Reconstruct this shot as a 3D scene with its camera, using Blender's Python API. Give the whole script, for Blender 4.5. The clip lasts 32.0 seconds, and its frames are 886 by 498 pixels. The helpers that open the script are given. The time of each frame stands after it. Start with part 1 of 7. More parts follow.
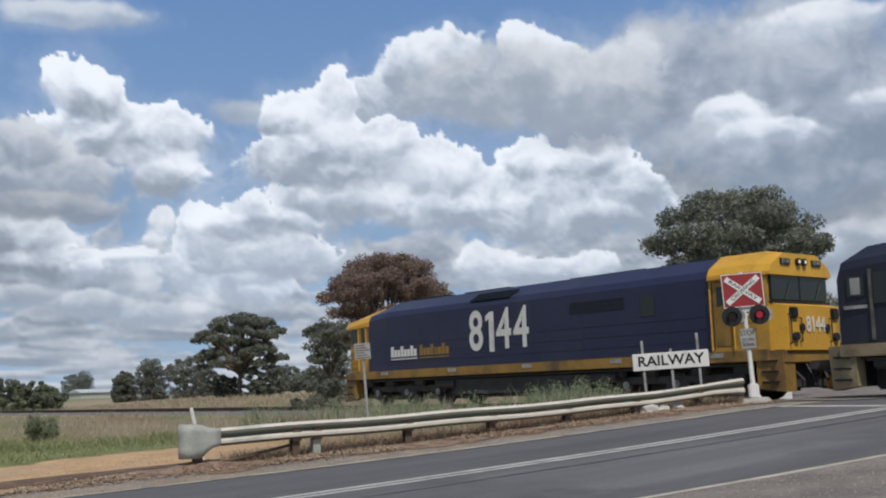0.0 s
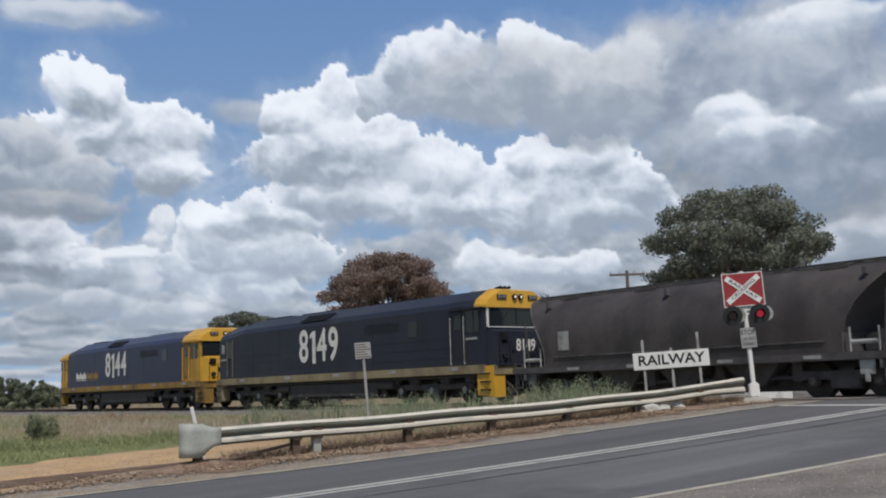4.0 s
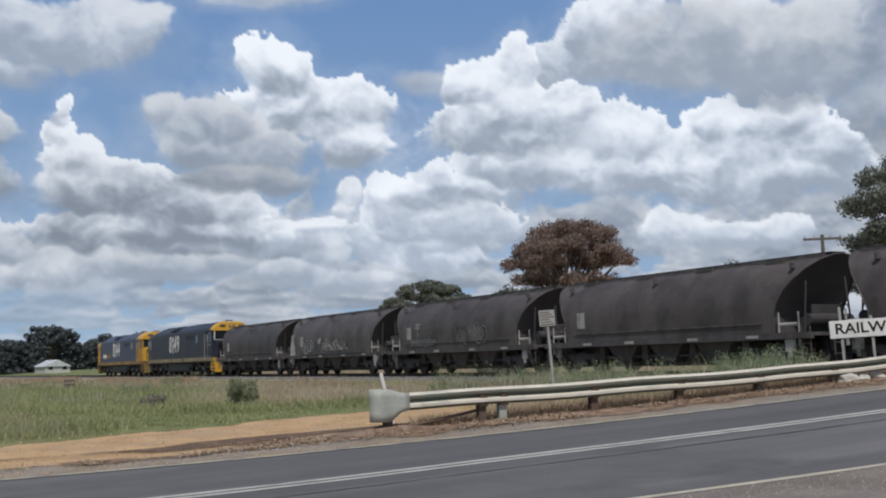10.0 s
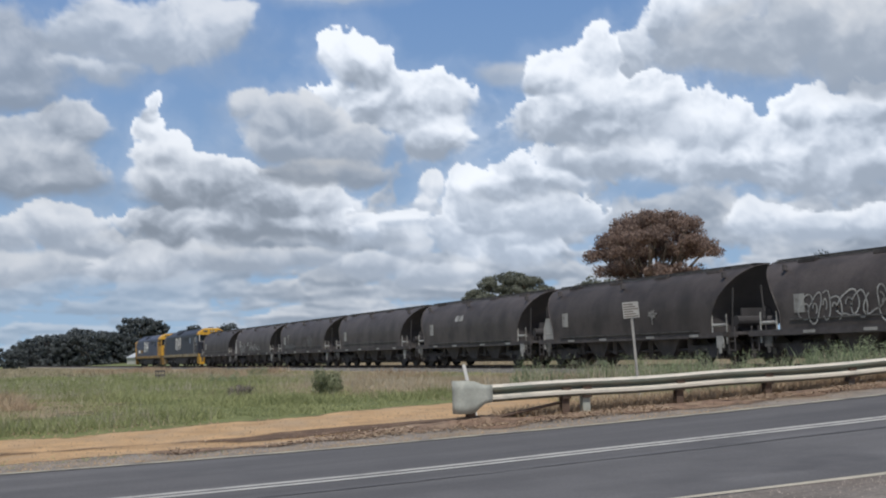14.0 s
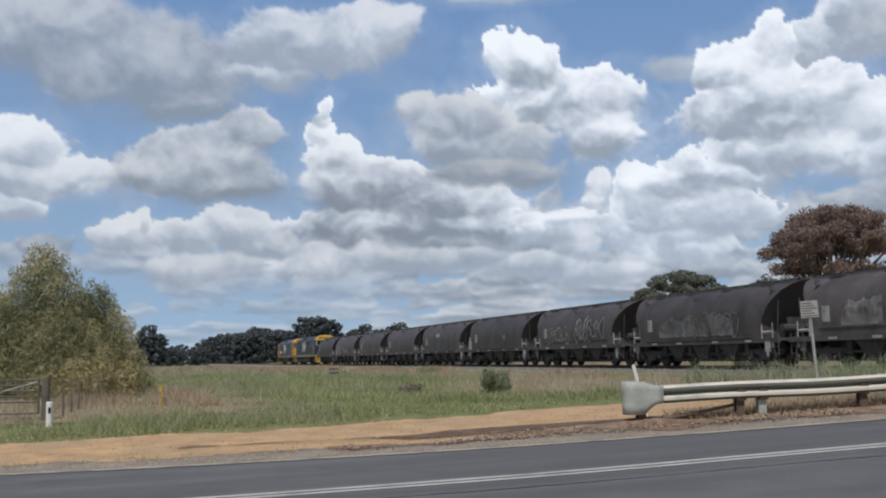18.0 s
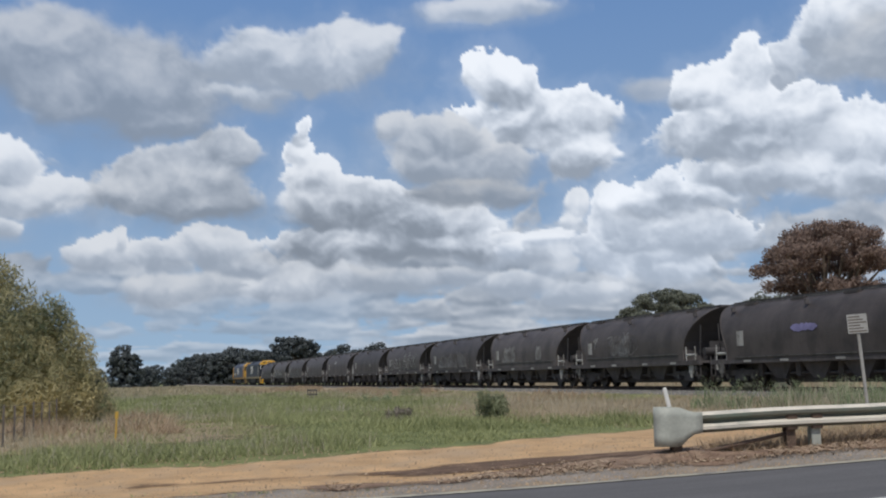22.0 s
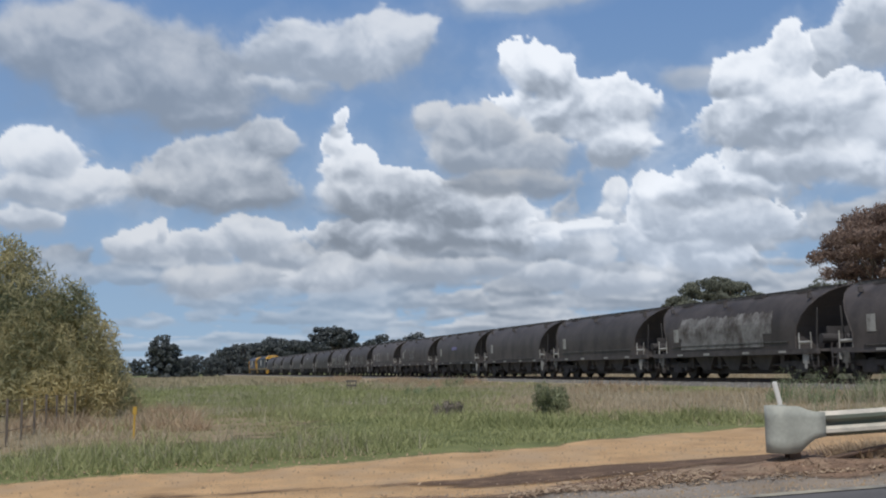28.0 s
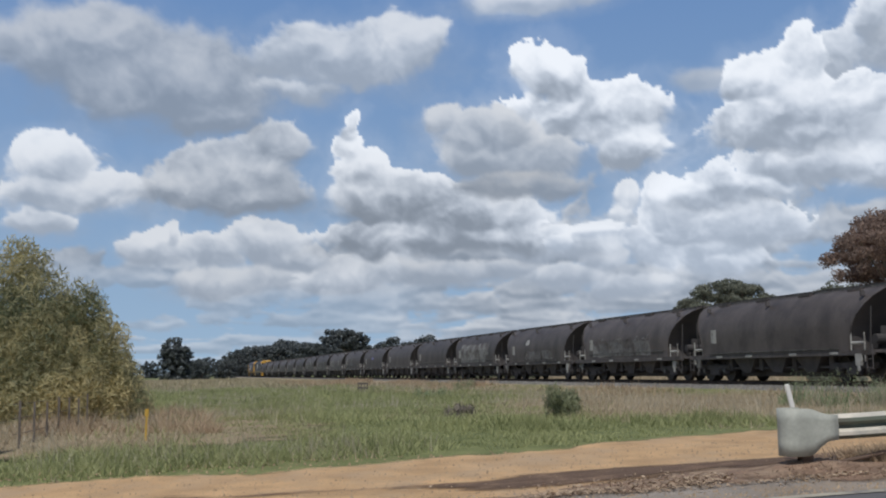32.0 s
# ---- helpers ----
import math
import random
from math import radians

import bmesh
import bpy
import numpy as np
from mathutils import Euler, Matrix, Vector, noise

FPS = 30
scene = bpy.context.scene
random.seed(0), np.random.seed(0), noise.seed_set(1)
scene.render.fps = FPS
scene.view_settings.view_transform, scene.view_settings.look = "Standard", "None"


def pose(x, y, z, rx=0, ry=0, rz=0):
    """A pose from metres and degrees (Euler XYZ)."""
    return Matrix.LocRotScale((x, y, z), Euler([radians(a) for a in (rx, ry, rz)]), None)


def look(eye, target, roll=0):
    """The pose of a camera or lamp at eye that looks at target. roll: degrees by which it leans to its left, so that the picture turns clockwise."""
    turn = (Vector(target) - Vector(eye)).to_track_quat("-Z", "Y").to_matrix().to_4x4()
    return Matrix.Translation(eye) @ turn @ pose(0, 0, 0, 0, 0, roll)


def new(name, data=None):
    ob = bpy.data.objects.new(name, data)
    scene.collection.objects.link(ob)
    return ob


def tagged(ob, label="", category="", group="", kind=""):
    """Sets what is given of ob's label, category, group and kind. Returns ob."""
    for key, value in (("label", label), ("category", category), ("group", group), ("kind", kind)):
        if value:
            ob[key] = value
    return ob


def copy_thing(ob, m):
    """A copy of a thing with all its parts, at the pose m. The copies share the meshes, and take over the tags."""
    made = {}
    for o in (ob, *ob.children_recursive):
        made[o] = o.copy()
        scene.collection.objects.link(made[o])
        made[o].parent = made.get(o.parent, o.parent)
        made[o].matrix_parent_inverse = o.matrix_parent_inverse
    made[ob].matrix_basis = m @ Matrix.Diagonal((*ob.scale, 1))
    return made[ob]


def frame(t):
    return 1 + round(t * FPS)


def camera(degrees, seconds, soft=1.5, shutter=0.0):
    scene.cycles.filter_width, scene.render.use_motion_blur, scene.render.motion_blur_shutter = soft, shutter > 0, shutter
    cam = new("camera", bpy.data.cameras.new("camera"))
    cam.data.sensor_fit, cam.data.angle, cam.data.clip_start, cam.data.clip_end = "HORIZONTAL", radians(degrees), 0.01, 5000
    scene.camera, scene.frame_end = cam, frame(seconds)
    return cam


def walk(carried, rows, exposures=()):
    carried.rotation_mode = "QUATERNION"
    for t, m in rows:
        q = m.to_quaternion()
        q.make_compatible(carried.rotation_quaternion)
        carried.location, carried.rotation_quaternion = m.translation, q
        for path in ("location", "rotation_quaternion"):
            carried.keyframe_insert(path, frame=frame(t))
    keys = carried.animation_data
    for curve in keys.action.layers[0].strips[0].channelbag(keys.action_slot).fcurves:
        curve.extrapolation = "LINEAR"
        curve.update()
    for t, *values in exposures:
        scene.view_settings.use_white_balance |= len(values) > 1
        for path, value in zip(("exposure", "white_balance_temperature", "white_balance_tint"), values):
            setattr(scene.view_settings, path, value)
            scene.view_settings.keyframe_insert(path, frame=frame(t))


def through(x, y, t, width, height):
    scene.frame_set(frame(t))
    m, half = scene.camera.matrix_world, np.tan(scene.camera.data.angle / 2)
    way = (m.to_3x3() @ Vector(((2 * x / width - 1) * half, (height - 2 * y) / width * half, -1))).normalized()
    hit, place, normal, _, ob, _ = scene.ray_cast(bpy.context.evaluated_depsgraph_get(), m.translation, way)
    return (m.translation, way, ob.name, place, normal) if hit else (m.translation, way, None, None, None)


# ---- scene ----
# ---------- camera and its path ----------
cam = camera(44.62, 32.0, soft=2.0)
PATH = [
    (0.0, pose(0.000, 0.000, 1.600, 97.424, 1.796, -38.819)), (0.5, pose(0.000, 0.000, 1.600, 97.349, 1.791, -38.681)),
    (1.0, pose(0.000, 0.000, 1.600, 97.366, 1.792, -38.708)), (1.5, pose(0.000, 0.000, 1.600, 97.365, 1.793, -38.736)),
    (2.0, pose(0.000, 0.000, 1.600, 97.380, 1.794, -38.769)), (2.5, pose(0.000, 0.000, 1.600, 97.368, 1.795, -38.796)),
    (4.5, pose(0.000, 0.000, 1.600, 97.384, 1.795, -38.796)), (5.0, pose(0.000, 0.000, 1.600, 97.361, 1.789, -38.589)),
    (5.5, pose(0.000, 0.000, 1.600, 97.393, 1.743, -37.215)), (6.0, pose(0.000, 0.000, 1.600, 97.476, 1.695, -35.786)),
    (6.5, pose(0.000, 0.000, 1.600, 97.489, 1.646, -34.333)), (7.0, pose(0.000, 0.000, 1.600, 97.535, 1.601, -33.071)),
    (7.5, pose(0.000, 0.000, 1.600, 97.586, 1.575, -32.338)), (8.0, pose(0.000, 0.000, 1.600, 97.577, 1.533, -31.180)),
    (8.5, pose(0.000, 0.000, 1.600, 97.653, 1.500, -30.267)), (9.0, pose(0.000, 0.000, 1.600, 97.401, 1.477, -29.656)),
    (9.5, pose(0.000, 0.000, 1.600, 96.635, 1.473, -29.542)), (10.0, pose(0.000, 0.000, 1.600, 95.950, 1.456, -29.086)),
    (10.5, pose(0.000, 0.000, 1.600, 95.860, 1.408, -27.831)), (11.0, pose(0.000, 0.000, 1.600, 95.690, 1.378, -27.025)),
    (11.5, pose(0.000, 0.000, 1.600, 95.532, 1.349, -26.281)), (12.0, pose(0.000, 0.000, 1.600, 95.571, 1.341, -26.079)),
    (12.5, pose(0.000, 0.000, 1.600, 95.608, 1.346, -26.192)), (13.0, pose(0.000, 0.000, 1.600, 95.614, 1.346, -26.192)),
    (13.5, pose(0.000, 0.000, 1.600, 95.625, 1.338, -25.992)), (14.0, pose(0.000, 0.000, 1.600, 95.627, 1.288, -24.724)),
    (14.5, pose(0.000, 0.000, 1.600, 95.614, 1.188, -22.225)), (15.0, pose(0.000, 0.000, 1.600, 95.637, 1.081, -19.592)),
    (15.5, pose(0.000, 0.000, 1.600, 95.607, 0.985, -17.298)), (17.5, pose(0.000, 0.000, 1.600, 95.762, 0.924, -15.867)),
    (18.0, pose(0.000, 0.000, 1.600, 95.762, 0.924, -15.867)), (18.5, pose(0.000, 0.000, 1.600, 95.732, 0.924, -15.868)),
    (19.0, pose(0.000, 0.000, 1.600, 95.732, 0.924, -15.868)), (19.5, pose(0.000, 0.000, 1.600, 95.732, 0.924, -15.868)),
    (20.0, pose(0.000, 0.000, 1.600, 95.732, 0.923, -15.844)), (20.5, pose(0.000, 0.000, 1.600, 95.757, 0.922, -15.821)),
    (21.0, pose(0.000, 0.000, 1.600, 95.757, 0.922, -15.801)), (21.5, pose(0.205, 1.281, 1.613, 96.198, 0.940, -16.285)),
    (22.0, pose(0.454, 2.836, 1.628, 96.809, 0.968, -17.023)), (22.5, pose(0.607, 3.794, 1.638, 97.241, 0.984, -17.459)),
    (23.0, pose(0.655, 4.092, 1.641, 97.413, 0.991, -17.636)), (23.5, pose(0.756, 4.724, 1.647, 97.768, 1.004, -17.969)),
    (24.0, pose(0.880, 5.500, 1.655, 98.170, 1.019, -18.350)), (24.5, pose(0.880, 5.500, 1.655, 98.170, 1.018, -18.340)),
    (25.5, pose(0.880, 5.500, 1.655, 98.170, 1.018, -18.340)), (27.5, pose(0.880, 5.500, 1.655, 96.442, 0.979, -17.318)),
    (28.0, pose(0.880, 5.500, 1.655, 96.328, 0.892, -15.020)), (28.5, pose(0.880, 5.500, 1.655, 96.234, 0.842, -13.721)),
    (29.0, pose(0.880, 5.500, 1.655, 96.418, 0.860, -14.171)), (29.5, pose(0.880, 5.500, 1.655, 96.478, 0.869, -14.430)),
    (30.0, pose(0.880, 5.500, 1.655, 96.485, 0.872, -14.493)), (32.0, pose(0.880, 5.500, 1.655, 96.465, 0.870, -14.430)),
]
walk(cam, PATH, ((0.0, 0.03), (5.0, 0.0), (9.0, 0.0), (12.0, 0.07), (15.0, 0.10), (18.0, 0.03), (22.0, 0.0), (32.0, 0.0)))

# ---------- sky, sun ----------
SUN_EL, SUN_AZ = 57.0, 205.0      # degrees; azimuth clockwise from +Y
world = bpy.data.worlds.new("sky")
scene.world = world
world.use_nodes = True
wn = world.node_tree
sky_tex = wn.nodes.new("ShaderNodeTexSky")
sky_tex.sky_type = "NISHITA"
sky_tex.sun_disc = False
sky_tex.sun_elevation, sky_tex.sun_rotation = radians(SUN_EL), radians(SUN_AZ)
wn.nodes["Background"].inputs["Strength"].default_value = 0.075
wn.links.new(sky_tex.outputs[0], wn.nodes["Background"].inputs["Color"])
sun = new("sun", bpy.data.lights.new("sun", "SUN"))
sun.data.energy, sun.data.angle, sun.data.color = 2.6, radians(0.6), (1.0, 0.955, 0.88)
az, el = radians(SUN_AZ), radians(SUN_EL)
sun.matrix_world = look((60 * math.sin(az) * math.cos(el), 60 * math.cos(az) * math.cos(el), 60 * math.sin(el)), (0, 0, 0))


# ---------- materials ----------
def nodes_of(name):
    m = bpy.data.materials.new(name)
    m.use_nodes = True
    return m, m.node_tree.nodes, m.node_tree.links, m.node_tree.nodes["Principled BSDF"]


def mat(name, base, rough=0.6, metal=0.0, vary=0.25, scale=3.0, fine=40.0, bump=0.15, dirt=None, dirt_amount=0.4, per="none", depth=0.01, loose=0.0, along=None, span=(0.62, 1.4)):
    """A painted, metal or natural surface with variation at two scales; dirt: a second colour in soft patches."""
    m, n, l, b = nodes_of(name)
    tc = n.new("ShaderNodeTexCoord")
    big, small = n.new("ShaderNodeTexNoise"), n.new("ShaderNodeTexNoise")
    for q, s, d in ((big, scale, 5.0), (small, fine, 3.0)):
        q.inputs["Scale"].default_value, q.inputs["Detail"].default_value = s, d
        l.new(tc.outputs["Object"], q.inputs["Vector"])
    around = tc.outputs["Object"]
    if along:
        # drawn out along the way of travel
        mp = n.new("ShaderNodeMapping")
        mp.inputs["Rotation"].default_value = (0, 0, along[0])
        mp.inputs["Scale"].default_value = along[1:]
        l.new(tc.outputs["Object"], mp.inputs["Vector"])
        l.new(mp.outputs[0], big.inputs["Vector"])
        around = mp.outputs[0]
    dark = tuple(c * (1 - vary) for c in base)
    light = tuple(min(1, c * (1 + vary)) for c in base)
    ramp = n.new("ShaderNodeValToRGB")
    ramp.color_ramp.elements[0].position, ramp.color_ramp.elements[1].position = 0.3, 0.72
    ramp.color_ramp.elements[0].color, ramp.color_ramp.elements[1].color = (*dark, 1), (*light, 1)
    add = n.new("ShaderNodeMath")
    add.operation = "MULTIPLY_ADD"
    add.inputs[1].default_value, add.inputs[2].default_value = 0.35, 0.0
    l.new(small.outputs[0], add.inputs[0])
    mix = n.new("ShaderNodeMath")
    mix.operation = "MULTIPLY_ADD"
    mix.inputs[1].default_value = 0.65
    l.new(big.outputs[0], mix.inputs[0])
    l.new(add.outputs[0], mix.inputs[2])
    l.new(mix.outputs[0], ramp.inputs[0])
    colour = ramp.outputs[0]
    if dirt:
        mask = n.new("ShaderNodeTexNoise")
        mask.inputs["Scale"].default_value, mask.inputs["Detail"].default_value = scale * 0.55, 7.0
        mask.inputs["Roughness"].default_value = 0.65
        l.new(tc.outputs["Object"], mask.inputs["Vector"])
        cut = n.new("ShaderNodeMapRange")
        cut.inputs["From Min"].default_value, cut.inputs["From Max"].default_value = 0.62 - 0.3 * dirt_amount, 0.8 - 0.25 * dirt_amount
        l.new(mask.outputs[0], cut.inputs["Value"])
        two = n.new("ShaderNodeMix")
        two.data_type = "RGBA"
        two.inputs[7].default_value = (*dirt, 1)
        l.new(cut.outputs[0], two.inputs[0])
        l.new(colour, two.inputs[6])
        colour = two.outputs[2]
    if per != "none":
        src = n.new("ShaderNodeObjectInfo" if per == "object" else "ShaderNodeNewGeometry")
        hsv = n.new("ShaderNodeHueSaturation")
        rng = n.new("ShaderNodeMapRange")
        rng.inputs["To Min"].default_value, rng.inputs["To Max"].default_value = span
        l.new(src.outputs["Random" if per == "object" else "Random Per Island"], rng.inputs["Value"])
        l.new(rng.outputs[0], hsv.inputs["Value"])
        l.new(colour, hsv.inputs["Color"])
        colour = hsv.outputs[0]
    l.new(colour, b.inputs["Base Color"])
    b.inputs["Roughness"].default_value, b.inputs["Metallic"].default_value = rough, metal
    if loose:
        # a loose layer: it thins out to bare patches near its edges
        ea, pn = n.new("ShaderNodeAttribute"), n.new("ShaderNodeTexNoise")
        ea.attribute_name = "edge"
        pn.inputs["Scale"].default_value, pn.inputs["Detail"].default_value, pn.inputs["Roughness"].default_value = 1.6, 8.0, 0.7
        l.new(around, pn.inputs["Vector"])
        cap = n.new("ShaderNodeMath")
        cap.operation = "MULTIPLY"
        cap.use_clamp = True
        cap.inputs[1].default_value = 1 / loose
        l.new(ea.outputs["Fac"], cap.inputs[0])
        sm = n.new("ShaderNodeMath")
        sm.operation = "ADD"
        l.new(cap.outputs[0], sm.inputs[0])
        l.new(pn.outputs[0], sm.inputs[1])
        am = n.new("ShaderNodeMapRange")
        am.inputs["From Min"].default_value, am.inputs["From Max"].default_value = 0.72, 0.95
        l.new(sm.outputs[0], am.inputs["Value"])
        l.new(am.outputs[0], b.inputs["Alpha"])
    if bump:
        bp = n.new("ShaderNodeBump")
        bp.inputs["Strength"].default_value, bp.inputs["Distance"].default_value = bump, depth
        l.new(small.outputs[0], bp.inputs["Height"])
        l.new(bp.outputs[0], b.inputs["Normal"])
    return m


def leaf_mat(name, base, tip, through=0.25, patch=0.75):
    """Foliage: hue by leaf and by soft patches, some light passing through."""
    m, n, l, b = nodes_of(name)
    geo, tc, noi = n.new("ShaderNodeNewGeometry"), n.new("ShaderNodeTexCoord"), n.new("ShaderNodeTexNoise")
    noi.inputs["Scale"].default_value, noi.inputs["Detail"].default_value = 0.45, 4.0
    l.new(tc.outputs["Object"], noi.inputs["Vector"])
    sc = n.new("ShaderNodeMath")
    sc.operation = "MULTIPLY_ADD"
    sc.inputs[1].default_value, sc.inputs[2].default_value = 0.34, 0.09 - 0.5 * (patch - 0.75)
    l.new(geo.outputs["Random Per Island"], sc.inputs[0])
    sm = n.new("ShaderNodeMath")
    sm.operation = "MULTIPLY_ADD"
    sm.inputs[1].default_value = patch
    l.new(noi.outputs[0], sm.inputs[0])
    l.new(sc.outputs[0], sm.inputs[2])
    ramp = n.new("ShaderNodeValToRGB")
    ramp.color_ramp.elements[0].position, ramp.color_ramp.elements[1].position = 0.3, 0.95
    ramp.color_ramp.elements[0].color, ramp.color_ramp.elements[1].color = (*base, 1), (*tip, 1)
    l.new(sm.outputs[0], ramp.inputs[0])
    l.new(ramp.outputs[0], b.inputs["Base Color"])
    b.inputs["Roughness"].default_value = 0.65
    tr = n.new("ShaderNodeBsdfTranslucent")
    l.new(ramp.outputs[0], tr.inputs["Color"])
    mx = n.new("ShaderNodeMixShader")
    mx.inputs[0].default_value = through
    l.new(b.outputs[0], mx.inputs[1])
    l.new(tr.outputs[0], mx.inputs[2])
    l.new(mx.outputs[0], n["Material Output"].inputs["Surface"])
    return m


def ground_mat():
    """Paddock soil and matted grass: green, straw and bare earth in patches."""
    m, n, l, b = nodes_of("paddock")
    tc = n.new("ShaderNodeTexCoord")

    def noi(scale, detail=6.0):
        q = n.new("ShaderNodeTexNoise")
        q.inputs["Scale"].default_value, q.inputs["Detail"].default_value = scale, detail
        l.new(tc.outputs["Object"], q.inputs["Vector"])
        return q.outputs[0]

    def ramp(src, a, ca, z, cz):
        r = n.new("ShaderNodeValToRGB")
        r.color_ramp.elements[0].position, r.color_ramp.elements[1].position = a, z
        r.color_ramp.elements[0].color, r.color_ramp.elements[1].color = (*ca, 1), (*cz, 1)
        l.new(src, r.inputs[0])
        return r.outputs[0]

    def mixed(f, a, c):
        x = n.new("ShaderNodeMix")
        x.data_type = "RGBA"
        l.new(f, x.inputs[0])
        l.new(a, x.inputs[6])
        l.new(c, x.inputs[7])
        return x.outputs[2]
    green = ramp(noi(1.7), 0.3, (0.12, 0.145, 0.05), 0.7, (0.22, 0.24, 0.09))
    straw = ramp(noi(2.3), 0.3, (0.29, 0.225, 0.15), 0.7, (0.44, 0.36, 0.25))
    at = n.new("ShaderNodeAttribute")
    at.attribute_name = "dry"
    jit = n.new("ShaderNodeMath")
    jit.operation = "MULTIPLY_ADD"
    jit.inputs[1].default_value = 0.5
    l.new(noi(0.6), jit.inputs[0])
    l.new(at.outputs["Fac"], jit.inputs[2])
    mask = ramp(jit.outputs[0], 0.45, (0, 0, 0), 1.0, (1, 1, 1))
    grit = ramp(noi(22.0, 3.0), 0.3, (0.72, 0.72, 0.72), 0.75, (1.2, 1.2, 1.2))
    mul = n.new("ShaderNodeMix")
    mul.data_type, mul.blend_type = "RGBA", "MULTIPLY"
    mul.inputs[0].default_value = 1.0
    l.new(mixed(mask, green, straw), mul.inputs[6])
    l.new(grit, mul.inputs[7])
    l.new(mul.outputs[2], b.inputs["Base Color"])
    b.inputs["Roughness"].default_value = 0.9
    bp = n.new("ShaderNodeBump")
    bp.inputs["Strength"].default_value, bp.inputs["Distance"].default_value = 0.6, 0.05
    l.new(noi(9.0), bp.inputs["Height"])
    l.new(bp.outputs[0], b.inputs["Normal"])
    return m


PADDOCK = ground_mat()
ASPHALT = mat("asphalt", (0.134, 0.131, 0.134), 0.85, vary=0.42, scale=1.1, fine=34, bump=0.5, dirt=(0.098, 0.096, 0.100), dirt_amount=0.45, depth=0.006, along=(0.102, 0.06, 1.0, 1.0))
GRAVEL = mat("gravel", (0.27, 0.24, 0.21), 0.95, vary=0.42, scale=1.2, fine=26, bump=0.8, dirt=(0.30, 0.23, 0.16), dirt_amount=0.4, depth=0.02, loose=0.35)
GRAVEL_NEAR = mat("roadside_gravel", (0.215, 0.19, 0.17), 0.95, vary=0.5, scale=1.2, fine=16, bump=1.0, dirt=(0.17, 0.14, 0.12), dirt_amount=0.45, depth=0.02)
DIRT = mat("orange_earth", (0.53, 0.345, 0.185), 0.95, vary=0.32, scale=1.6, fine=42, bump=0.9, dirt=(0.46, 0.33, 0.21), dirt_amount=0.5, depth=0.02, loose=0.9)
LITTER = mat("leaf_litter", (0.235, 0.155, 0.108), 0.95, vary=0.5, scale=3.5, fine=22, bump=0.9, dirt=(0.36, 0.27, 0.19), dirt_amount=0.5, depth=0.03, loose=1.1)
DARK_LITTER = mat("dark_dead_stalks", (0.135, 0.085, 0.057), 0.95, vary=0.4, scale=3.5, fine=30, bump=0.9, dirt=(0.26, 0.17, 0.11), dirt_amount=0.4, depth=0.03, loose=1.5, along=(0.1, 0.3, 1.6, 1.0))
DRY_MAT = mat("flattened_straw", (0.32, 0.25, 0.16), 0.95, vary=0.3, scale=1.6, fine=30, bump=0.9, dirt=(0.20, 0.185, 0.09), dirt_amount=0.45, depth=0.03, loose=4.0)
BALLAST = mat("ballast", (0.150, 0.144, 0.136), 0.95, vary=0.35, scale=4, fine=26, bump=1.0, dirt=(0.24, 0.2, 0.16), dirt_amount=0.4, depth=0.04)
LINE = mat("road_paint", (0.54, 0.53, 0.50), 0.7, vary=0.15, scale=3, fine=60, bump=0.1, dirt=(0.3, 0.29, 0.28), dirt_amount=0.35)
LINE_CREAM = mat("cream_road_paint", (0.52, 0.475, 0.385), 0.75, vary=0.2, scale=3, fine=60, bump=0.1, dirt=(0.33, 0.30, 0.25), dirt_amount=0.4)
TAR = mat("tar_seam", (0.085, 0.083, 0.086), 0.7, vary=0.4, scale=2, fine=30, bump=0.1, dirt=(0.13, 0.128, 0.13), dirt_amount=0.5)
LINE_WORN = mat("worn_yellowed_paint", (0.43, 0.395, 0.31), 0.75, vary=0.25, scale=3, fine=60, bump=0.1, dirt=(0.2, 0.19, 0.18), dirt_amount=0.55)
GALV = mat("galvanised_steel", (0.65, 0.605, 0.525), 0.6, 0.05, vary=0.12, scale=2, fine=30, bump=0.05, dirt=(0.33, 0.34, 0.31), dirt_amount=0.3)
# beam's hollows and undersides: greenish grime plus their shade, put in as dark steel
BEAM_SHADE = mat("shaded_dirty_galvanised", (0.15, 0.152, 0.125), 0.7, 0.1, vary=0.2, scale=2, fine=30, bump=0.05, dirt=(0.15, 0.19, 0.15), dirt_amount=0.5)
RUST = mat("rusty_steel", (0.135, 0.092, 0.070), 0.85, 0.1, vary=0.35, scale=4, fine=40, bump=0.3)
RAILSTEEL = mat("rail_steel", (0.075, 0.052, 0.040), 0.8, 0.0, vary=0.2, scale=3, fine=40, bump=0.1)
CONCRETE = mat("concrete", (0.52, 0.50, 0.46), 0.9, vary=0.15, scale=4, fine=50, bump=0.3)
TIMBER = mat("grey_timber", (0.135, 0.115, 0.10), 0.9, vary=0.3, scale=3, fine=35, bump=0.5)
WHITE = mat("white_paint", (0.78, 0.77, 0.74), 0.5, vary=0.07, scale=3, fine=40, bump=0.05, dirt=(0.5, 0.47, 0.42), dirt_amount=0.25)
SILL_PALE = mat("weathered_cream_sill", (0.31, 0.255, 0.15), 0.7, vary=0.25, scale=1.6, fine=30, bump=0.08, dirt=(0.16, 0.125, 0.08), dirt_amount=0.5)
BLACK = mat("black_paint", (0.012, 0.012, 0.013), 0.5, vary=0.3, scale=5, fine=40, bump=0.05)
SIGNRED = mat("sign_red", (0.32, 0.028, 0.034), 0.5, vary=0.1, scale=3, fine=40, bump=0.02)
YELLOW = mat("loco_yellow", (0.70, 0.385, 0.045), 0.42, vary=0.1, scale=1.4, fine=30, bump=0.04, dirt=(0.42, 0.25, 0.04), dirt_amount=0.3)
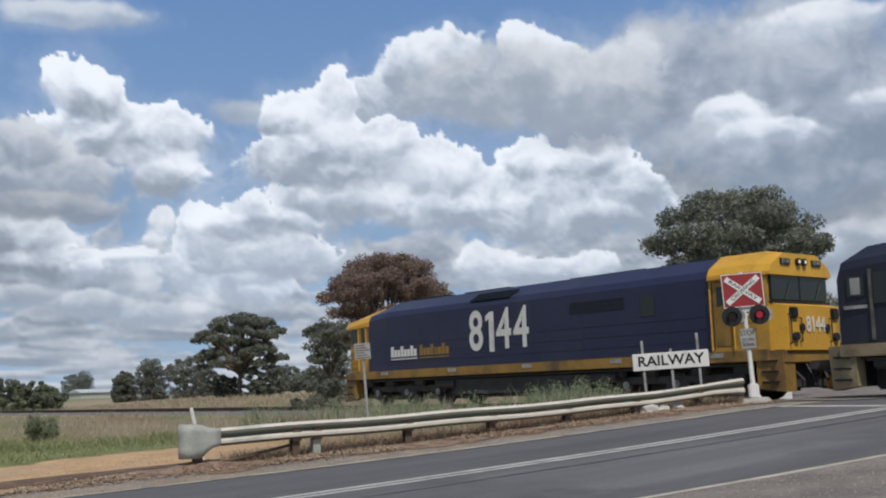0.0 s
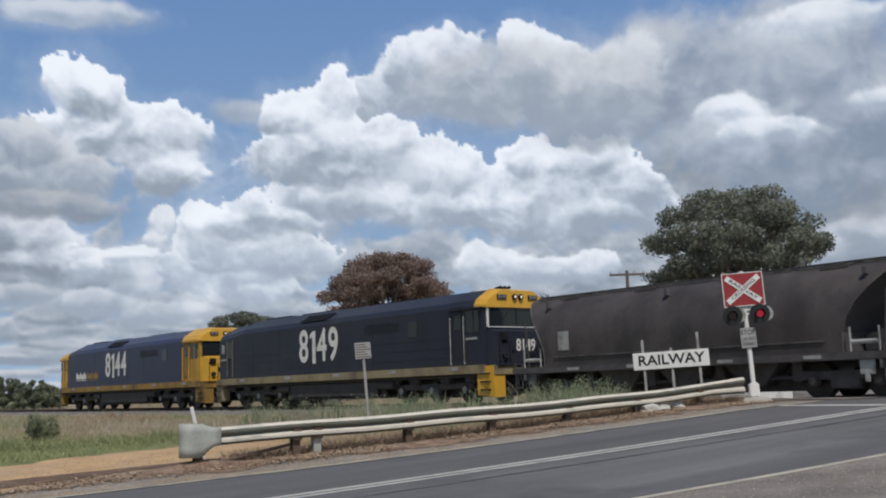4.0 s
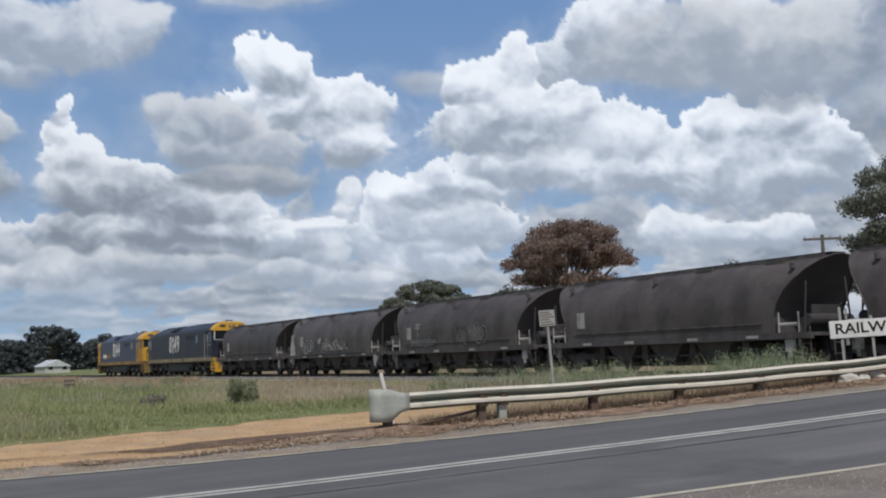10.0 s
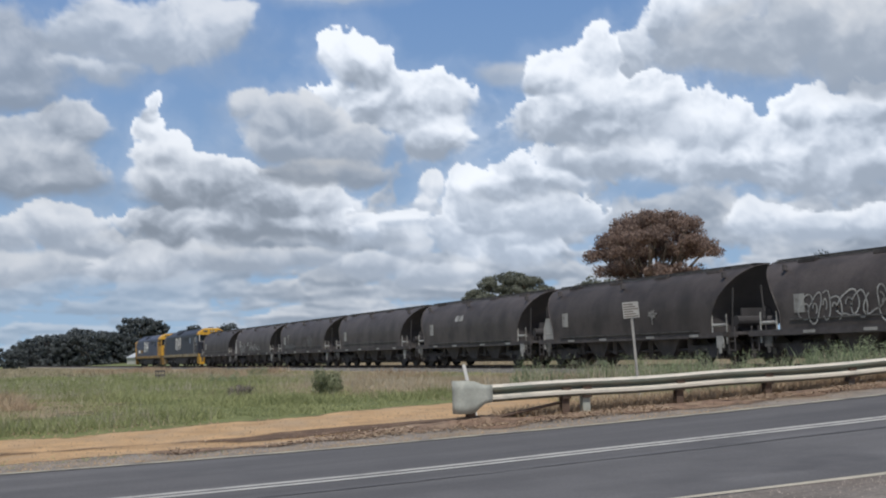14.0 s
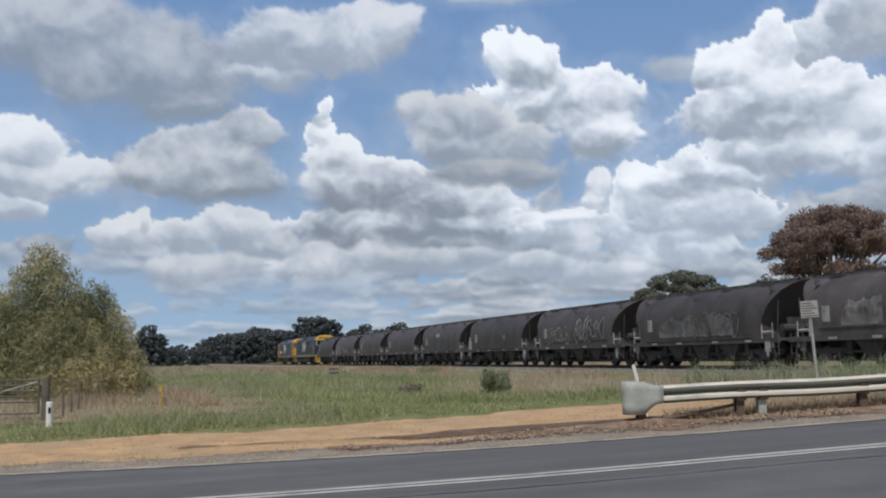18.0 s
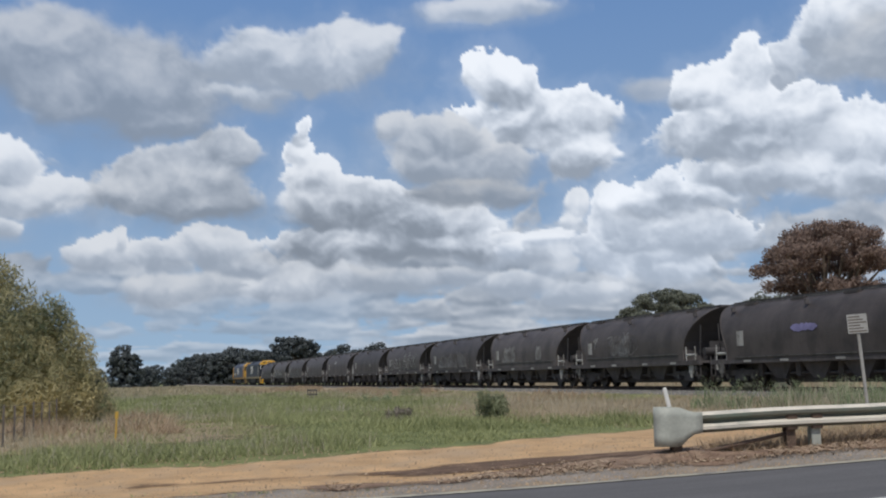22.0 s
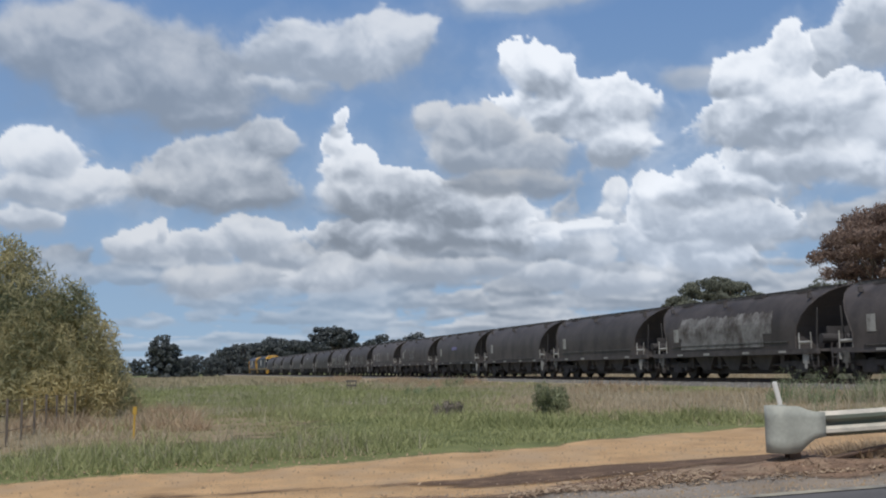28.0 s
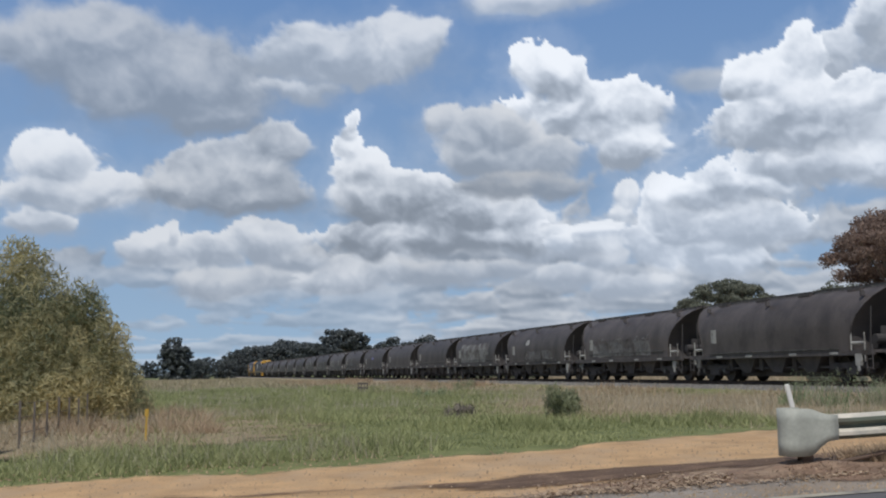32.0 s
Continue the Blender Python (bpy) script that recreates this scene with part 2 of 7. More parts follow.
# cab sides: dirty yellow with the shade below the roof painted in
CAB_SIDE = mat("shaded_dirty_cab_yellow", (0.50, 0.285, 0.045), 0.55, vary=0.2, scale=1.4, fine=30, bump=0.06, dirt=(0.28, 0.165, 0.05), dirt_amount=0.45)
OCHRE = mat("dirty_yellow_sill", (0.34, 0.20, 0.045), 0.6, vary=0.25, scale=1.6, fine=30, bump=0.08, dirt=(0.13, 0.085, 0.045), dirt_amount=0.5)
BLUE = mat("loco_blue", (0.031, 0.035, 0.080), 0.38, vary=0.15, scale=0.9, fine=30, bump=0.05, dirt=(0.045, 0.045, 0.075), dirt_amount=0.4)
NAVY = mat("loco_dark_blue", (0.022, 0.025, 0.042), 0.45, vary=0.2, scale=0.9, fine=30, bump=0.05, dirt=(0.036, 0.037, 0.045), dirt_amount=0.45)
GRILLE = mat("grille", (0.017, 0.019, 0.030), 0.6, vary=0.2, scale=6, fine=60, bump=0.3)
GLASS = mat("dark_cab_glass", (0.02, 0.025, 0.03), 0.08, vary=0.1, scale=2, fine=10, bump=0.0)
HOPPER = mat("sooty_brown_paint", (0.089, 0.077, 0.075), 0.55, per="object", span=(0.80, 1.30), along=(0.0, 1.0, 1.0, 0.16), vary=0.42, scale=1.3, fine=22, bump=0.1, dirt=(0.048, 0.042, 0.043), dirt_amount=0.5)
HOPPER_END = mat("sooty_end", (0.085, 0.078, 0.079), 0.8, vary=0.25, scale=0.8, fine=22, bump=0.1)
# end gear: shade between the wagons painted in as a dark base colour
END_SHADE = mat("shaded_end_gear", (0.055, 0.052, 0.055), 0.85, vary=0.3, scale=1.5, fine=22, bump=0.1)
UNDER = mat("underframe_black", (0.092, 0.085, 0.088), 0.8, vary=0.35, scale=2.5, fine=30, bump=0.2, dirt=(0.06, 0.05, 0.042), dirt_amount=0.3)
GREASE = mat("greasy_underside", (0.050, 0.047, 0.048), 0.7, vary=0.4, scale=2.5, fine=30, bump=0.2, dirt=(0.06, 0.05, 0.042), dirt_amount=0.3)
AXLE = mat("worn_axle_cap", (0.15, 0.145, 0.14), 0.5, 0.3, vary=0.3, scale=5, fine=30, bump=0.1, dirt=(0.05, 0.045, 0.04), dirt_amount=0.5)
WHEEL = mat("wheel_steel", (0.05, 0.042, 0.038), 0.6, 0.3, vary=0.3, scale=4, fine=30, bump=0.15)
PALE = mat("pale_grey_paint", (0.36, 0.36, 0.35), 0.7, vary=0.25, scale=3, fine=30, bump=0.05, dirt=(0.16, 0.15, 0.14), dirt_amount=0.4)
GRAFFITI = mat("faded_silver_spray", (0.235, 0.232, 0.232), 0.7, vary=0.35, scale=2.2, fine=9, bump=0.05, dirt=(0.07, 0.058, 0.053), dirt_amount=0.62)
GRAFFITI_FAINT = mat("worn_grey_spray", (0.145, 0.145, 0.150), 0.7, vary=0.4, scale=2.2, fine=9, bump=0.05, dirt=(0.075, 0.063, 0.06), dirt_amount=0.6)
SILVER = mat("silver_spray", (0.42, 0.42, 0.41), 0.6, vary=0.3, scale=3, fine=14, bump=0.03, dirt=(0.13, 0.12, 0.115), dirt_amount=0.45)
GRAFFITI_BLUE = mat("blue_spray", (0.20, 0.19, 0.36), 0.7, vary=0.3, scale=2.5, fine=14, bump=0.05)
LENS = mat("dark_red_lens", (0.06, 0.006, 0.008), 0.25, vary=0.1, scale=3, fine=20, bump=0.0)
BARK = mat("bark", (0.20, 0.165, 0.13), 0.9, vary=0.35, scale=2.5, fine=18, bump=0.6)
ROOFIRON = mat("pale_roof_iron", (0.62, 0.64, 0.66), 0.5, 0.2, vary=0.1, scale=1, fine=20, bump=0.05)
WEATHERBOARD = mat("pale_wall", (0.55, 0.54, 0.50), 0.8, vary=0.12, scale=1, fine=20, bump=0.05)
LEAF_BROWN = leaf_mat("russet_gum_leaves", (0.185, 0.138, 0.118), (0.41, 0.30, 0.245), 0.5)
LEAF_GREY = leaf_mat("pale_grey_green_leaves", (0.125, 0.138, 0.108), (0.32, 0.335, 0.262), 0.45)
LEAF_LIGHT = leaf_mat("light_green_leaves", (0.135, 0.16, 0.10), (0.30, 0.335, 0.23), 0.45)
DEAD = leaf_mat("dead_grey_twigs", (0.15, 0.13, 0.11), (0.30, 0.265, 0.22), 0.2)
MARKER = mat("faded_yellow_paint", (0.58, 0.37, 0.07), 0.6, vary=0.15, scale=4, fine=40, bump=0.05, dirt=(0.3, 0.2, 0.08), dirt_amount=0.4)
DULL = mat("dull_galvanised", (0.41, 0.425, 0.385), 0.6, 0.05, vary=0.18, scale=3, fine=24, bump=0.05, dirt=(0.30, 0.31, 0.28), dirt_amount=0.45)
LEAF_GUM = leaf_mat("grey_green_gum_leaves", (0.118, 0.132, 0.106), (0.30, 0.315, 0.245), 0.5)
# distance haze is mixed into this leaf colour as a blue-grey lift
LEAF_FAR = leaf_mat("hazed_far_leaves", (0.053, 0.064, 0.071), (0.115, 0.131, 0.134), 0.2)
LEAF_OAK = leaf_mat("olive_she_oak_needles", (0.165, 0.20, 0.12), (0.78, 0.68, 0.40), 0.6, 1.5)
LEAF_OAK_GREEN = leaf_mat("green_she_oak_needles", (0.145, 0.22, 0.145), (0.56, 0.63, 0.40), 0.6, 1.4)
GATE_STEEL = mat("weathered_dark_steel", (0.125, 0.11, 0.10), 0.7, 0.2, vary=0.3, scale=4, fine=30, bump=0.1)
GRASS_GREEN = leaf_mat("green_grass", (0.19, 0.22, 0.09), (0.53, 0.54, 0.28), 0.4)
GRASS_DRY = leaf_mat("straw_grass", (0.33, 0.265, 0.17), (0.64, 0.55, 0.40), 0.4)
FLAKES = leaf_mat("dead_leaves", (0.24, 0.165, 0.115), (0.58, 0.45, 0.32), 0.1)
GRASS_PALE = leaf_mat("bleached_grass", (0.36, 0.32, 0.23), (0.66, 0.60, 0.47), 0.4)
GRASS_RUST = leaf_mat("dead_russet_grass", (0.30, 0.21, 0.14), (0.62, 0.49, 0.34), 0.35)
DEAD_LEAF = leaf_mat("dead_brown_stalks", (0.12, 0.078, 0.052), (0.36, 0.25, 0.165), 0.2)
THISTLE = leaf_mat("dark_thistle_leaves", (0.12, 0.145, 0.08), (0.36, 0.38, 0.23), 0.35)
WEED = leaf_mat("grey_green_weeds", (0.15, 0.205, 0.11), (0.45, 0.51, 0.31), 0.45)
red_m, rn, rl, rb = nodes_of("lit_red_lens")
rb.inputs["Base Color"].default_value = (0.5, 0.02, 0.03, 1)
rb.inputs["Emission Color"].default_value, rb.inputs["Emission Strength"].default_value = (1.0, 0.05, 0.12, 1), 0.2
LIT_RED = red_m
head_m, rn, rl, rb = nodes_of("lit_headlight")
rb.inputs["Base Color"].default_value = (0.9, 0.85, 0.7, 1)
rb.inputs["Emission Color"].default_value, rb.inputs["Emission Strength"].default_value = (1.0, 0.9, 0.7, 1), 0.25
LIT_LAMP = head_m
# old paint with little gloss left
for m in (NAVY, BLUE, HOPPER, HOPPER_END, UNDER):
    m.node_tree.nodes["Principled BSDF"].inputs["Specular IOR Level"].default_value = 0.36


# ---------- mesh helpers ----------
def part(name, bm, material, parent=None, label="", kind="", smooth=False):
    """Links a bmesh as one mesh object, under a thing or a part."""
    me = bpy.data.meshes.new(name)
    bm.to_mesh(me)
    bm.free()
    return linked(name, me, material, parent, label, kind, smooth)


def linked(name, me, material, parent=None, label="", kind="", smooth=False):
    if material and not me.materials:
        me.materials.append(material)
    if smooth:
        me.polygons.foreach_set("use_smooth", [True] * len(me.polygons))
    ob = new(name, me)
    ob.parent = parent
    return tagged(ob, label, "", "", kind)


def thing(name, label, category, group="", kind="", at=None):
    ob = new(name)
    ob.empty_display_size = 0.3
    if at is not None:
        ob.matrix_basis = at
    return tagged(ob, label, category, group, kind)


def box(bm, x0, x1, y0, y1, z0, z1, bevel=0.0):
    c = bmesh.ops.create_cube(bm, size=1.0, matrix=Matrix.Translation(((x0 + x1) / 2, (y0 + y1) / 2, (z0 + z1) / 2)) @ Matrix.Diagonal((abs(x1 - x0), abs(y1 - y0), abs(z1 - z0), 1)))
    if bevel:
        es = {e for v in c["verts"] for e in v.link_edges}
        bmesh.ops.bevel(bm, geom=list(es), offset=bevel, segments=2, affect="EDGES")
    return bm


def rod(bm, a, b, r, r2=None, n=10):
    """A round bar from a to b, tapered to r2."""
    a, b = Vector(a), Vector(b)
    m = Matrix.Translation((a + b) / 2) @ (b - a).to_track_quat("Z", "Y").to_matrix().to_4x4()
    bmesh.ops.create_cone(bm, cap_ends=True, segments=n, radius1=r, radius2=r if r2 is None else r2, depth=(b - a).length, matrix=m)
    return bm


def prism(bm, outline, y0, y1):
    """An outline of (x, z), counterclockwise from the front, drawn out from y0 to y1."""
    a = [bm.verts.new((x, y0, z)) for x, z in outline]
    b = [bm.verts.new((x, y1, z)) for x, z in outline]
    bm.faces.new(a)
    bm.faces.new(list(reversed(b)))
    for i in range(len(a)):
        j = (i + 1) % len(a)
        bm.faces.new((a[j], a[i], b[i], b[j]))
    bmesh.ops.recalc_face_normals(bm, faces=bm.faces[:])
    return bm


def fresh():
    return bmesh.new()


def letters(name, text, size, material, parent, at, stretch=1.0, thick=0.006, label="", bold=0.0):
    """Raised lettering, centred, upright in its own xz plane; at: its pose."""
    cu = bpy.data.curves.new(name, "FONT")
    cu.body, cu.size, cu.extrude, cu.align_x, cu.align_y = text, size, thick, "CENTER", "CENTER"
    cu.offset = bold * size
    tmp = new(name, cu)
    dg = bpy.context.evaluated_depsgraph_get()
    me = bpy.data.meshes.new_from_object(tmp.evaluated_get(dg))
    bpy.data.objects.remove(tmp)
    me.transform(Matrix.Diagonal((stretch, 1, 1, 1)))
    me.transform(pose(0, 0, 0, 90, 0, 0))
    me.transform(at)
    me.materials.clear()
    return linked(name, me, material, parent, label)


def from_arrays(name, verts, faces, material, parent=None, label="", kind="", smooth=False):
    """A mesh from numpy arrays of vertices and equal-sided faces."""
    me = bpy.data.meshes.new(name)
    k = faces.shape[1]
    me.vertices.add(len(verts))
    me.vertices.foreach_set("co", np.ascontiguousarray(verts, dtype=np.float32).ravel())
    me.loops.add(faces.size)
    me.loops.foreach_set("vertex_index", np.ascontiguousarray(faces, dtype=np.int32).ravel())
    me.polygons.add(len(faces))
    me.polygons.foreach_set("loop_start", np.arange(0, faces.size, k, dtype=np.int32))
    me.update(calc_edges=True)
    me.validate()
    return linked(name, me, material, parent, label, kind, smooth)


def lattice(seed, n=256):
    return np.random.RandomState(seed).rand(n, n).astype(np.float32)


def vnoise(x, y, tab):
    """Smooth value noise on a wrapped lattice."""
    xi, yi = np.floor(x).astype(int), np.floor(y).astype(int)
    fx, fy = x - xi, y - yi
    fx, fy = fx * fx * (3 - 2 * fx), fy * fy * (3 - 2 * fy)
    n = tab.shape[0]
    a, b = tab[xi % n, yi % n], tab[(xi + 1) % n, yi % n]
    c, d = tab[xi % n, (yi + 1) % n], tab[(xi + 1) % n, (yi + 1) % n]
    return (a * (1 - fx) + b * fx) * (1 - fy) + (c * (1 - fx) + d * fx) * fy


def fbm(x, y, seed, octaves=5, gain=0.52):
    t, s, k = lattice(seed), 0.0, 1.0
    tot = 0.0
    for i in range(octaves):
        s = s + k * (vnoise(x * 2 ** i + 17 * i, y * 2 ** i + 5 * i, t) - 0.5)
        tot += k
        k *= gain
    return s / tot * 2


def smooth01(a, b, x):
    t = np.clip((x - a) / (b - a), 0, 1)
    return t * t * (3 - 2 * t)


# ---------- the sky's clouds, on a far shell ----------
# gaps of blue in the low sheet: azimuth to the left of +Y, elevation, half width, half height, in degrees
OPEN = [(1.0, 9.6, 3.2, 1.6), (5.5, 7.1, 4.0, 1.6), (-7.6, 7.8, 1.4, 1.4), (-27.8, 11.5, 2.0, 2.2), (-24.4, 9.6, 2.0, 0.9), (0.5, 3.8, 2.4, 0.8)]


def sky_colours(A, E):
    """Colours of the cloudy sky over a grid of azimuth and elevation."""
    ax, ex = A[:, 0], E[0]
    t = np.clip(E / 24, 0, 1)[..., None] ** 0.75
    col = (1 - t) * np.array([0.34, 0.48, 0.63]) + t * np.array([0.115, 0.232, 0.485])

    def billow(x, y, seed, octaves=4, gain=0.55):
        """Round lumps with creases between them, about -1 to 1."""
        tab, s, k, tot = lattice(seed), 0.0, 1.0, 0.0
        for i in range(octaves):
            v = vnoise(x * 2 ** i + 13 * i, y * 2 ** i + 7 * i, tab)
            s, tot, k = s + k * (1 - 2 * np.abs(2 * v - 1)), tot + k, k * gain
        return s / tot
    wx, wy = fbm(A * 0.42, E * 0.5, 13, 4, 0.5), fbm(A * 0.42 + 40, E * 0.5, 14, 4, 0.5)
    swell = billow(A * 0.55 + 0.5 * wx, E * 0.62 + 0.5 * wy, 71, 2, 0.45)
    lumps, crisp = billow(A * 0.55 + 0.5 * wx, E * 0.62 + 0.5 * wy, 71, 5, 0.58), billow(A * 1.5 + wx, E * 1.6 + wy, 73, 3, 0.6)
    puff = fbm(A * 0.9 + 31 + 0.6 * wx, E * 1.0 + 0.6 * wy, 77, 4, 0.5)
    eddy = fbm(A * 0.9 + 57 + 0.6 * wy, E * 1.0 + 11 + 0.6 * wx, 78, 4, 0.5)
    soft, fine = fbm(A * 0.34 + 9, E * 0.42, 75, 5, 0.55), fbm(A * 2.2, E * 2.5, 76, 4, 0.6)

    def lay(w, cover, shade, glow):
        rgb = np.stack([shade * (0.855 + 0.095 * glow), shade, shade * (1.225 - 0.145 * glow)], -1)
        k = np.clip(cover, 0, 1)[..., None]
        col[w] = col[w] * (1 - k) + rgb * k

    # the low sheet: long broken rows seen edge on, closer together towards the horizon
    depth = 26.0 / (np.maximum(E, 0.0) + 2.2)
    rows = fbm(A * 0.30 + 0.7 * wx, depth * 1.35 + 0.35 * wy, 17, 6, 0.52)
    broad = fbm(A * 0.30 + 0.7 * wx, depth * 1.35 + 0.35 * wy, 17, 3, 0.45)
    gap = np.zeros_like(A)
    for a, e, ra, re in OPEN:
        gap = np.maximum(gap, np.clip(1.35 - np.hypot((A + 1.6 * wx - a) / ra, (E + 1.1 * wy - e) / re), 0, 1))
    thick = rows + 0.30 * soft + 0.62 - 0.15 * np.maximum(E - 5.0, 0) + 0.25 * smooth01(-40, -50, A) - 0.85 * gap
    open_left = smooth01(-18, -8, A) * smooth01(6.5, 4.2, E)
    thick = thick - 0.22 * open_left + 0.32 * np.exp(-((A + 23.5) / 4.5) ** 2 - ((E - 1.8) / 1.6) ** 2)
    cover = smooth01(0.10, 0.42, thick) * (0.93 - 0.2 * smooth01(1.5, 0.0, E)) * (1 - 0.42 * open_left)
    rise = np.gradient(broad, ex, axis=1)
    top = smooth01(-0.6, 0.8, -rise * np.clip((E + 1.6) / 8, 0.16, 1.0) * 0.55 + 0.34 * soft + 0.34 * puff + 0.12 * crisp)
    shade = 0.325 + 0.28 * top + 0.06 * soft + 0.03 * smooth01(4, 0, E) - 0.05 * np.clip(thick - 0.5, 0, 1)
    lay((slice(None), slice(None)), cover, shade, top)

    def bank(bright, base, softness, *lobes):
        """One cloud of round lobes, crisp and heaped above, soft and grey below."""
        a0, a1 = min(l[0] - 1.7 * l[2] for l in lobes) - 0.6, max(l[0] + 1.7 * l[2] for l in lobes) + 0.6
        e0, e1 = min(l[1] - 1.9 * l[3] for l in lobes) - 0.6, max(l[1] + 1.9 * l[3] for l in lobes) + 0.6
        w = (slice(*np.searchsorted(ax, (a0, a1))), slice(*np.searchsorted(ex, (e0, e1))))
        size = sorted(l[3] for l in lobes)[len(lobes) // 2]
        x, y = A[w] + (0.40 * wx[w] + 0.34 * puff[w]) * min(size, 1.6), E[w] + (0.34 * wy[w] + 0.30 * eddy[w]) * min(size, 1.6)
        d, rel = np.full(x.shape, -9.0), np.zeros(x.shape)
        for a, e, ra, re in lobes:
            v = (y - e + 0.42) / re
            v = np.where(v < 0, v * 1.12, v)
            b = (1.0 - np.hypot((x - a) / ra, v)) * min(re, 1.8)
            k = 0.30 * min(re, 1.5)
            m = np.clip(0.5 + 0.5 * (b - d) / k, 0, 1)
            wide = smooth01(-2.2 * k, 2.2 * k, b - d)
            rel = rel * (1 - wide) + v * wide
            d = d * (1 - m) + b * m + k * m * (1 - m)
        low, high = min(l[1] - l[3] for l in lobes), max(l[1] + l[3] for l in lobes)
        tall = np.clip((E[w] - low) / (high - low), 0, 1)
        up = smooth01(-0.45, 0.5, rel)
        hard = (1 - softness) * (0.35 + 0.65 * up)
        rough = min(size, 1.3)
        d0 = d
        d = d + hard * rough * (0.26 * lumps[w] + 0.17 * crisp[w]) + (1 - hard) * rough * 0.42 * soft[w] + 0.05 * fine[w]
        edge = 0.05 + 0.42 * (1 - hard) * min(size, 1.2)
        cover = smooth01(-edge, edge, d) * (1 - 0.25 * softness)
        veil = 0.30 * smooth01(-0.9 * rough, 0.2, d + 0.35 * soft[w]) * (1 - 0.7 * up)
        relief = np.sqrt(np.clip(d0, 0.0, 1.6) + 0.10) + 0.20 * swell[w] + 0.05 * (1 - softness) * lumps[w]
        ga, ge = np.gradient(relief, ax[w[0]], ex[w[1]])
        face = (0.62 - 0.48 * ge + 0.16 * ga) / np.sqrt(1 + 0.38 * (ga * ga + ge * ge))
        rim = smooth01(0.42, 0.05, d) * up * (1 - softness)
        lit = np.clip(0.12 - 0.06 * softness + 0.36 * tall + 0.26 * up + 0.20 * (face - 0.5) + 0.34 * soft[w] + 0.34 * puff[w] + (0.14 - 0.08 * softness) * lumps[w] + 0.06 * (1 - softness) * crisp[w] + 0.24 * rim, 0, 1)
        lit = lit * lit * (3 - 2 * lit)
        ends = 0.74 * base + (0.95 * bright ** 1.2 - 0.74 * base) * lit
        # thinner, hazier heads low over the far end of the line
        ends = ends * (1 - 0.15 * smooth01(-24, -9, A[w]) * smooth01(13.5, 9, E[w]))
        lay(w, np.maximum(cover, veil), ends, lit)

    # plain banks round the rest of the sky, outside the view
    rng = np.random.RandomState(4)
    for q in range(26):
        a, e, ra = rng.uniform(-80, 28), rng.uniform(24, 32), rng.uniform(2.5, 5)
        bank(0.88, 0.5, 0.2, (a, e, ra, 1.5), (a + 1.5, e + 0.8, ra * 0.5, 1.3))
    for q in range(18):
        a, e, ra = (rng.uniform(-80, -68), rng.uniform(14, 28))[q % 2], rng.uniform(7, 20), rng.uniform(2.5, 4.5)
        bank(0.88, 0.5, 0.2, (a, e, ra, 1.6), (a - 1.2, e + 0.9, ra * 0.5, 1.3))
    # brightness of crown and base, softness, then lobes: azimuth to the left of +Y, elevation, half width, half height, in degrees
    bank(0.80, 0.55, 0.30, (-14.6, 5.5, 3.42, 0.68), (-11.6, 5.8, 1.71, 0.57), (-18.3, 5.7, 1.71, 0.51))
    bank(0.82, 0.55, 0.30, (-21.2, 5.2, 2.56, 0.68), (-23.0, 6.1, 1.28, 0.74), (-24.2, 4.7, 2.28, 0.63))
    bank(0.82, 0.56, 0.30, (-2.8, 5.1, 2.85, 0.80), (-6.0, 5.4, 1.99, 0.74))
    bank(0.90, 0.58, 0.10, (-9.5, 5.5, 1.99, 1.03), (-11.2, 5.9, 1.08, 0.74), (-8.1, 5.1, 1.71, 0.68))
    bank(0.88, 0.55, 0.20, (-18.1, 7.9, 2.56, 1.14), (-17.3, 9.3, 1.99, 1.14), (-20.5, 6.8, 3.13, 1.00))
    bank(0.92, 0.58, 0.10, (-41.3, 6.9, 1.71, 1.03), (-44.3, 6.3, 2.28, 0.85), (-46.9, 6.5, 1.71, 0.85))
    bank(0.80, 0.50, 0.50, (-60.9, 7.4, 2.28, 1.14), (-57.6, 6.5, 3.42, 0.85))
    bank(0.90, 0.60, 0.00, (0.9, 6.9, 1.37, 0.80), (-0.2, 7.5, 0.37, 0.68), (-1.9, 6.8, 1.71, 0.80), (-5.1, 7.2, 2.05, 1.20), (-6.7, 6.4, 1.71, 0.74))
    bank(0.92, 0.62, 0.10, (5.5, 11.1, 1.99, 1.28), (5.0, 9.5, 3.13, 1.08), (2.6, 10.0, 1.77, 0.80), (6.0, 7.9, 1.71, 0.85))
    bank(0.80, 0.44, 0.20, (-5.7, 12.4, 1.77, 1.20), (-3.1, 10.8, 3.70, 1.77), (-6.0, 13.0, 1.14, 0.63), (-4.5, 9.6, 3.13, 1.28), (-1.1, 9.9, 1.99, 1.14))
    bank(0.95, 0.62, 0.00, (-26.5, 9.3, 1.03, 0.97), (-28.0, 8.4, 1.65, 1.37), (-28.5, 6.8, 2.39, 1.37), (-26.0, 7.0, 1.60, 1.48), (-29.2, 5.7, 1.99, 0.85))
    bank(0.86, 0.60, 0.00, (-24.2, 9.4, 0.77, 0.77), (-24.0, 8.5, 0.68, 0.57))
    bank(0.90, 0.60, 0.10, (-20.4, 7.3, 1.42, 0.74), (-22.8, 7.7, 1.28, 0.57), (-18.9, 6.9, 1.71, 0.63))
    bank(0.95, 0.58, 0.00, (-26.1, 9.2, 0.80, 0.85), (-26.9, 8.0, 1.88, 1.31), (-28.8, 8.2, 2.85, 1.60), (-31.1, 7.6, 2.28, 1.14))
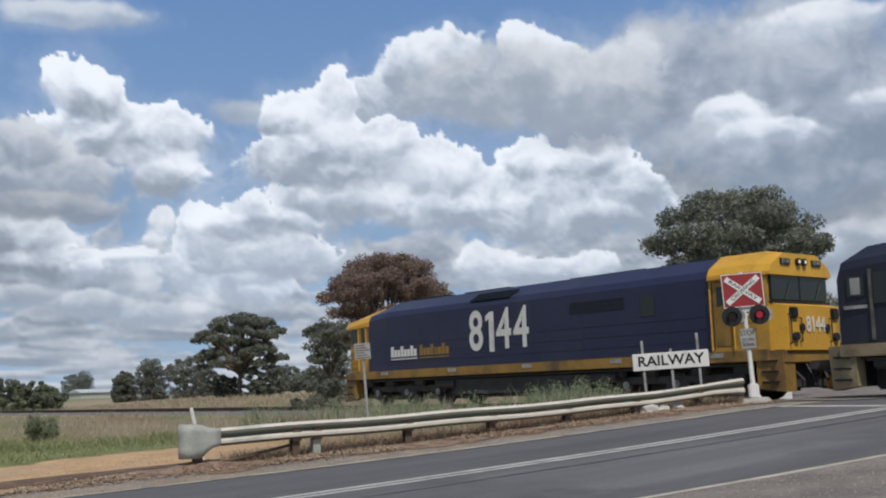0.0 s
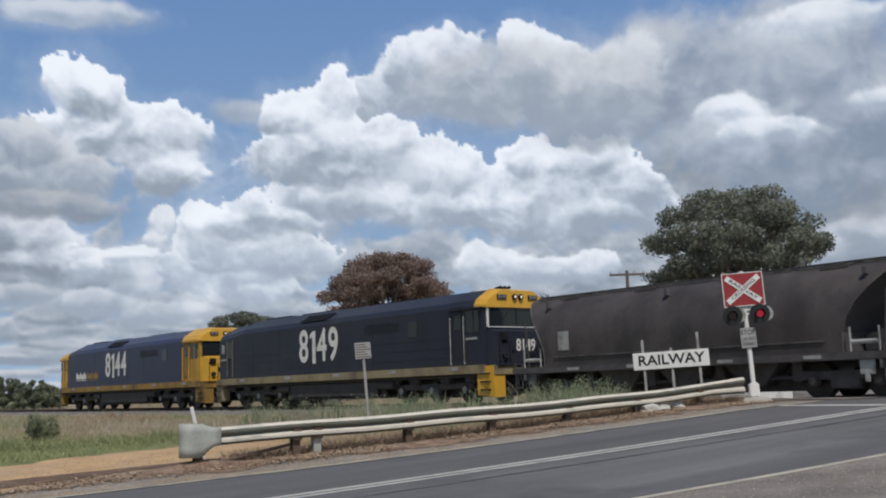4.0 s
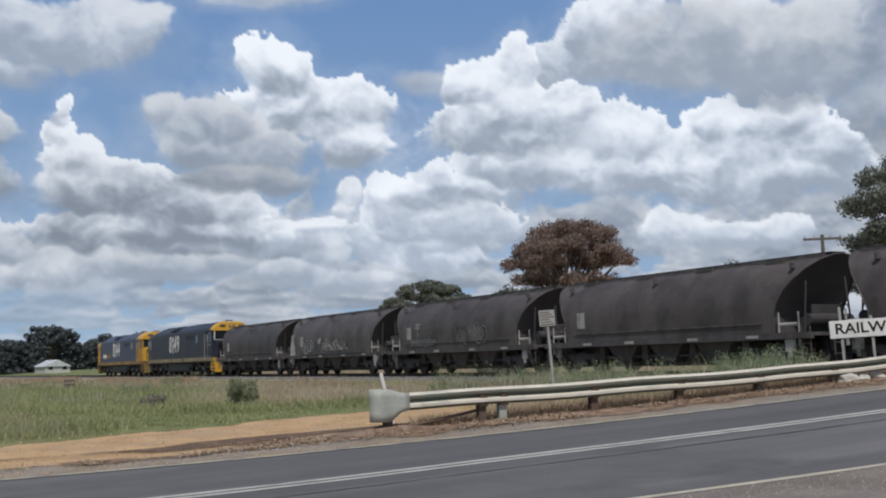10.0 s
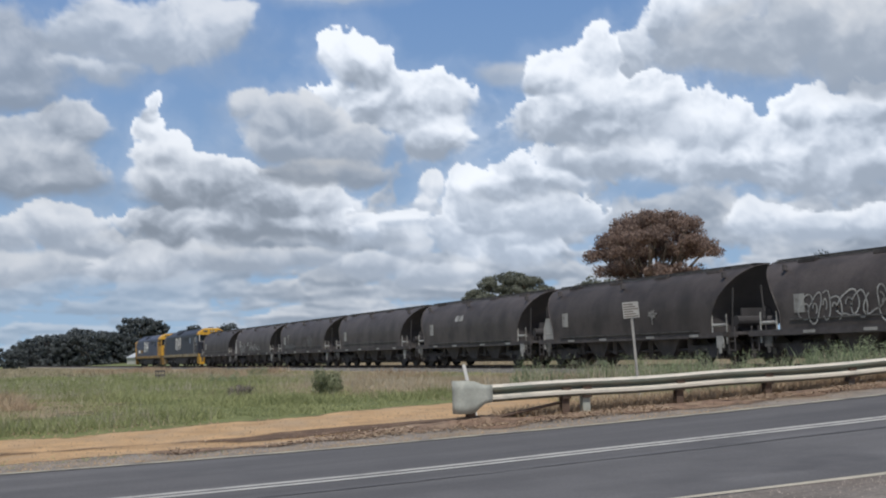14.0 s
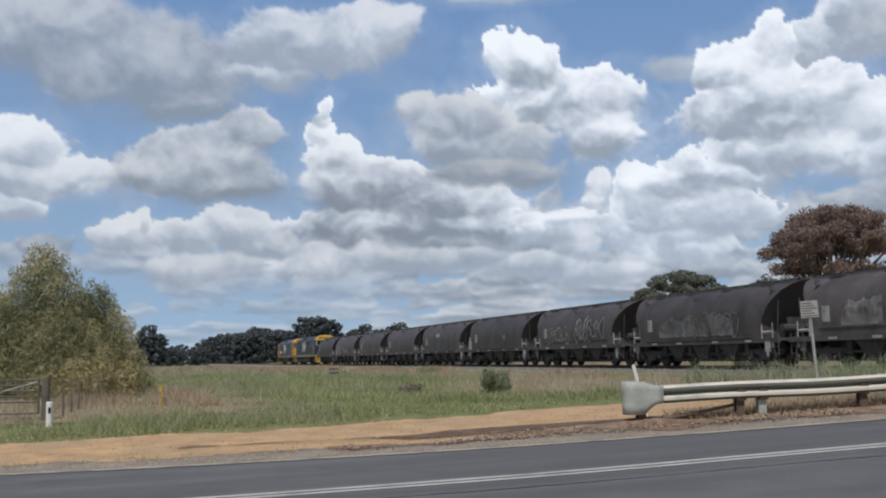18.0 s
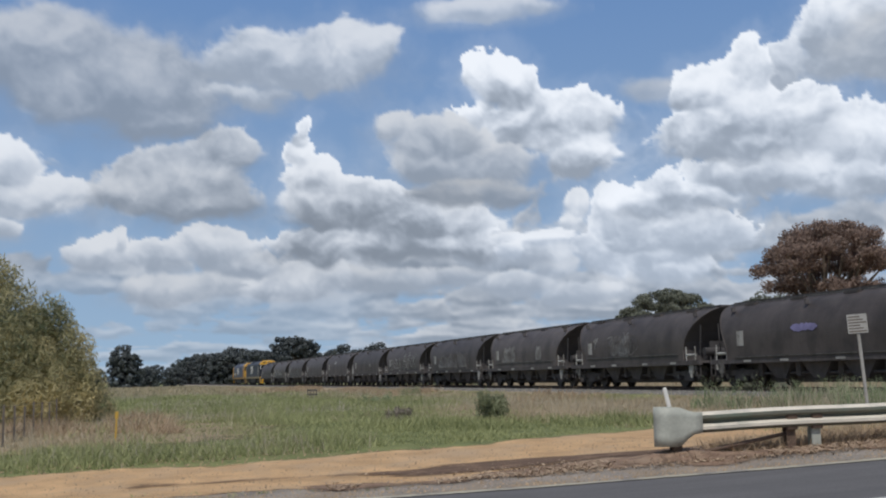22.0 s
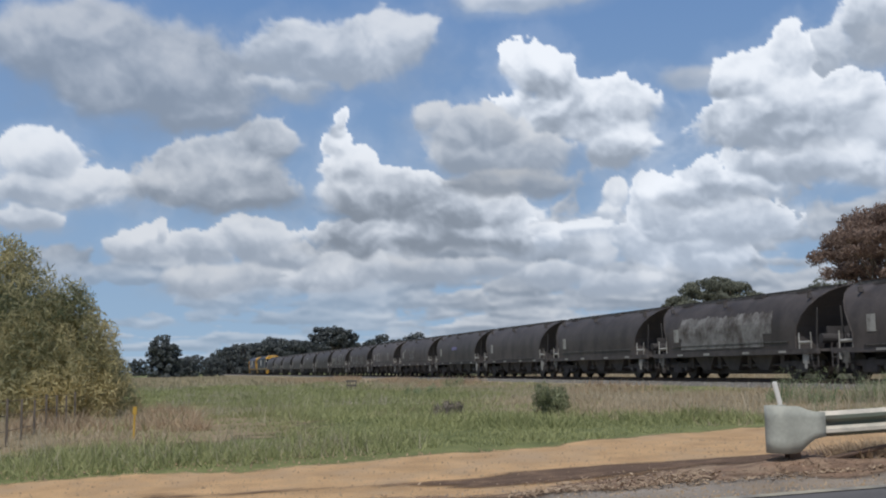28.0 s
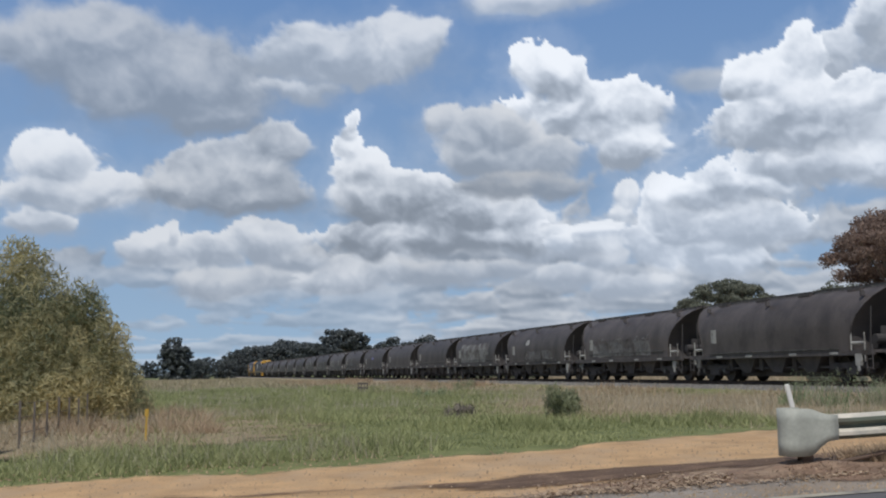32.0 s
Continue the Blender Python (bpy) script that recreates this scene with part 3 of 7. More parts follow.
    bank(0.66, 0.38, 0.80, (-52.0, 16.2, 4.27, 3.13), (-57.8, 16.4, 5.98, 3.13), (-61.1, 13.2, 4.56, 3.70), (-54.6, 12.2, 5.41, 2.56), (-60.0, 10.0, 5.70, 1.99))
    bank(0.95, 0.60, 0.40, (-54.5, 14.1, 1.71, 0.74), (-57.1, 12.8, 1.28, 0.74), (-55.2, 12.7, 1.42, 1.14))
    bank(0.90, 0.62, 0.50, (-61.9, 13.8, 1.71, 0.63), (-59.3, 18.1, 3.42, 0.85))
    bank(0.97, 0.52, 0.00, (-38.0, 12.0, 2.85, 1.77), (-36.7, 13.3, 1.20, 0.97), (-40.1, 11.6, 1.71, 1.25), (-44.1, 12.0, 1.88, 1.54), (-47.1, 12.1, 1.82, 1.48), (-49.0, 10.6, 2.39, 1.42), (-41.8, 10.1, 6.55, 1.65), (-34.8, 10.6, 4.84, 1.31), (-45.9, 9.3, 5.41, 1.25), (-29.7, 9.4, 3.13, 0.97))
    bank(0.80, 0.48, 0.50, (-49.0, 16.1, 2.56, 2.28), (-47.7, 14.2, 3.13, 1.71))
    bank(0.93, 0.52, 0.10, (-37.9, 17.3, 2.05, 1.65), (-39.9, 17.9, 1.48, 1.37), (-43.6, 18.0, 1.42, 1.42), (-44.9, 16.6, 2.85, 1.88), (-40.7, 15.6, 5.13, 1.37), (-34.9, 15.9, 1.31, 1.31))
    bank(0.70, 0.50, 0.60, (-42.8, 16.1, 5.41, 2.22), (-47.4, 15.6, 4.27, 2.05))
    bank(0.66, 0.55, 0.80, (-28.3, 15.1, 1.54, 0.63))
    bank(0.95, 0.50, 0.00, (-31.2, 14.9, 1.71, 1.31), (-33.4, 15.8, 1.25, 1.42), (-34.3, 13.3, 3.36, 1.60), (-31.4, 12.9, 2.56, 1.25), (-32.9, 12.1, 3.99, 0.97))
    bank(0.96, 0.47, 0.00, (-20.2, 16.1, 1.77, 1.31), (-21.5, 15.4, 1.25, 1.25), (-19.0, 16.3, 0.51, 0.80), (-23.5, 13.7, 3.02, 1.54), (-20.8, 13.6, 3.42, 1.60), (-24.6, 11.8, 1.60, 1.37))
    bank(0.74, 0.46, 0.25, (-17.2, 13.0, 2.62, 1.25), (-14.7, 13.8, 1.03, 0.74), (-16.9, 11.6, 2.39, 1.14), (-19.6, 11.5, 2.56, 1.14))
    bank(0.95, 0.42, 0.00, (-9.6, 13.1, 0.48, 0.85), (-9.7, 12.2, 0.68, 0.74), (-10.1, 10.9, 1.37, 1.31), (-11.1, 9.5, 2.51, 1.42), (-13.4, 9.3, 2.85, 1.42), (-15.7, 8.5, 3.70, 1.31), (-12.8, 7.3, 5.41, 1.08), (-16.8, 7.2, 4.27, 0.97))
    bank(0.60, 0.40, 0.40, (-18.4, 10.1, 3.42, 0.80), (-20.7, 9.9, 1.31, 0.68))
    bank(0.92, 0.62, 0.20, (-22.5, 7.6, 1.25, 0.34), (-20.7, 7.0, 0.68, 0.63))
    bank(0.68, 0.40, 0.70, (-0.1, 15.7, 6.27, 2.71), (3.8, 16.8, 4.84, 2.28), (-1.9, 13.6, 3.42, 1.14))
    bank(0.82, 0.52, 0.40, (-9.3, 16.9, 5.13, 1.88), (-12.3, 17.6, 2.56, 1.71), (-6.9, 15.2, 2.28, 0.80))
    bank(0.80, 0.60, 0.70, (-19.3, 19.6, 3.13, 0.68), (-22.1, 19.7, 1.71, 0.40))
    return np.clip(col, 0, 1)


def cloud_shell():
    az0, az1, el0, el1 = -80.0, 28.0, -1.5, 33.0
    step = 0.093
    az = np.concatenate([np.arange(az0, -63.5, 0.5), np.arange(-63.5, 11.5, step), np.arange(11.5, az1 + 0.1, 0.5)])
    el = np.concatenate([np.arange(el0, -0.5, 0.25), np.arange(-0.5, 21.4, step), np.arange(21.4, el1 + 0.1, 0.4)])
    az1, el1, na, ne = az[-1], el[-1], len(az), len(el)
    A, E = np.meshgrid(az, el, indexing="ij")
    col = sky_colours(A, E)
    R = 4300.0
    ar, er = np.radians(A), np.radians(E)
    V = np.stack([-np.sin(ar) * np.cos(er) * R, np.cos(ar) * np.cos(er) * R, np.sin(er) * R + 1.6], -1).reshape(-1, 3)
    i = (np.arange(na - 1)[:, None] * ne + np.arange(ne - 1)[None]).ravel()
    F = np.stack([i, i + 1, i + ne + 1, i + ne], 1)
    m, n, l, b = nodes_of("cloudy_sky")
    n.remove(b)
    at = n.new("ShaderNodeAttribute")
    at.attribute_name = "sky"
    em, tr, mx = n.new("ShaderNodeEmission"), n.new("ShaderNodeBsdfTransparent"), n.new("ShaderNodeMixShader")
    l.new(at.outputs["Color"], em.inputs["Color"])
    l.new(at.outputs["Alpha"], mx.inputs[0])
    l.new(tr.outputs[0], mx.inputs[1])
    l.new(em.outputs[0], mx.inputs[2])
    l.new(mx.outputs[0], n["Material Output"].inputs["Surface"])
    ob = from_arrays("backdrop_sky", V, F, m, kind="structure", label="blue spring sky heaped with white and grey cumulus", smooth=True)
    fade = smooth01(0, 7, np.minimum(A - az0, az1 - A)) * smooth01(0, 6, el1 - E)
    rgba = np.concatenate([col, fade[..., None]], -1).astype(np.float32)
    ob.data.color_attributes.new("sky", "FLOAT_COLOR", "POINT").data.foreach_set("color", rgba.ravel())
    return ob


cloud_shell()

# ---------- ground ----------
RD, RN = Vector((0.9948, -0.1017, 0)), Vector((0.1017, 0.9948, 0))     # along the road, across it
TRACK_X, RAIL_Z = 25.4, 1.05
FAR_EDGE, CENTRE, NEAR_EDGE, RAIL_LINE = 16.5, 13.2, 8.7, 18.2


def road_z(u):
    us = np.array([-400, -60, -20, -8, -4, 0, 4, 8, 12, 16, 19, 21.5, 24, 30, 45, 80, 400.0])
    zs = np.array([0.1, 0.05, -0.01, -0.03, 0.0, 0.07, 0.18, 0.34, 0.53, 0.76, 0.94, 1.03, 1.06, 1.06, 0.9, 0.6, 0.5])
    return sum(np.interp(u + d, us, zs) for d in (-1.2, -0.6, 0, 0.6, 1.2)) / 5


def ground_z(x, y):
    x, y = np.asarray(x, float), np.asarray(y, float)
    u, o = RD.x * x + RD.y * y, RN.x * x + RN.y * y
    field = 0.47 + 0.10 * fbm(x * 0.05, y * 0.05, 21, 3) * smooth01(19, 30, np.abs(o)) * (1 - smooth01(150, 300, np.abs(y)))
    field = field + 1.55 * smooth01(31, 82, x) * smooth01(18, 60, y)
    b = np.where(o > 13, smooth01(18.0, 27.0, o), smooth01(6.0, -16.0, o))
    g = road_z(u) * (1 - b) + field * b
    g = g + 0.11 * np.exp(-((u - 6.85) / 0.55) ** 2 - ((o - 18.38) / 0.34) ** 2)    # earth heaped round the rail's end
    g = g + 0.07 * smooth01(17.2, 18.1, o) * smooth01(20.6, 19.0, o) * smooth01(3.0, 6.3, u) * smooth01(20.5, 18.5, u)
    form = 0.76 - np.maximum(np.abs(x - TRACK_X) - 2.6, 0) * 0.16
    return np.maximum(g, form)


def dryness(x, y):
    """How far the paddock's grass has dried: green by the earth track, straw by the railway and the gate."""
    o = RN.x * x + RN.y * y
    d = 0.13 + 0.95 * fbm(x * 0.13, y * 0.13, 51, 3) + 0.75 * smooth01(7.0, 14.0, x - 0.03 * y) * smooth01(36, 30, x) - 0.28 * smooth01(28.5, 25.0, o - 0.2 * np.clip(x, 0, 12)) - 0.2 * smooth01(32, 55, y)
    gate = smooth01(2.6, 0.6, x + 0.25 * fbm(x * 0.6, y * 0.6, 58, 2)) * smooth01(24.3, 25.2, y) * smooth01(42, 38, y)
    d = d * (1 - gate) + 0.92 * gate
    # greener behind the gateway and in a belt farther off, all dry beyond the railway
    d = d - 0.12 * np.exp(-((x - 3.4) / 2.6) ** 2 - ((y - 29.0) / 2.6) ** 2) - 0.5 * np.exp(-((y - 52.0) / 9.0) ** 2) * smooth01(15.5, 9.0, x)
    d = np.maximum(d, 0.72 * smooth01(28.5, 30.5, x) * smooth01(230, 170, y))
    return np.clip(d, 0, 1)


def strip(name, u0, u1, o0, o1, lift, material, n=60, across=3, label="", ragged=0.0, parent=None, seed=3):
    """A layer on the ground along the road between two offsets, its edges ragged."""
    U = np.linspace(u0, u1, n)
    k = np.linspace(0, 1, across)
    r0, r1 = ragged * fbm(U * 0.7, U * 0 + 1, seed, 4), ragged * fbm(U * 0.7, U * 0 + 7, seed + 1, 4)
    f0, f1 = (o0(U) if callable(o0) else o0 + U * 0), (o1(U) if callable(o1) else o1 + U * 0)
    O = (f0 + r0)[:, None] * (1 - k) + (f1 + r1)[:, None] * k
    UU = U[:, None] + 0 * O
    X, Y = RD.x * UU + RN.x * O, RD.y * UU + RN.y * O
    Z = ground_z(X, Y) + lift
    V = np.stack([X, Y, Z], -1).reshape(-1, 3)
    i = (np.arange(n - 1)[:, None] * across + np.arange(across - 1)[None]).ravel()
    ob = from_arrays(name, V, np.stack([i, i + across, i + across + 1, i + 1], 1), material, parent, label, "" if parent else "structure", True)
    # metres to the nearest edge, by which loose layers thin out
    e = np.minimum(np.abs(O - O[:, :1]), np.abs(O - O[:, -1:]))
    e = np.minimum(e, np.minimum(UU - u0, u1 - UU))
    ob.data.attributes.new("edge", "FLOAT", "POINT").data.foreach_set("value", e.astype(np.float32).ravel())
    return ob


def ground():
    def spread(lo, hi, fine):
        mids = np.arange(lo, hi + 0.01, fine)
        out = np.array([1.5, 4, 9, 18, 34, 60, 110, 200, 400, 800, 1500, 2600, 4600.0])
        return np.concatenate([lo - out[::-1], mids, hi + out])
    xs, ys = spread(-24, 46, 0.7), spread(-6, 90, 0.7)
    X, Y = np.meshgrid(xs, ys, indexing="ij")
    o = RN.x * X + RN.y * Y
    Z = ground_z(X, Y) - 0.14 * smooth01(9.0, 10.0, o) * smooth01(15.8, 15.0, o)
    u = RD.x * X + RD.y * Y
    Z = Z - 0.10 * smooth01(16.8, 17.2, o) * smooth01(19.4, 18.9, o) * smooth01(2, 4, u) * smooth01(21.5, 20, u)
    Z = Z + 0.03 * fbm(X * 0.9, Y * 0.9, 31, 3) * smooth01(17.5, 22, o)
    V = np.stack([X, Y, Z], -1).reshape(-1, 3)
    ne = len(ys)
    i = (np.arange(len(xs) - 1)[:, None] * ne + np.arange(ne - 1)[None]).ravel()
    ob = from_arrays("ground", V, np.stack([i, i + ne, i + ne + 1, i + 1], 1), PADDOCK, None, "grassy paddock of green and straw-coloured patches", "structure", True)
    ob.data.attributes.new("dry", "FLOAT", "POINT").data.foreach_set("value", dryness(X, Y).astype(np.float32).ravel())


ground()


def centre(u):
    return np.interp(u, [-150, -10, -4, -0.5, 3, 6.4, 9.5, 14, 20], [11.6, 11.7, 12.05, 12.35, 12.6, 12.92, 13.08, 13.2, 13.2])


road = strip("road", -150, 320, NEAR_EDGE - 0.25, FAR_EDGE + 0.06, 0.034, ASPHALT, 500, 6, "grey sealed two-lane country road rising to the crossing")
strip("shoulder", -150, 22, FAR_EDGE - 0.6, 18.6, 0.026, GRAVEL, 300, 8, "loose grey gravel road shoulder", 0.2)
strip("shoulder", 21.6, 80, FAR_EDGE - 0.6, 52.0, 0.05, GRAVEL_NEAR, 130, 40, "grey gravel apron beside the crossing", 0.3)
strip("shoulder", -150, 300, -2.0, NEAR_EDGE - 0.04, 0.036, GRAVEL_NEAR, 300, 6, "loose grey gravel road shoulder", 0.15)
strip("dirt_track", -60, 13.5, lambda u: 17.75 + 0.9 * smooth01(6.0, 9, u), lambda u: 22.2 + 0.22 * np.clip(u, -4, 13) + 0.5 * smooth01(4, 10, u), 0.03, DIRT, 180, 13, "bare orange earth track beside the road", 0.6)
strip("leaf_litter", 1.0, 21.8, lambda u: 17.2 + 0.3 * smooth01(6, 2, u), lambda u: 18.6 + 1.0 * smooth01(3, 7, u), 0.04, LITTER, 200, 12, "dead brown leaves and dry stalks along the verge", 0.4, None, 9)
strip("dead_stalks", -1.5, 10.0, lambda u: 18.3 + 0.7 * smooth01(5, 1, u), lambda u: 20.5 - 0.5 * smooth01(4, 0, u), 0.044, DARK_LITTER, 160, 14, "thin streaks of dead stalks on the earth track", 0.4, None, 19)
strip("dry_verge", -30, 2.4, lambda u: 24.0 + 0.3 * np.clip(u, -4, 13), 37.0, 0.03, DRY_MAT, 60, 14, "flattened dry grass beside the gateway", 0.8, None, 23)
strip("centre_line", -150, 300, lambda u: centre(u) - 0.22, lambda u: centre(u) - 0.075, 0.040, LINE, 500, 2, "", 0.012, road)
strip("centre_line", -150, 300, lambda u: centre(u) + 0.035, lambda u: centre(u) + 0.19, 0.040, LINE, 500, 2, "", 0.012, road)
strip("edge_line", -150, 21, FAR_EDGE - 0.18, FAR_EDGE + 0.04, 0.044, LINE_WORN, 300, 2, "worn yellowed edge line", 0.03, road)
strip("edge_line", -150, 40, NEAR_EDGE - 0.05, NEAR_EDGE + 0.08, 0.040, LINE_CREAM, 300, 2, "worn cream edge line", 0.03, road)
strip("tar_seam", -60, 60, lambda u: centre(u) - 1.02, lambda u: centre(u) - 0.94, 0.040, TAR, 400, 2, "thin dark tar seam", 0.05, road)
strip("stop_line", 19.4, 19.75, CENTRE + 0.2, FAR_EDGE - 0.1, 0.041, LINE, 4, 8, "", 0.0, road)

# ---------- railway track ----------
track = thing("railway_track", "single railway track on grey ballast with steel rails", "railway track", kind="structure", at=pose(TRACK_X, 0, 0))
bm = fresh()
prism(bm, [(-2.9, 0.62), (2.9, 0.62), (1.75, 0.90), (-1.75, 0.90)], -420, 1400)
part("ballast", bm, BALLAST, track, "grey crushed-stone ballast")
for sx in (-0.7525, 0.7525):
    bm = fresh()
    prism(bm, [(sx - 0.07, 0.885), (sx + 0.07, 0.885), (sx + 0.02, 0.91), (sx + 0.012, 1.005), (sx + 0.036, 1.015), (sx + 0.034, RAIL_Z), (sx - 0.034, RAIL_Z), (sx - 0.036, 1.015), (sx - 0.012, 1.005), (sx - 0.02, 0.91)], -420, 1400)
    part("rail", bm, RAILSTEEL, track)
bm = fresh()
box(bm, -1.22, 1.22, -0.115, 0.115, 0.83, 0.915, 0.012)
sleeper = part("sleeper", bm, TIMBER, track, "weathered dark timber sleeper")
sleeper.matrix_basis = pose(0, 8.0, 0)
for k in range(1, 190):
    linked("sleeper", sleeper.data, None, track).matrix_basis = pose(0.02 * math.sin(7.3 * k), 8.0 + 0.64 * k, 0.006 * math.sin(3.1 * k))
# loose stones on the near side of the ballast
rng = np.random.RandomState(8)
n = 9000
sy, sk = rng.uniform(16, 95, n), rng.rand(n)
sx = -1.6 - 1.5 * sk
sz = 0.90 - 0.26 * np.clip((-sx - 1.75) / 1.15, 0, 1)
r = rng.uniform(0.025, 0.06, n)
tet = np.array([[1, 0, -0.5], [-0.6, 0.9, -0.5], [-0.6, -0.9, -0.5], [0.1, 0, 0.9]])
V = np.stack([sx, sy, sz], -1)[:, None] + (tet[None] * r[:, None, None]) * rng.uniform(0.6, 1.3, (n, 4, 3))
F = (np.arange(n)[:, None, None] * 4 + np.array([[0, 1, 3], [1, 2, 3], [2, 0, 3]])[None]).reshape(-1, 3)
STONE = mat("ballast_stone", (0.205, 0.20, 0.192), 0.95, vary=0.2, scale=4, fine=26, bump=0.2, per="island")
from_arrays("stones", V.reshape(-1, 3), F, STONE, track, "", "stuff")


def loose_gravel():
    """Loose chips lying on the near shoulder, thinning towards the seal, and a few strewn over the far one."""
    rs = np.random.RandomState(27)
    n = 30000
    u, o = rs.uniform(-6, 26, n), NEAR_EDGE - 0.09 - rs.exponential(1.6, n)
    q = 3500
    u, o = np.concatenate([u, rs.uniform(-8, 20, q)]), np.concatenate([o, rs.uniform(FAR_EDGE + 0.1, 18.4, q)])
    k = (o > -1.8)
    u, o = u[k], o[k]
    n = len(u)
    x, y = RD.x * u + RN.x * o, RD.y * u + RN.y * o
    z = ground_z(x, y) + 0.028
    r = rs.uniform(0.007, 0.024, n)
    V = np.stack([x, y, z], -1)[:, None] + (tet[None] * r[:, None, None]) * rs.uniform(0.6, 1.4, (n, 4, 3))
    F = (np.arange(n)[:, None, None] * 4 + np.array([[0, 1, 3], [1, 2, 3], [2, 0, 3]])[None]).reshape(-1, 3)
    chip = mat("gravel_chip", (0.275, 0.24, 0.215), 0.95, vary=0.45, scale=9, fine=40, bump=0.2, per="island")
    tagged(from_arrays("gravel", V.reshape(-1, 3), F, chip, None, "loose grey-brown gravel chips on the road shoulder", "stuff"), category="gravel")


loose_gravel()


# ---------- the train ----------
SIDE = 1.45


def bogie(parent, y, axles, radius, span, wheels):
    """A bogie frame with its wheelsets; wheels gathers (wheelset, pose, radius) to turn."""
    bm = fresh()
    for sx in (-1.02, 1.02):
        box(bm, sx - 0.07, sx + 0.07, -span / 2 - 0.35, span / 2 + 0.35, radius + 0.02, radius + 0.24, 0.03)
        for a in axles:
            box(bm, sx - 0.11, sx + 0.11, a - 0.14, a + 0.14, radius - 0.14, radius + 0.14, 0.03)
        box(bm, sx - 0.09, sx + 0.09, -0.42, 0.42, radius - 0.20, radius + 0.1, 0.04)
        for k in (-0.22, 0, 0.22):
            rod(bm, (sx, k, radius - 0.12), (sx, k, radius + 0.2), 0.06, n=8)
    box(bm, -1.0, 1.0, -0.2, 0.2, radius, radius + 0.3)
    fr = part("bogie", bm, UNDER, parent)
    fr.matrix_basis = pose(0, y, 0)
    for sx in (-1.13, 1.13):
        for a in axles:
            bm = fresh()
            rod(bm, (sx - 0.02, a, radius), (sx + 0.02, a, radius), 0.12 if radius > 0.48 else 0.09, n=12)
            part("axle_cap", bm, PALE if radius > 0.48 else AXLE, fr)
    for a in axles:
        bm = fresh()
        rod(bm, (-0.95, 0, 0), (0.95, 0, 0), 0.075)
        for sx in (-1, 1):
            rod(bm, (sx * 0.70, 0, 0), (sx * 0.83, 0, 0), radius, n=24)
            rod(bm, (sx * 0.66, 0, 0), (sx * 0.70, 0, 0), radius + 0.03, n=24)
            rod(bm, (sx * 0.83, 0, 0), (sx * 0.85, 0, 0), radius * 0.4, n=12)
        ws = part("wheelset", bm, WHEEL, fr)
        ws.matrix_basis = pose(0, a, radius)
        wheels.append((ws, a, radius))
    return fr


def loft(bm, sections):
    """Skins a row of equal outlines, each (y, [(x, z), ...]), and caps the ends."""
    rings = [[bm.verts.new((x, y, z)) for x, z in pts] for y, pts in sections]
    for a, b in zip(rings, rings[1:]):
        for i in range(len(a)):
            j = (i + 1) % len(a)
            bm.faces.new((a[i], a[j], b[j], b[i]))
    bm.faces.new(rings[0])
    bm.faces.new(list(reversed(rings[-1])))
    bmesh.ops.recalc_face_normals(bm, faces=bm.faces[:])
    return bm


def hood(w=SIDE, z0=1.30, eave=3.32, top=3.92, c=0.62):
    return [(-w, z0), (w, z0), (w, eave), (w - 0.12, eave + 0.2), (c, top), (-c, top), (-w + 0.12, eave + 0.2), (-w, eave)]


def painted_number(text, h, parent, at):
    wide = [0.42 * h if c == "1" else 0.63 * h for c in text]
    x = -sum(wide) / 2
    for c, w in zip(text, wide):
        if c == "1":
            bm = fresh()
            prism(bm, [(-0.02 * h, -h / 2), (0.16 * h, -h / 2), (0.16 * h, h / 2), (0.02 * h, h / 2), (-0.15 * h, 0.40 * h), (-0.15 * h, 0.26 * h), (-0.02 * h, 0.32 * h)], -0.004, 0.004)
            bm.transform(at @ pose(x + w / 2, 0, 0))
            part("number", bm, WHITE, parent, "large white painted number")
        else:
            letters("number", c, h / 0.72, WHITE, parent, at @ pose(x + w / 2, 0, 0), 0.80, 0.004, "large white painted number", 0.017)
        x += w


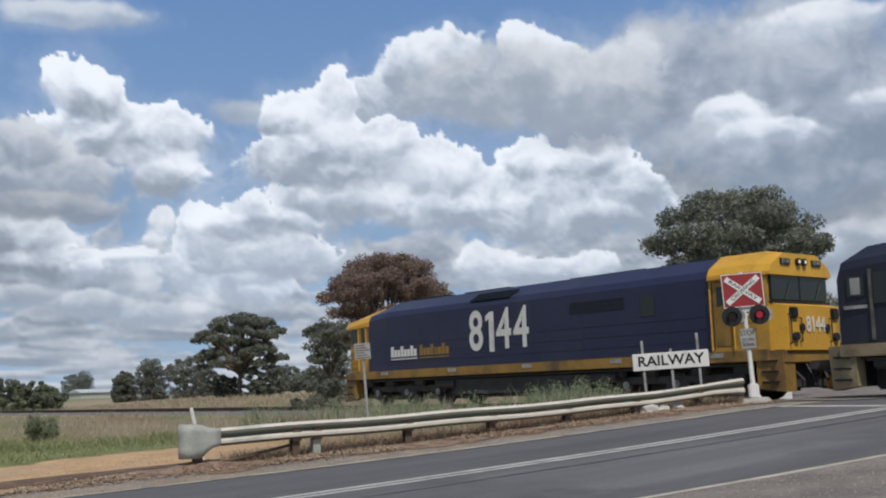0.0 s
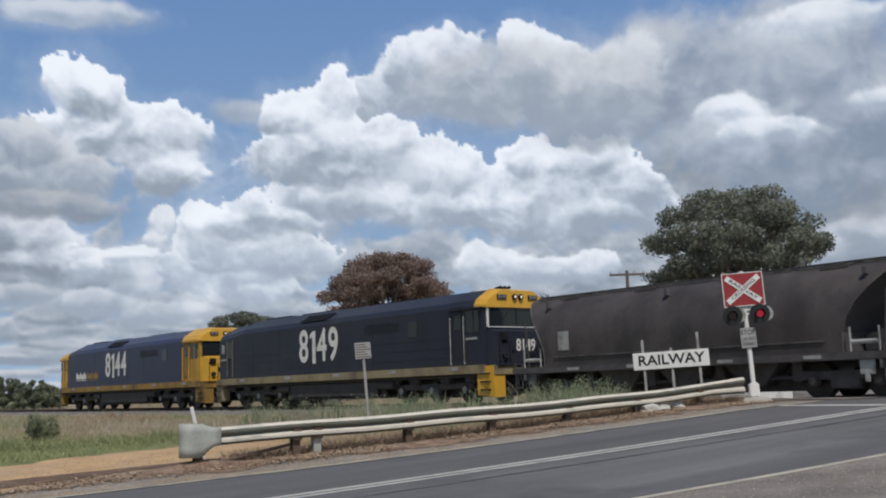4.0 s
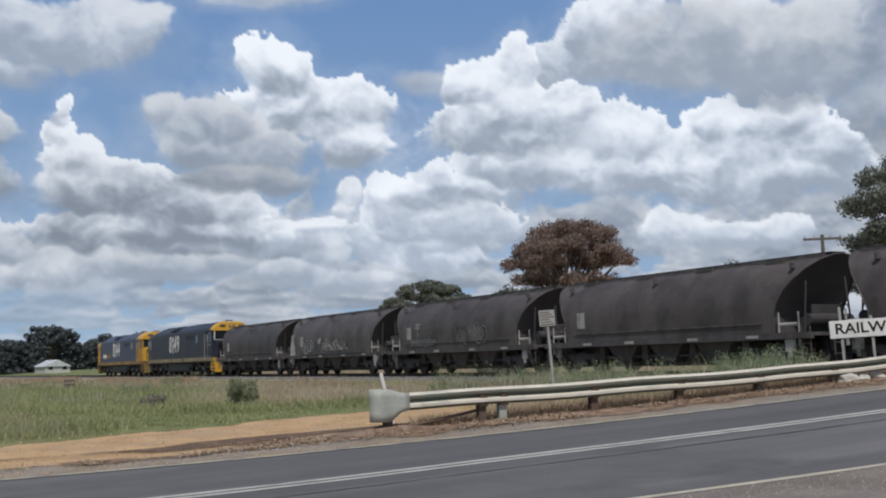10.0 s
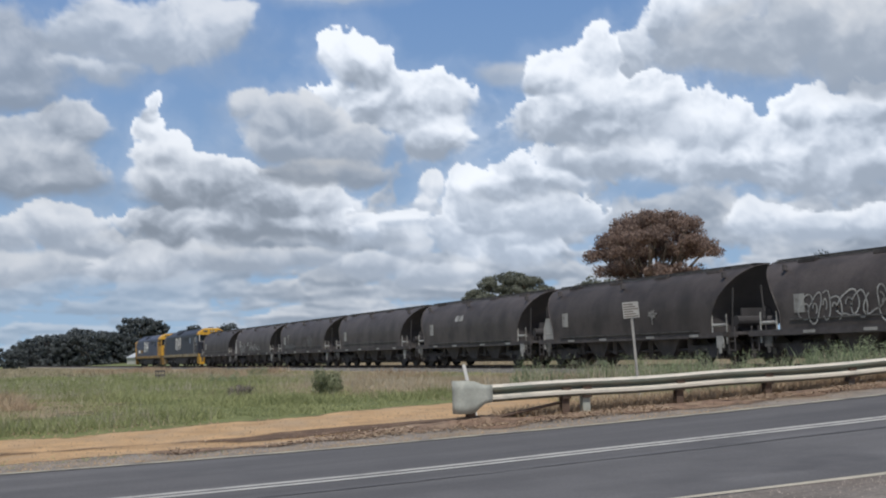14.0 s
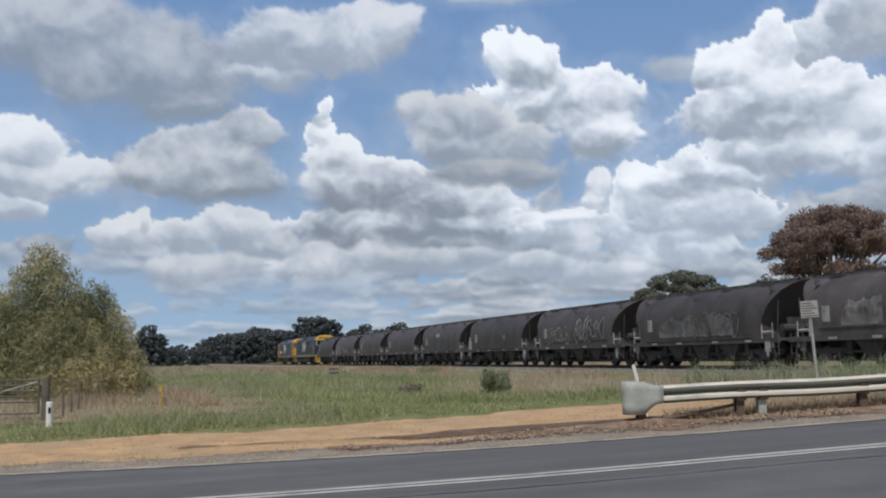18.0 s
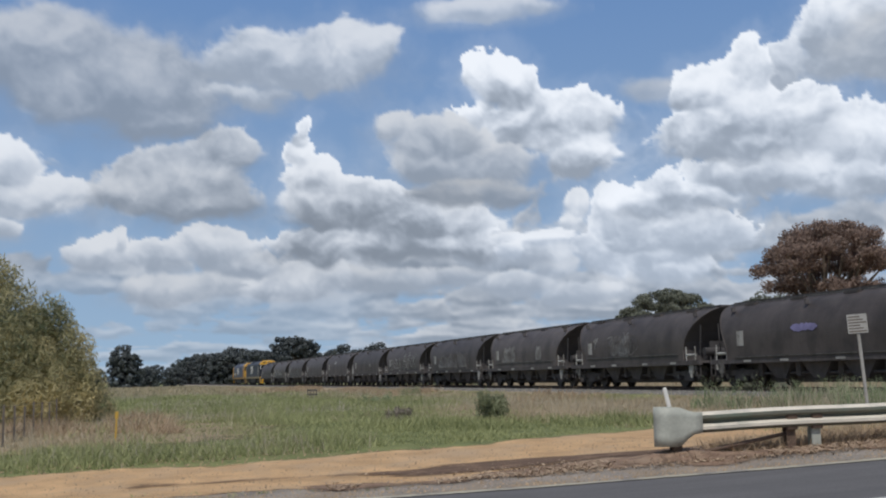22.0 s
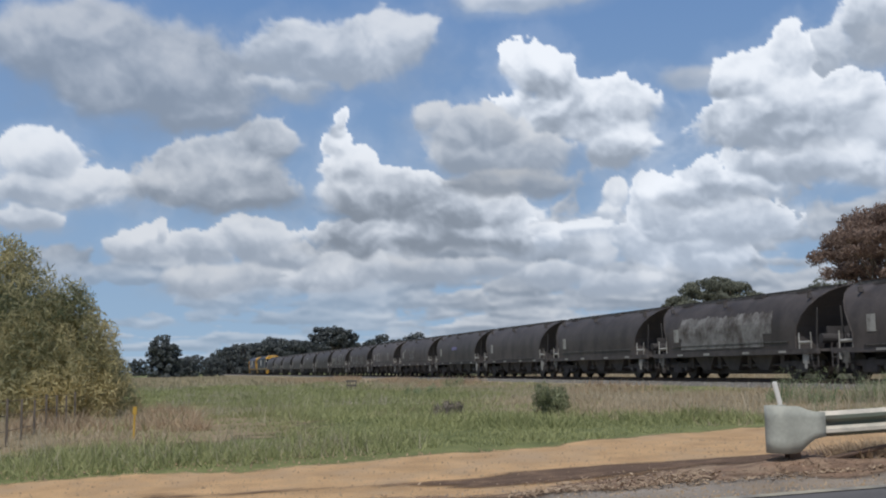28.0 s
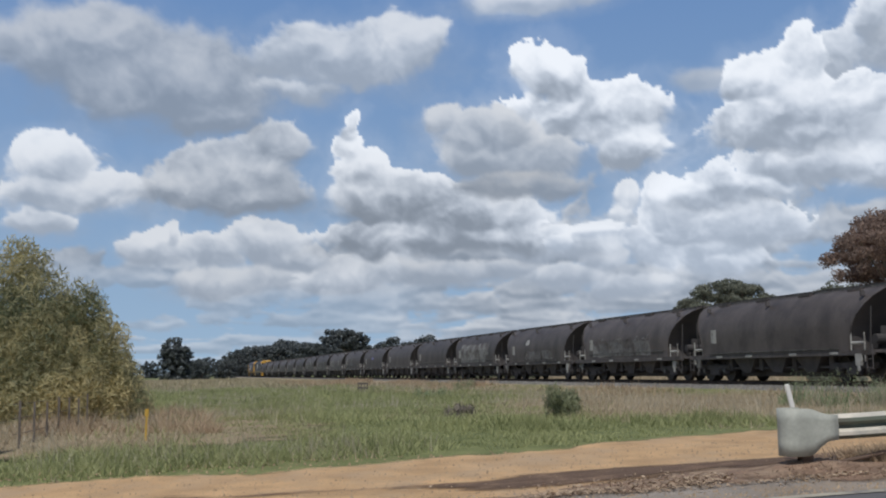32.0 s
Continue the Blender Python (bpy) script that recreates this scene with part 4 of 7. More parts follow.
def locomotive(number, body_mat, cab_yellow, wheels):
    """Boxy diesel; local +Y is the way it runs, z from the rail's top, the cab at the trailing end."""
    full = cab_yellow
    t = thing("locomotive", ("deep blue diesel locomotive with yellow cab and large white numbers" if full else "dark navy diesel locomotive with yellow trim and large white numbers"), "locomotive", "train vehicles")
    bm = fresh()
    loft(bm, [(-7.85, hood()), (7.2, hood()), (8.25, hood(top=3.70, eave=3.22)) if full else (7.75, hood(top=3.74, eave=3.26))])
    part("body", bm, body_mat, t)
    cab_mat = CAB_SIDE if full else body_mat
    face_mat = YELLOW if full else body_mat
    # trailing cab with raked windscreen
    bm = fresh()
    r0 = hood(1.46, 1.30, 3.34, 3.90, 0.75)
    loft(bm, [(-7.85, r0), (-9.3, r0), (-9.62, [(x, min(z, 3.86) if z > 2 else z) for x, z in hood(1.40, 1.30, 3.28, 3.80, 0.75)])])
    part("cab", bm, cab_mat, t)
    bm = fresh()
    loft(bm, [(-9.55, [(-1.36, 1.25), (1.36, 1.25), (1.36, 2.55), (-1.36, 2.55)]), (-10.05, [(-1.22, 1.28), (1.22, 1.28), (1.22, 2.42), (-1.22, 2.42)])])
    part("nose", bm, face_mat, t)
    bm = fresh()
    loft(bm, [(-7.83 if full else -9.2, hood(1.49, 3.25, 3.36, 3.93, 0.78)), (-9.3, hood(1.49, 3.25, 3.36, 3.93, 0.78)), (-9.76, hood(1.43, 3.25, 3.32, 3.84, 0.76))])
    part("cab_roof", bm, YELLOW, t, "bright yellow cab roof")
    bm = fresh()
    box(bm, -1.30, 1.30, -9.69, -9.60, 2.60, 3.24, 0.02)
    ws = part("windscreen", bm, GLASS, t)
    if not full:
        for k, (x0, x1, z0, z1) in enumerate(((-1.32, 1.32, 2.55, 2.60), (-1.32, 1.32, 3.24, 3.28), (-1.34, -1.28, 2.60, 3.24), (1.28, 1.34, 2.60, 3.24))):
            bm = fresh()
            box(bm, x0, x1, -9.71, -9.64, z0, z1)
            part("window_frame", bm, WHITE, ws)
    bm = fresh()
    box(bm, -0.025, 0.025, -9.70, -9.69, 2.60, 3.24)
    part("divider", bm, BLACK, ws)
    for x in (-0.7, 0.7):
        bm = fresh()
        rod(bm, (x, -9.71, 2.62), (x + 0.28, -9.71, 3.1), 0.012, n=6)
        part("wiper", bm, BLACK, ws)
    bm = fresh()
    box(bm, -1.34, 1.34, -9.74, -9.62, 2.50, 2.57, 0.01)
    part("ledge", bm, GRILLE if full else body_mat, t)
    for sx in (-1, 1):
        bm = fresh()
        box(bm, sx * 1.45, sx * 1.475, -9.42, -8.70, 2.42, 3.16, 0.01)
        sw = part("side_window", bm, GLASS, t)
        bm = fresh()
        box(bm, sx * 1.47, sx * 1.486, -9.14, -9.09, 2.42, 3.16)
        part("divider", bm, cab_mat, sw)
        bm = fresh()
        for z in (1.5, 1.68, 1.86, 2.04, 2.22):
            box(bm, sx * 1.45, sx * 1.468, -9.3, -8.68, z, z + 0.05)
        part("rib", bm, cab_mat, t)
        bm = fresh()
        box(bm, sx * 1.45, sx * 1.47, -8.55, -8.0, 1.45, 3.2, 0.01)
        d = part("cab_door", bm, OCHRE if full else GRILLE, t)
        bm = fresh()
        box(bm, sx * 1.47, sx * 1.478, -8.45, -8.1, 2.55, 3.05)
        part("pane", bm, GLASS, d)
        for y in (-8.65, -7.92):
            bm = fresh()
            rod(bm, (sx * 1.53, y, 1.35), (sx * 1.53, y, 3.0), 0.018)
            for z in (1.4, 2.95):
                rod(bm, (sx * 1.45, y, z), (sx * 1.53, y, z), 0.014)
            part("handrail", bm, PALE if not full else YELLOW, t)
        # eave strip added to throw shade on the cab side
        bm = fresh()
        box(bm, sx * 1.44, sx * 1.56, -9.62, -7.86, 3.22, 3.27, 0.015)
        part("gutter", bm, cab_mat, t)
        bm = fresh()
        box(bm, sx * 1.45, sx * 1.468, -8.62, -8.59, 1.36, 3.2)
        box(bm, sx * 1.45, sx * 1.468, -7.97, -7.94, 1.36, 3.2)
        part("door_seam", bm, GRILLE, t)
        # sill
        bm = fresh()
        box(bm, sx * 1.40, sx * 1.49, -9.6, 9.6, 1.02, 1.32, 0.02)
        sill = part("sill", bm, OCHRE if full else SILL_PALE, t, "dirty yellow side sill" if full else "weathered cream side sill")
        for y in (-8, -4.4, -0.6, 3.2, 7.2):
            bm = fresh()
            box(bm, sx * 1.485, sx * 1.50, y - 0.22, y + 0.22, 1.16, 1.28)
            part("plate", bm, PALE, sill)
        # grilles, side window, panel seams
        for y0, y1, z0, z1 in ((-2.6, -4.8, 2.75, 3.15), (2.2, 0.2, 3.34, 3.50)):
            bm = fresh()
            if z0 > 3.3:
                for k in range(6):
                    a = k / 6
                    box(bm, sx * (1.34 - 0.5 * a), sx * (1.40 - 0.5 * a), y1, y0, 3.52 + 0.28 * a, 3.56 + 0.28 * a)
            else:
                for k in range(max(2, int((z1 - z0) / 0.07))):
                    box(bm, sx * 1.44, sx * 1.468, y1, y0, z0 + k * 0.07, z0 + k * 0.07 + 0.035)
            part("grille", bm, GRILLE, t)
        bm = fresh()
        box(bm, sx * 1.44, sx * 1.466, -5.95, -5.4, 2.45, 3.02, 0.01)
        part("side_window", bm, GLASS, t)
        bm = fresh()
        for z in (1.62, 1.95, 2.28):
            box(bm, sx * 1.445, sx * 1.458, -7.7, 7.6, z, z + 0.018)
        for y in (-3.1, -0.9, 1.4, 3.9, 6.2):
            box(bm, sx * 1.445, sx * 1.457, y, y + 0.02, 1.36, 3.25)
        part("seams", bm, body_mat, t)
        # numbers and the maker's band as plain bars
        painted_number(number, 1.34, t, pose(sx * 1.462, 0.75, 2.42, 0, 0, -90 if sx < 0 else 90))
        if full:
            for y0, y1, m in ((6.8, 5.2, WHITE), (5.05, 3.35, OCHRE)):
                k = 8
                for i in range(k):
                    a = y0 + (y1 - y0) * (i + 0.08) / k
                    b = y0 + (y1 - y0) * (i + 0.86) / k
                    bm = fresh()
                    box(bm, sx * 1.45, sx * 1.463, b, a, 1.80, 2.06 + 0.12 * (i % 3 == 0))
                    part("bar", bm, m, t)
                bm = fresh()
                box(bm, sx * 1.45, sx * 1.461, y1, y0, 1.70, 1.74)
                part("bar", bm, m, t)
        else:
            bm = fresh()
            box(bm, sx * 1.475, sx * 1.485, -9.3, -8.7, 2.18, 2.26)
            part("name_band", bm, PALE, t)
    # leading end
    bm = fresh()
    if full:
        loft(bm, [(8.25, hood(1.44, 1.3, 3.02, 3.20, 0.7)), (9.5, hood(1.40, 1.3, 2.98, 3.10, 0.7)), (9.62, hood(1.36, 1.3, 2.4, 2.50, 0.7))])
        part("front_end", bm, CAB_SIDE, t, "dirty yellow leading cab, painted darker for shade")
        bm = fresh()
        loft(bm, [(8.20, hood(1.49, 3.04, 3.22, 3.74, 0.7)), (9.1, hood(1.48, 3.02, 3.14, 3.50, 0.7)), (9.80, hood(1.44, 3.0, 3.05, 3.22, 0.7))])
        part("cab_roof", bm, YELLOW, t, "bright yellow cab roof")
    else:
        loft(bm, [(7.75, hood(1.45, 1.3, 3.24, 3.81, 0.7)), (9.1, hood(1.42, 1.3, 3.15, 3.72, 0.7)), (9.5, hood(1.40, 1.3, 3.11, 3.44, 0.7)), (9.6, hood(1.36, 1.3, 2.9, 3.27, 0.7))])
        part("front_end", bm, body_mat, t)
    for sx in (-1, 1):
        bm = fresh()
        if full:
            box(bm, sx * 1.40, sx * 1.455, 8.42, 8.74, 2.30, 2.98, 0.01)
            box(bm, sx * 1.38, sx * 1.435, 8.95, 9.48, 2.42, 2.98, 0.01)
        else:
            box(bm, sx * 1.43, sx * 1.468, 8.2, 8.62, 2.25, 3.0, 0.01)
            box(bm, sx * 1.41, sx * 1.45, 8.85, 9.3, 2.45, 2.95, 0.01)
        part("end_window", bm, GLASS, t)
        if full:
            bm = fresh()
            rod(bm, (sx * 1.52, 8.84, 1.35), (sx * 1.52, 8.84, 2.98), 0.02)
            rod(bm, (sx * 1.52, 8.34, 1.35), (sx * 1.52, 8.34, 2.98), 0.02)
            part("handrail", bm, YELLOW, t)
            bm = fresh()
            for z in (1.5, 1.7, 1.9, 2.1):
                box(bm, sx * 1.38, sx * 1.438, 8.92, 9.5, z, z + 0.04)
            part("rib", bm, CAB_SIDE, t)
            continue
        # pale plate over the glass paints in the light of the end window
        bm = fresh()
        box(bm, sx * 1.40, sx * 1.462, 8.95, 9.2, 2.5, 2.9)
        part("blind", bm, PALE, t, "pale plate standing in for light in the end window")
        for y in (8.14, 8.68):
            bm = fresh()
            box(bm, sx * 1.42, sx * 1.485, y - 0.035, y + 0.035, 1.40, 3.08)
            part("door_frame", bm, AXLE, t)
        bm = fresh()
        box(bm, sx * 1.40, sx * 1.462, 8.8, 9.4, 2.16, 2.24)
        part("name_band", bm, PALE, t)
    # roof gear
    for y, l, h, w in ((5.6, 2.2, 0.08, 0.5), (2.4, 2.4, 0.06, 0.5), (-3.2, 3.2, 0.05, 0.45)):
        bm = fresh()
        box(bm, -w, w, y - l / 2, y + l / 2, 3.90, 3.92 + h, 0.04)
        part("roof_hatch", bm, GRILLE, t)
    bm = fresh()
    rod(bm, (0.3, -7.35, 3.9), (0.3, -7.35, 4.06), 0.3, 0.22, 14)
    part("roof_dome", bm, PALE, t, "white roof ventilator")
    bm = fresh()
    for k in range(3):
        rod(bm, (-0.2 + k * 0.2, -9.0, 3.90), (-0.2 + k * 0.2, -9.0, 4.00), 0.02, n=6)
        rod(bm, (-0.2 + k * 0.2, -8.85, 4.0), (-0.2 + k * 0.2, -9.2, 4.01), 0.022, 0.055, 8)
    part("horn", bm, BLACK, t)
    # lights over the windscreen
    for x in (-0.72, 0.72):
        bm = fresh()
        box(bm, x - 0.26, x + 0.26, -9.80, -9.70, 3.48, 3.74, 0.05)
        nb = part("number_box", bm, BLACK, t)
        letters("lettering", number, 0.19, PALE, nb, pose(x, -9.806, 3.61), 0.9, 0.002)
    for x in (-0.14, 0.14):
        bm = fresh()
        rod(bm, (x, -9.70, 3.62), (x, -9.84, 3.62), 0.10, n=16)
        hl = part("headlight", bm, BLACK, t)
        bm = fresh()
        rod(bm, (x, -9.845, 3.62), (x, -9.85, 3.62), 0.046, n=16)
        part("lens", bm, LIT_LAMP, hl)
    for x in (-0.95, 0.95):
        bm = fresh()
        box(bm, x - 0.16, x + 0.16, -10.13, -10.02, 2.1, 2.38, 0.03)
        part("marker_light", bm, BLACK, t)
    letters("number", number, 0.56, WHITE, t, pose(0.05, -10.07, 1.93), 0.8, 0.004, "", 0.02)
    for sx in (-1, 1):
        bm = fresh()
        rod(bm, (sx * 0.93, -10.06, 1.62), (sx * 0.93, -10.14, 1.62), 0.115, n=12)
        part("ditch_light", bm, GRILLE, t)
        for x, z0, z1 in ((1.16, 1.45, 2.2), (0.70, 1.5, 2.1)):
            bm = fresh()
            rod(bm, (sx * x, -10.13, z0), (sx * x, -10.13, z1), 0.02, n=6)
            for z in (z0, z1):
                rod(bm, (sx * x, -10.04, z), (sx * x, -10.13, z), 0.016, n=6)
            part("handrail", bm, GRILLE, t)
        bm = fresh()
        rod(bm, (sx * 0.58, -10.05, 1.86), (sx * 0.58, -10.10, 1.86), 0.10, n=12)
        part("socket", bm, GRILLE, t)
    # underframe
    bm = fresh()
    box(bm, -1.25, 1.25, -9.7, 9.7, 0.98, 1.28)
    part("underframe", bm, GREASE, t)
    # pipes and motors fill the space between the bogies' sides
    for y in (-6.3, 6.3):
        bm = fresh()
        box(bm, -0.62, 0.62, y - 2.9, y + 2.9, 0.22, 1.0, 0.06)
        part("traction_gear", bm, GREASE, t)
    for sx in (-1, 1):
        bm = fresh()
        box(bm, sx * 1.12, sx * 1.22, -3.6, 3.6, 0.30, 1.05, 0.03)
        for y in (-8.6, -7.2, -5.4, -4.2, 4.2, 5.4, 7.2, 8.6):
            box(bm, sx * 1.08, sx * 1.26, y - 0.3, y + 0.3, 0.72, 1.04, 0.05)
        rod(bm, (sx * 1.3, -9.0, 0.96), (sx * 1.3, 9.0, 0.96), 0.05, n=8)
        part("side_gear", bm, GREASE, t)
    bm = fresh()
    box(bm, -1.34, 1.34, -3.3, 3.3, 0.26, 1.0, 0.12)
    part("fuel_tank", bm, GREASE, t)
    for y in (-3.75, 3.75):
        for x in (-1.25, 1.25):
            bm = fresh()
            rod(bm, (x, y - 0.5, 0.75), (x, y + 0.5, 0.75), 0.16)
            part("air_tank", bm, GREASE, t)
    for s in (-1, 1):
        bm = fresh()
        box(bm, -1.35, 1.35, s * 9.6, s * 9.985, 0.95, 1.296, 0.03)
        part("buffer_beam", bm, OCHRE if full else SILL_PALE, t)
        bm = fresh()
        box(bm, -0.2, 0.2, s * 9.9, s * 10.55, 0.74, 1.0, 0.04)
        part("coupler", bm, UNDER, t)
        bm = fresh()
        box(bm, -1.0, 1.0, s * 9.62, s * 9.72, 0.30, 1.0, 0.03)
        rod(bm, (-0.75, s * 9.75, 0.85), (-0.55, s * 10.0, 0.5), 0.04, n=6)
        rod(bm, (0.75, s * 9.75, 0.85), (0.55, s * 10.0, 0.5), 0.04, n=6)
        part("pilot_plate", bm, GREASE, t)
        for sx in (-1, 1):
            bm = fresh()
            loft(bm, [(s * 9.2, [(sx * 1.05, 0.32), (sx * 1.44, 0.32), (sx * 1.44, 1.28), (sx * 1.05, 1.28)]), (s * 9.95, [(sx * 0.85, 0.22), (sx * 1.30, 0.22), (sx * 1.38, 1.28), (sx * 0.85, 1.28)])])
            st = part("step_well", bm, OCHRE if full else (YELLOW if s < 0 else SILL_PALE), t)
            bm = fresh()
            for z in (0.45, 0.72, 0.99):
                box(bm, sx * 1.36, sx * 1.455, s * 9.35, s * 9.8, z, z + 0.05)
            part("tread", bm, BLACK, st)
            bm = fresh()
            rod(bm, (sx * 0.3, s * 9.9, 0.95), (sx * 0.5, s * 10.3, 0.45), 0.035)
            rod(bm, (sx * 0.5, s * 10.3, 0.45), (sx * 0.45, s * 10.5, 0.75), 0.035)
            part("hose", bm, BLACK, t)
    for y in (-6.3, 6.3):
        bogie(t, y, (-1.85, 0, 1.85), 0.50, 3.9, wheels)
    return t


def barrel(z_low):
    """Rounded hopper section, open at the foot."""
    pts = [(-SIDE, z_low), (-SIDE, 1.6), (-SIDE - 0.015, 1.95)]
    for k in range(1, 12):
        a = math.pi - math.pi * k / 12
        pts.append((math.cos(a) * (SIDE + 0.01), 1.98 + math.sin(a) * 1.42))
    pts += [(SIDE + 0.015, 1.95), (SIDE, 1.6), (SIDE, z_low)]
    return pts


def hopper_wagon(wheels, walkway=True):
    """Covered grain hopper, 13.88 m over couplers; z from the rail's top."""
    t = thing("hopper_wagon", "sooty dark brown covered grain hopper wagon", "wagon", "train vehicles")
    flare = (lambda z: 5.15 + max(0.0, min(1.0, (z - 1.45) / 1.9)) ** 1.7 * 1.4) if walkway else (lambda z: 5.25 + max(0.0, min(1.0, (z - 1.25) / 2.1)) ** 1.6 * 1.3)
    pts = barrel(1.08)
    bm = fresh()
    ny = 9
    rows = []
    for i in range(ny):
        k = -1 + 2 * i / (ny - 1)
        rows.append([bm.verts.new((x, k * flare(z), z)) for x, z in pts])
    for a, b in zip(rows, rows[1:]):
        for i in range(len(a) - 1):
            bm.faces.new((a[i], b[i], b[i + 1], a[i + 1]))
    bmesh.ops.recalc_face_normals(bm, faces=bm.faces[:])
    part("body", bm, HOPPER, t, "", "", True)
    for s in (-1, 1):
        bm = fresh()
        vs = [bm.verts.new((x * 0.99, s * (flare(z) - 0.015), z)) for x, z in pts]
        n = len(vs)
        for i in range(n // 2 - 1):
            q = (vs[i], vs[i + 1], vs[n - 2 - i], vs[n - 1 - i])
            if len(set(q)) == 4:
                bm.faces.new(q)
        bmesh.ops.recalc_face_normals(bm, faces=bm.faces[:])
        part("slope_sheet", bm, HOPPER_END, t)
        bm = fresh()
        # rim where shell and end meet
        for (x0, z0), (x1, z1) in zip(pts, pts[1:]):
            rod(bm, (x0, s * flare(z0), z0), (x1, s * flare(z1), z1), 0.022, n=6)
        part("rim", bm, HOPPER, t)
        # end platform with brake gear, ladder and rails
        bm = fresh()
        box(bm, -1.4, 1.4, s * 4.7, s * 6.62, 1.02, 1.12)
        part("end_platform", bm, UNDER, t)
        bm = fresh()
        rod(bm, (-1.38, s * 5.35, 1.36), (-1.38, s * 6.05, 1.36), 0.06, n=12)
        rod(bm, (-1.40, s * 6.1, 0.72), (-1.40, s * 6.1, 1.02), 0.05, n=8)
        part("air_reservoir", bm, PALE, t, "pale grey air pipe")
        bm = fresh()
        box(bm, -1.45, -1.40, s * 5.55, s * 5.95, 0.58, 1.02, 0.02)
        box(bm, -1.47, -1.40, s * 5.68, s * 5.80, 0.40, 0.60, 0.02)
        part("bracket", bm, AXLE if s > 0 else PALE, t, "pale worn steel bracket")
        for sx in (-1, 1):
            for y in (5.35, 6.1):
                bm = fresh()
                rod(bm, (sx * 1.42, s * y, 1.0), (sx * 1.42, s * y, 1.72), 0.026, n=8)
                part("grab_rail", bm, PALE, t, "pale grey grab rail")
            bm = fresh()
            for y in (6.2, 6.52):
                rod(bm, (sx * 1.44, s * y, 0.45), (sx * 1.44, s * y, 1.3), 0.02, n=6)
            for z in (0.5, 0.8, 1.08):
                rod(bm, (sx * 1.44, s * 6.2, z), (sx * 1.44, s * 6.52, z), 0.018, n=6)
            part("step_ladder", bm, UNDER, t)
        bm = fresh()
        box(bm, -0.55, 0.55, s * 5.78, s * 5.84, 1.12, 1.95, 0.02)
        for x in (-1.2, 1.2):
            rod(bm, (x, s * 6.1, 1.1), (x, s * 6.25, 2.6), 0.028, n=6)
        part("end_frame", bm, END_SHADE, t)
        bm = fresh()
        box(bm, -0.55, 0.55, s * 5.2, s * 5.7, 1.12, 1.6, 0.05)
        rod(bm, (-0.9, s * 5.95, 1.5), (0.9, s * 5.95, 1.5), 0.17, n=12)
        part("brake_gear", bm, END_SHADE, t)
        bm = fresh()
        rod(bm, (0, s * 6.45, 1.1), (0, s * 6.45, 1.8), 0.03, n=8)
        for k in range(8):
            a, b = k * math.pi / 4, (k + 1) * math.pi / 4
            rod(bm, (0.26 * math.cos(a), s * 6.5, 1.7 + 0.26 * math.sin(a)), (0.26 * math.cos(b), s * 6.5, 1.7 + 0.26 * math.sin(b)), 0.02, n=6)
        part("hand_brake", bm, END_SHADE, t)
        bm = fresh()
        box(bm, -0.18, 0.18, s * 6.6, s * 6.93, 0.72, 0.98, 0.03)
        part("coupler", bm, UNDER, t)
        bm = fresh()
        rod(bm, (-0.45, s * 6.6, 1.0), (-0.2, s * 6.85, 0.45), 0.03, n=6)
        part("hose", bm, BLACK, t)
    # side sill and its bright wear plates
    for sx in (-1, 1):
        bm = fresh()
        box(bm, sx * 1.36, sx * (1.52 if walkway else 1.45), -6.6, 6.6, 0.93, 1.13, 0.02)
        sill = part("sill", bm, UNDER, t)
        bm = fresh()
        box(bm, sx * 1.44, sx * 1.49, -4.7, 4.7, 1.40 if walkway else 1.17, 1.44 if walkway else 1.20, 0.008)
        part("edge_rail", bm, AXLE, sill)
        for y in (-4.6, -2.0, 1.2, 3.6):
            bm = fresh()
            box(bm, sx * 1.45, sx * (1.527 if walkway else 1.457), y, y + 0.5, 0.99, 1.08)
            part("plate", bm, PALE, sill)
        bm = fresh()
        box(bm, sx * 1.455, sx * 1.468, 4.05, 4.5, 1.62, 2.2)
        part("notice_plate", bm, PALE, t, "pale grey notice plate")
    # roof: walkway, hatches, brackets
    bm = fresh()
    box(bm, -0.30, 0.30, -6.45, 6.45, 3.42, 3.455, 0.01)
    for y in np.arange(-6.2, 6.3, 1.55):
        box(bm, -0.4, 0.4, y - 0.03, y + 0.03, 3.36, 3.42)
    part("roof_walkway", bm, UNDER, t)
    bm = fresh()
    box(bm, -0.52, -0.47, -6.3, 6.3, 3.335, 3.385, 0.01)
    part("hatch_rail", bm, AXLE, t)
    for y in (-4.6, -1.5, 1.6, 4.7):
        for sx in (-1, 1):
            bm = fresh()
            box(bm, sx * 0.42, sx * 0.70, y - 0.4, y + 0.4, 3.20, 3.345, 0.04)
            part("roof_hatch", bm, HOPPER, t)
    for y in (-5.7, 0.4, 5.2):
        bm = fresh()
        box(bm, -1.20, -1.02, y - 0.05, y + 0.05, 2.98, 3.18, 0.02)
        part("hatch_bracket", bm, UNDER, t)
    bm = fresh()
    box(bm, -0.42, 0.42, -6.5, 6.5, 0.58, 1.02, 0.03)
    part("centre_sill", bm, UNDER, t)
    bm = fresh()
    box(bm, -0.55, 0.55, -6.3, 6.3, 0.20, 0.94, 0.04)
    part("underbody", bm, UNDER, t)
    for sx in (-1, 1):
        bm = fresh()
        rod(bm, (sx * 0.95, -3.9, 0.55), (sx * 0.95, 3.9, 0.55), 0.05, n=8)
        for y in (-3.6, -1.2, 1.2, 3.6):
            box(bm, sx * 0.85, sx * 1.05, y - 0.14, y + 0.14, 0.45, 0.95)
        part("brake_rod", bm, UNDER, t)
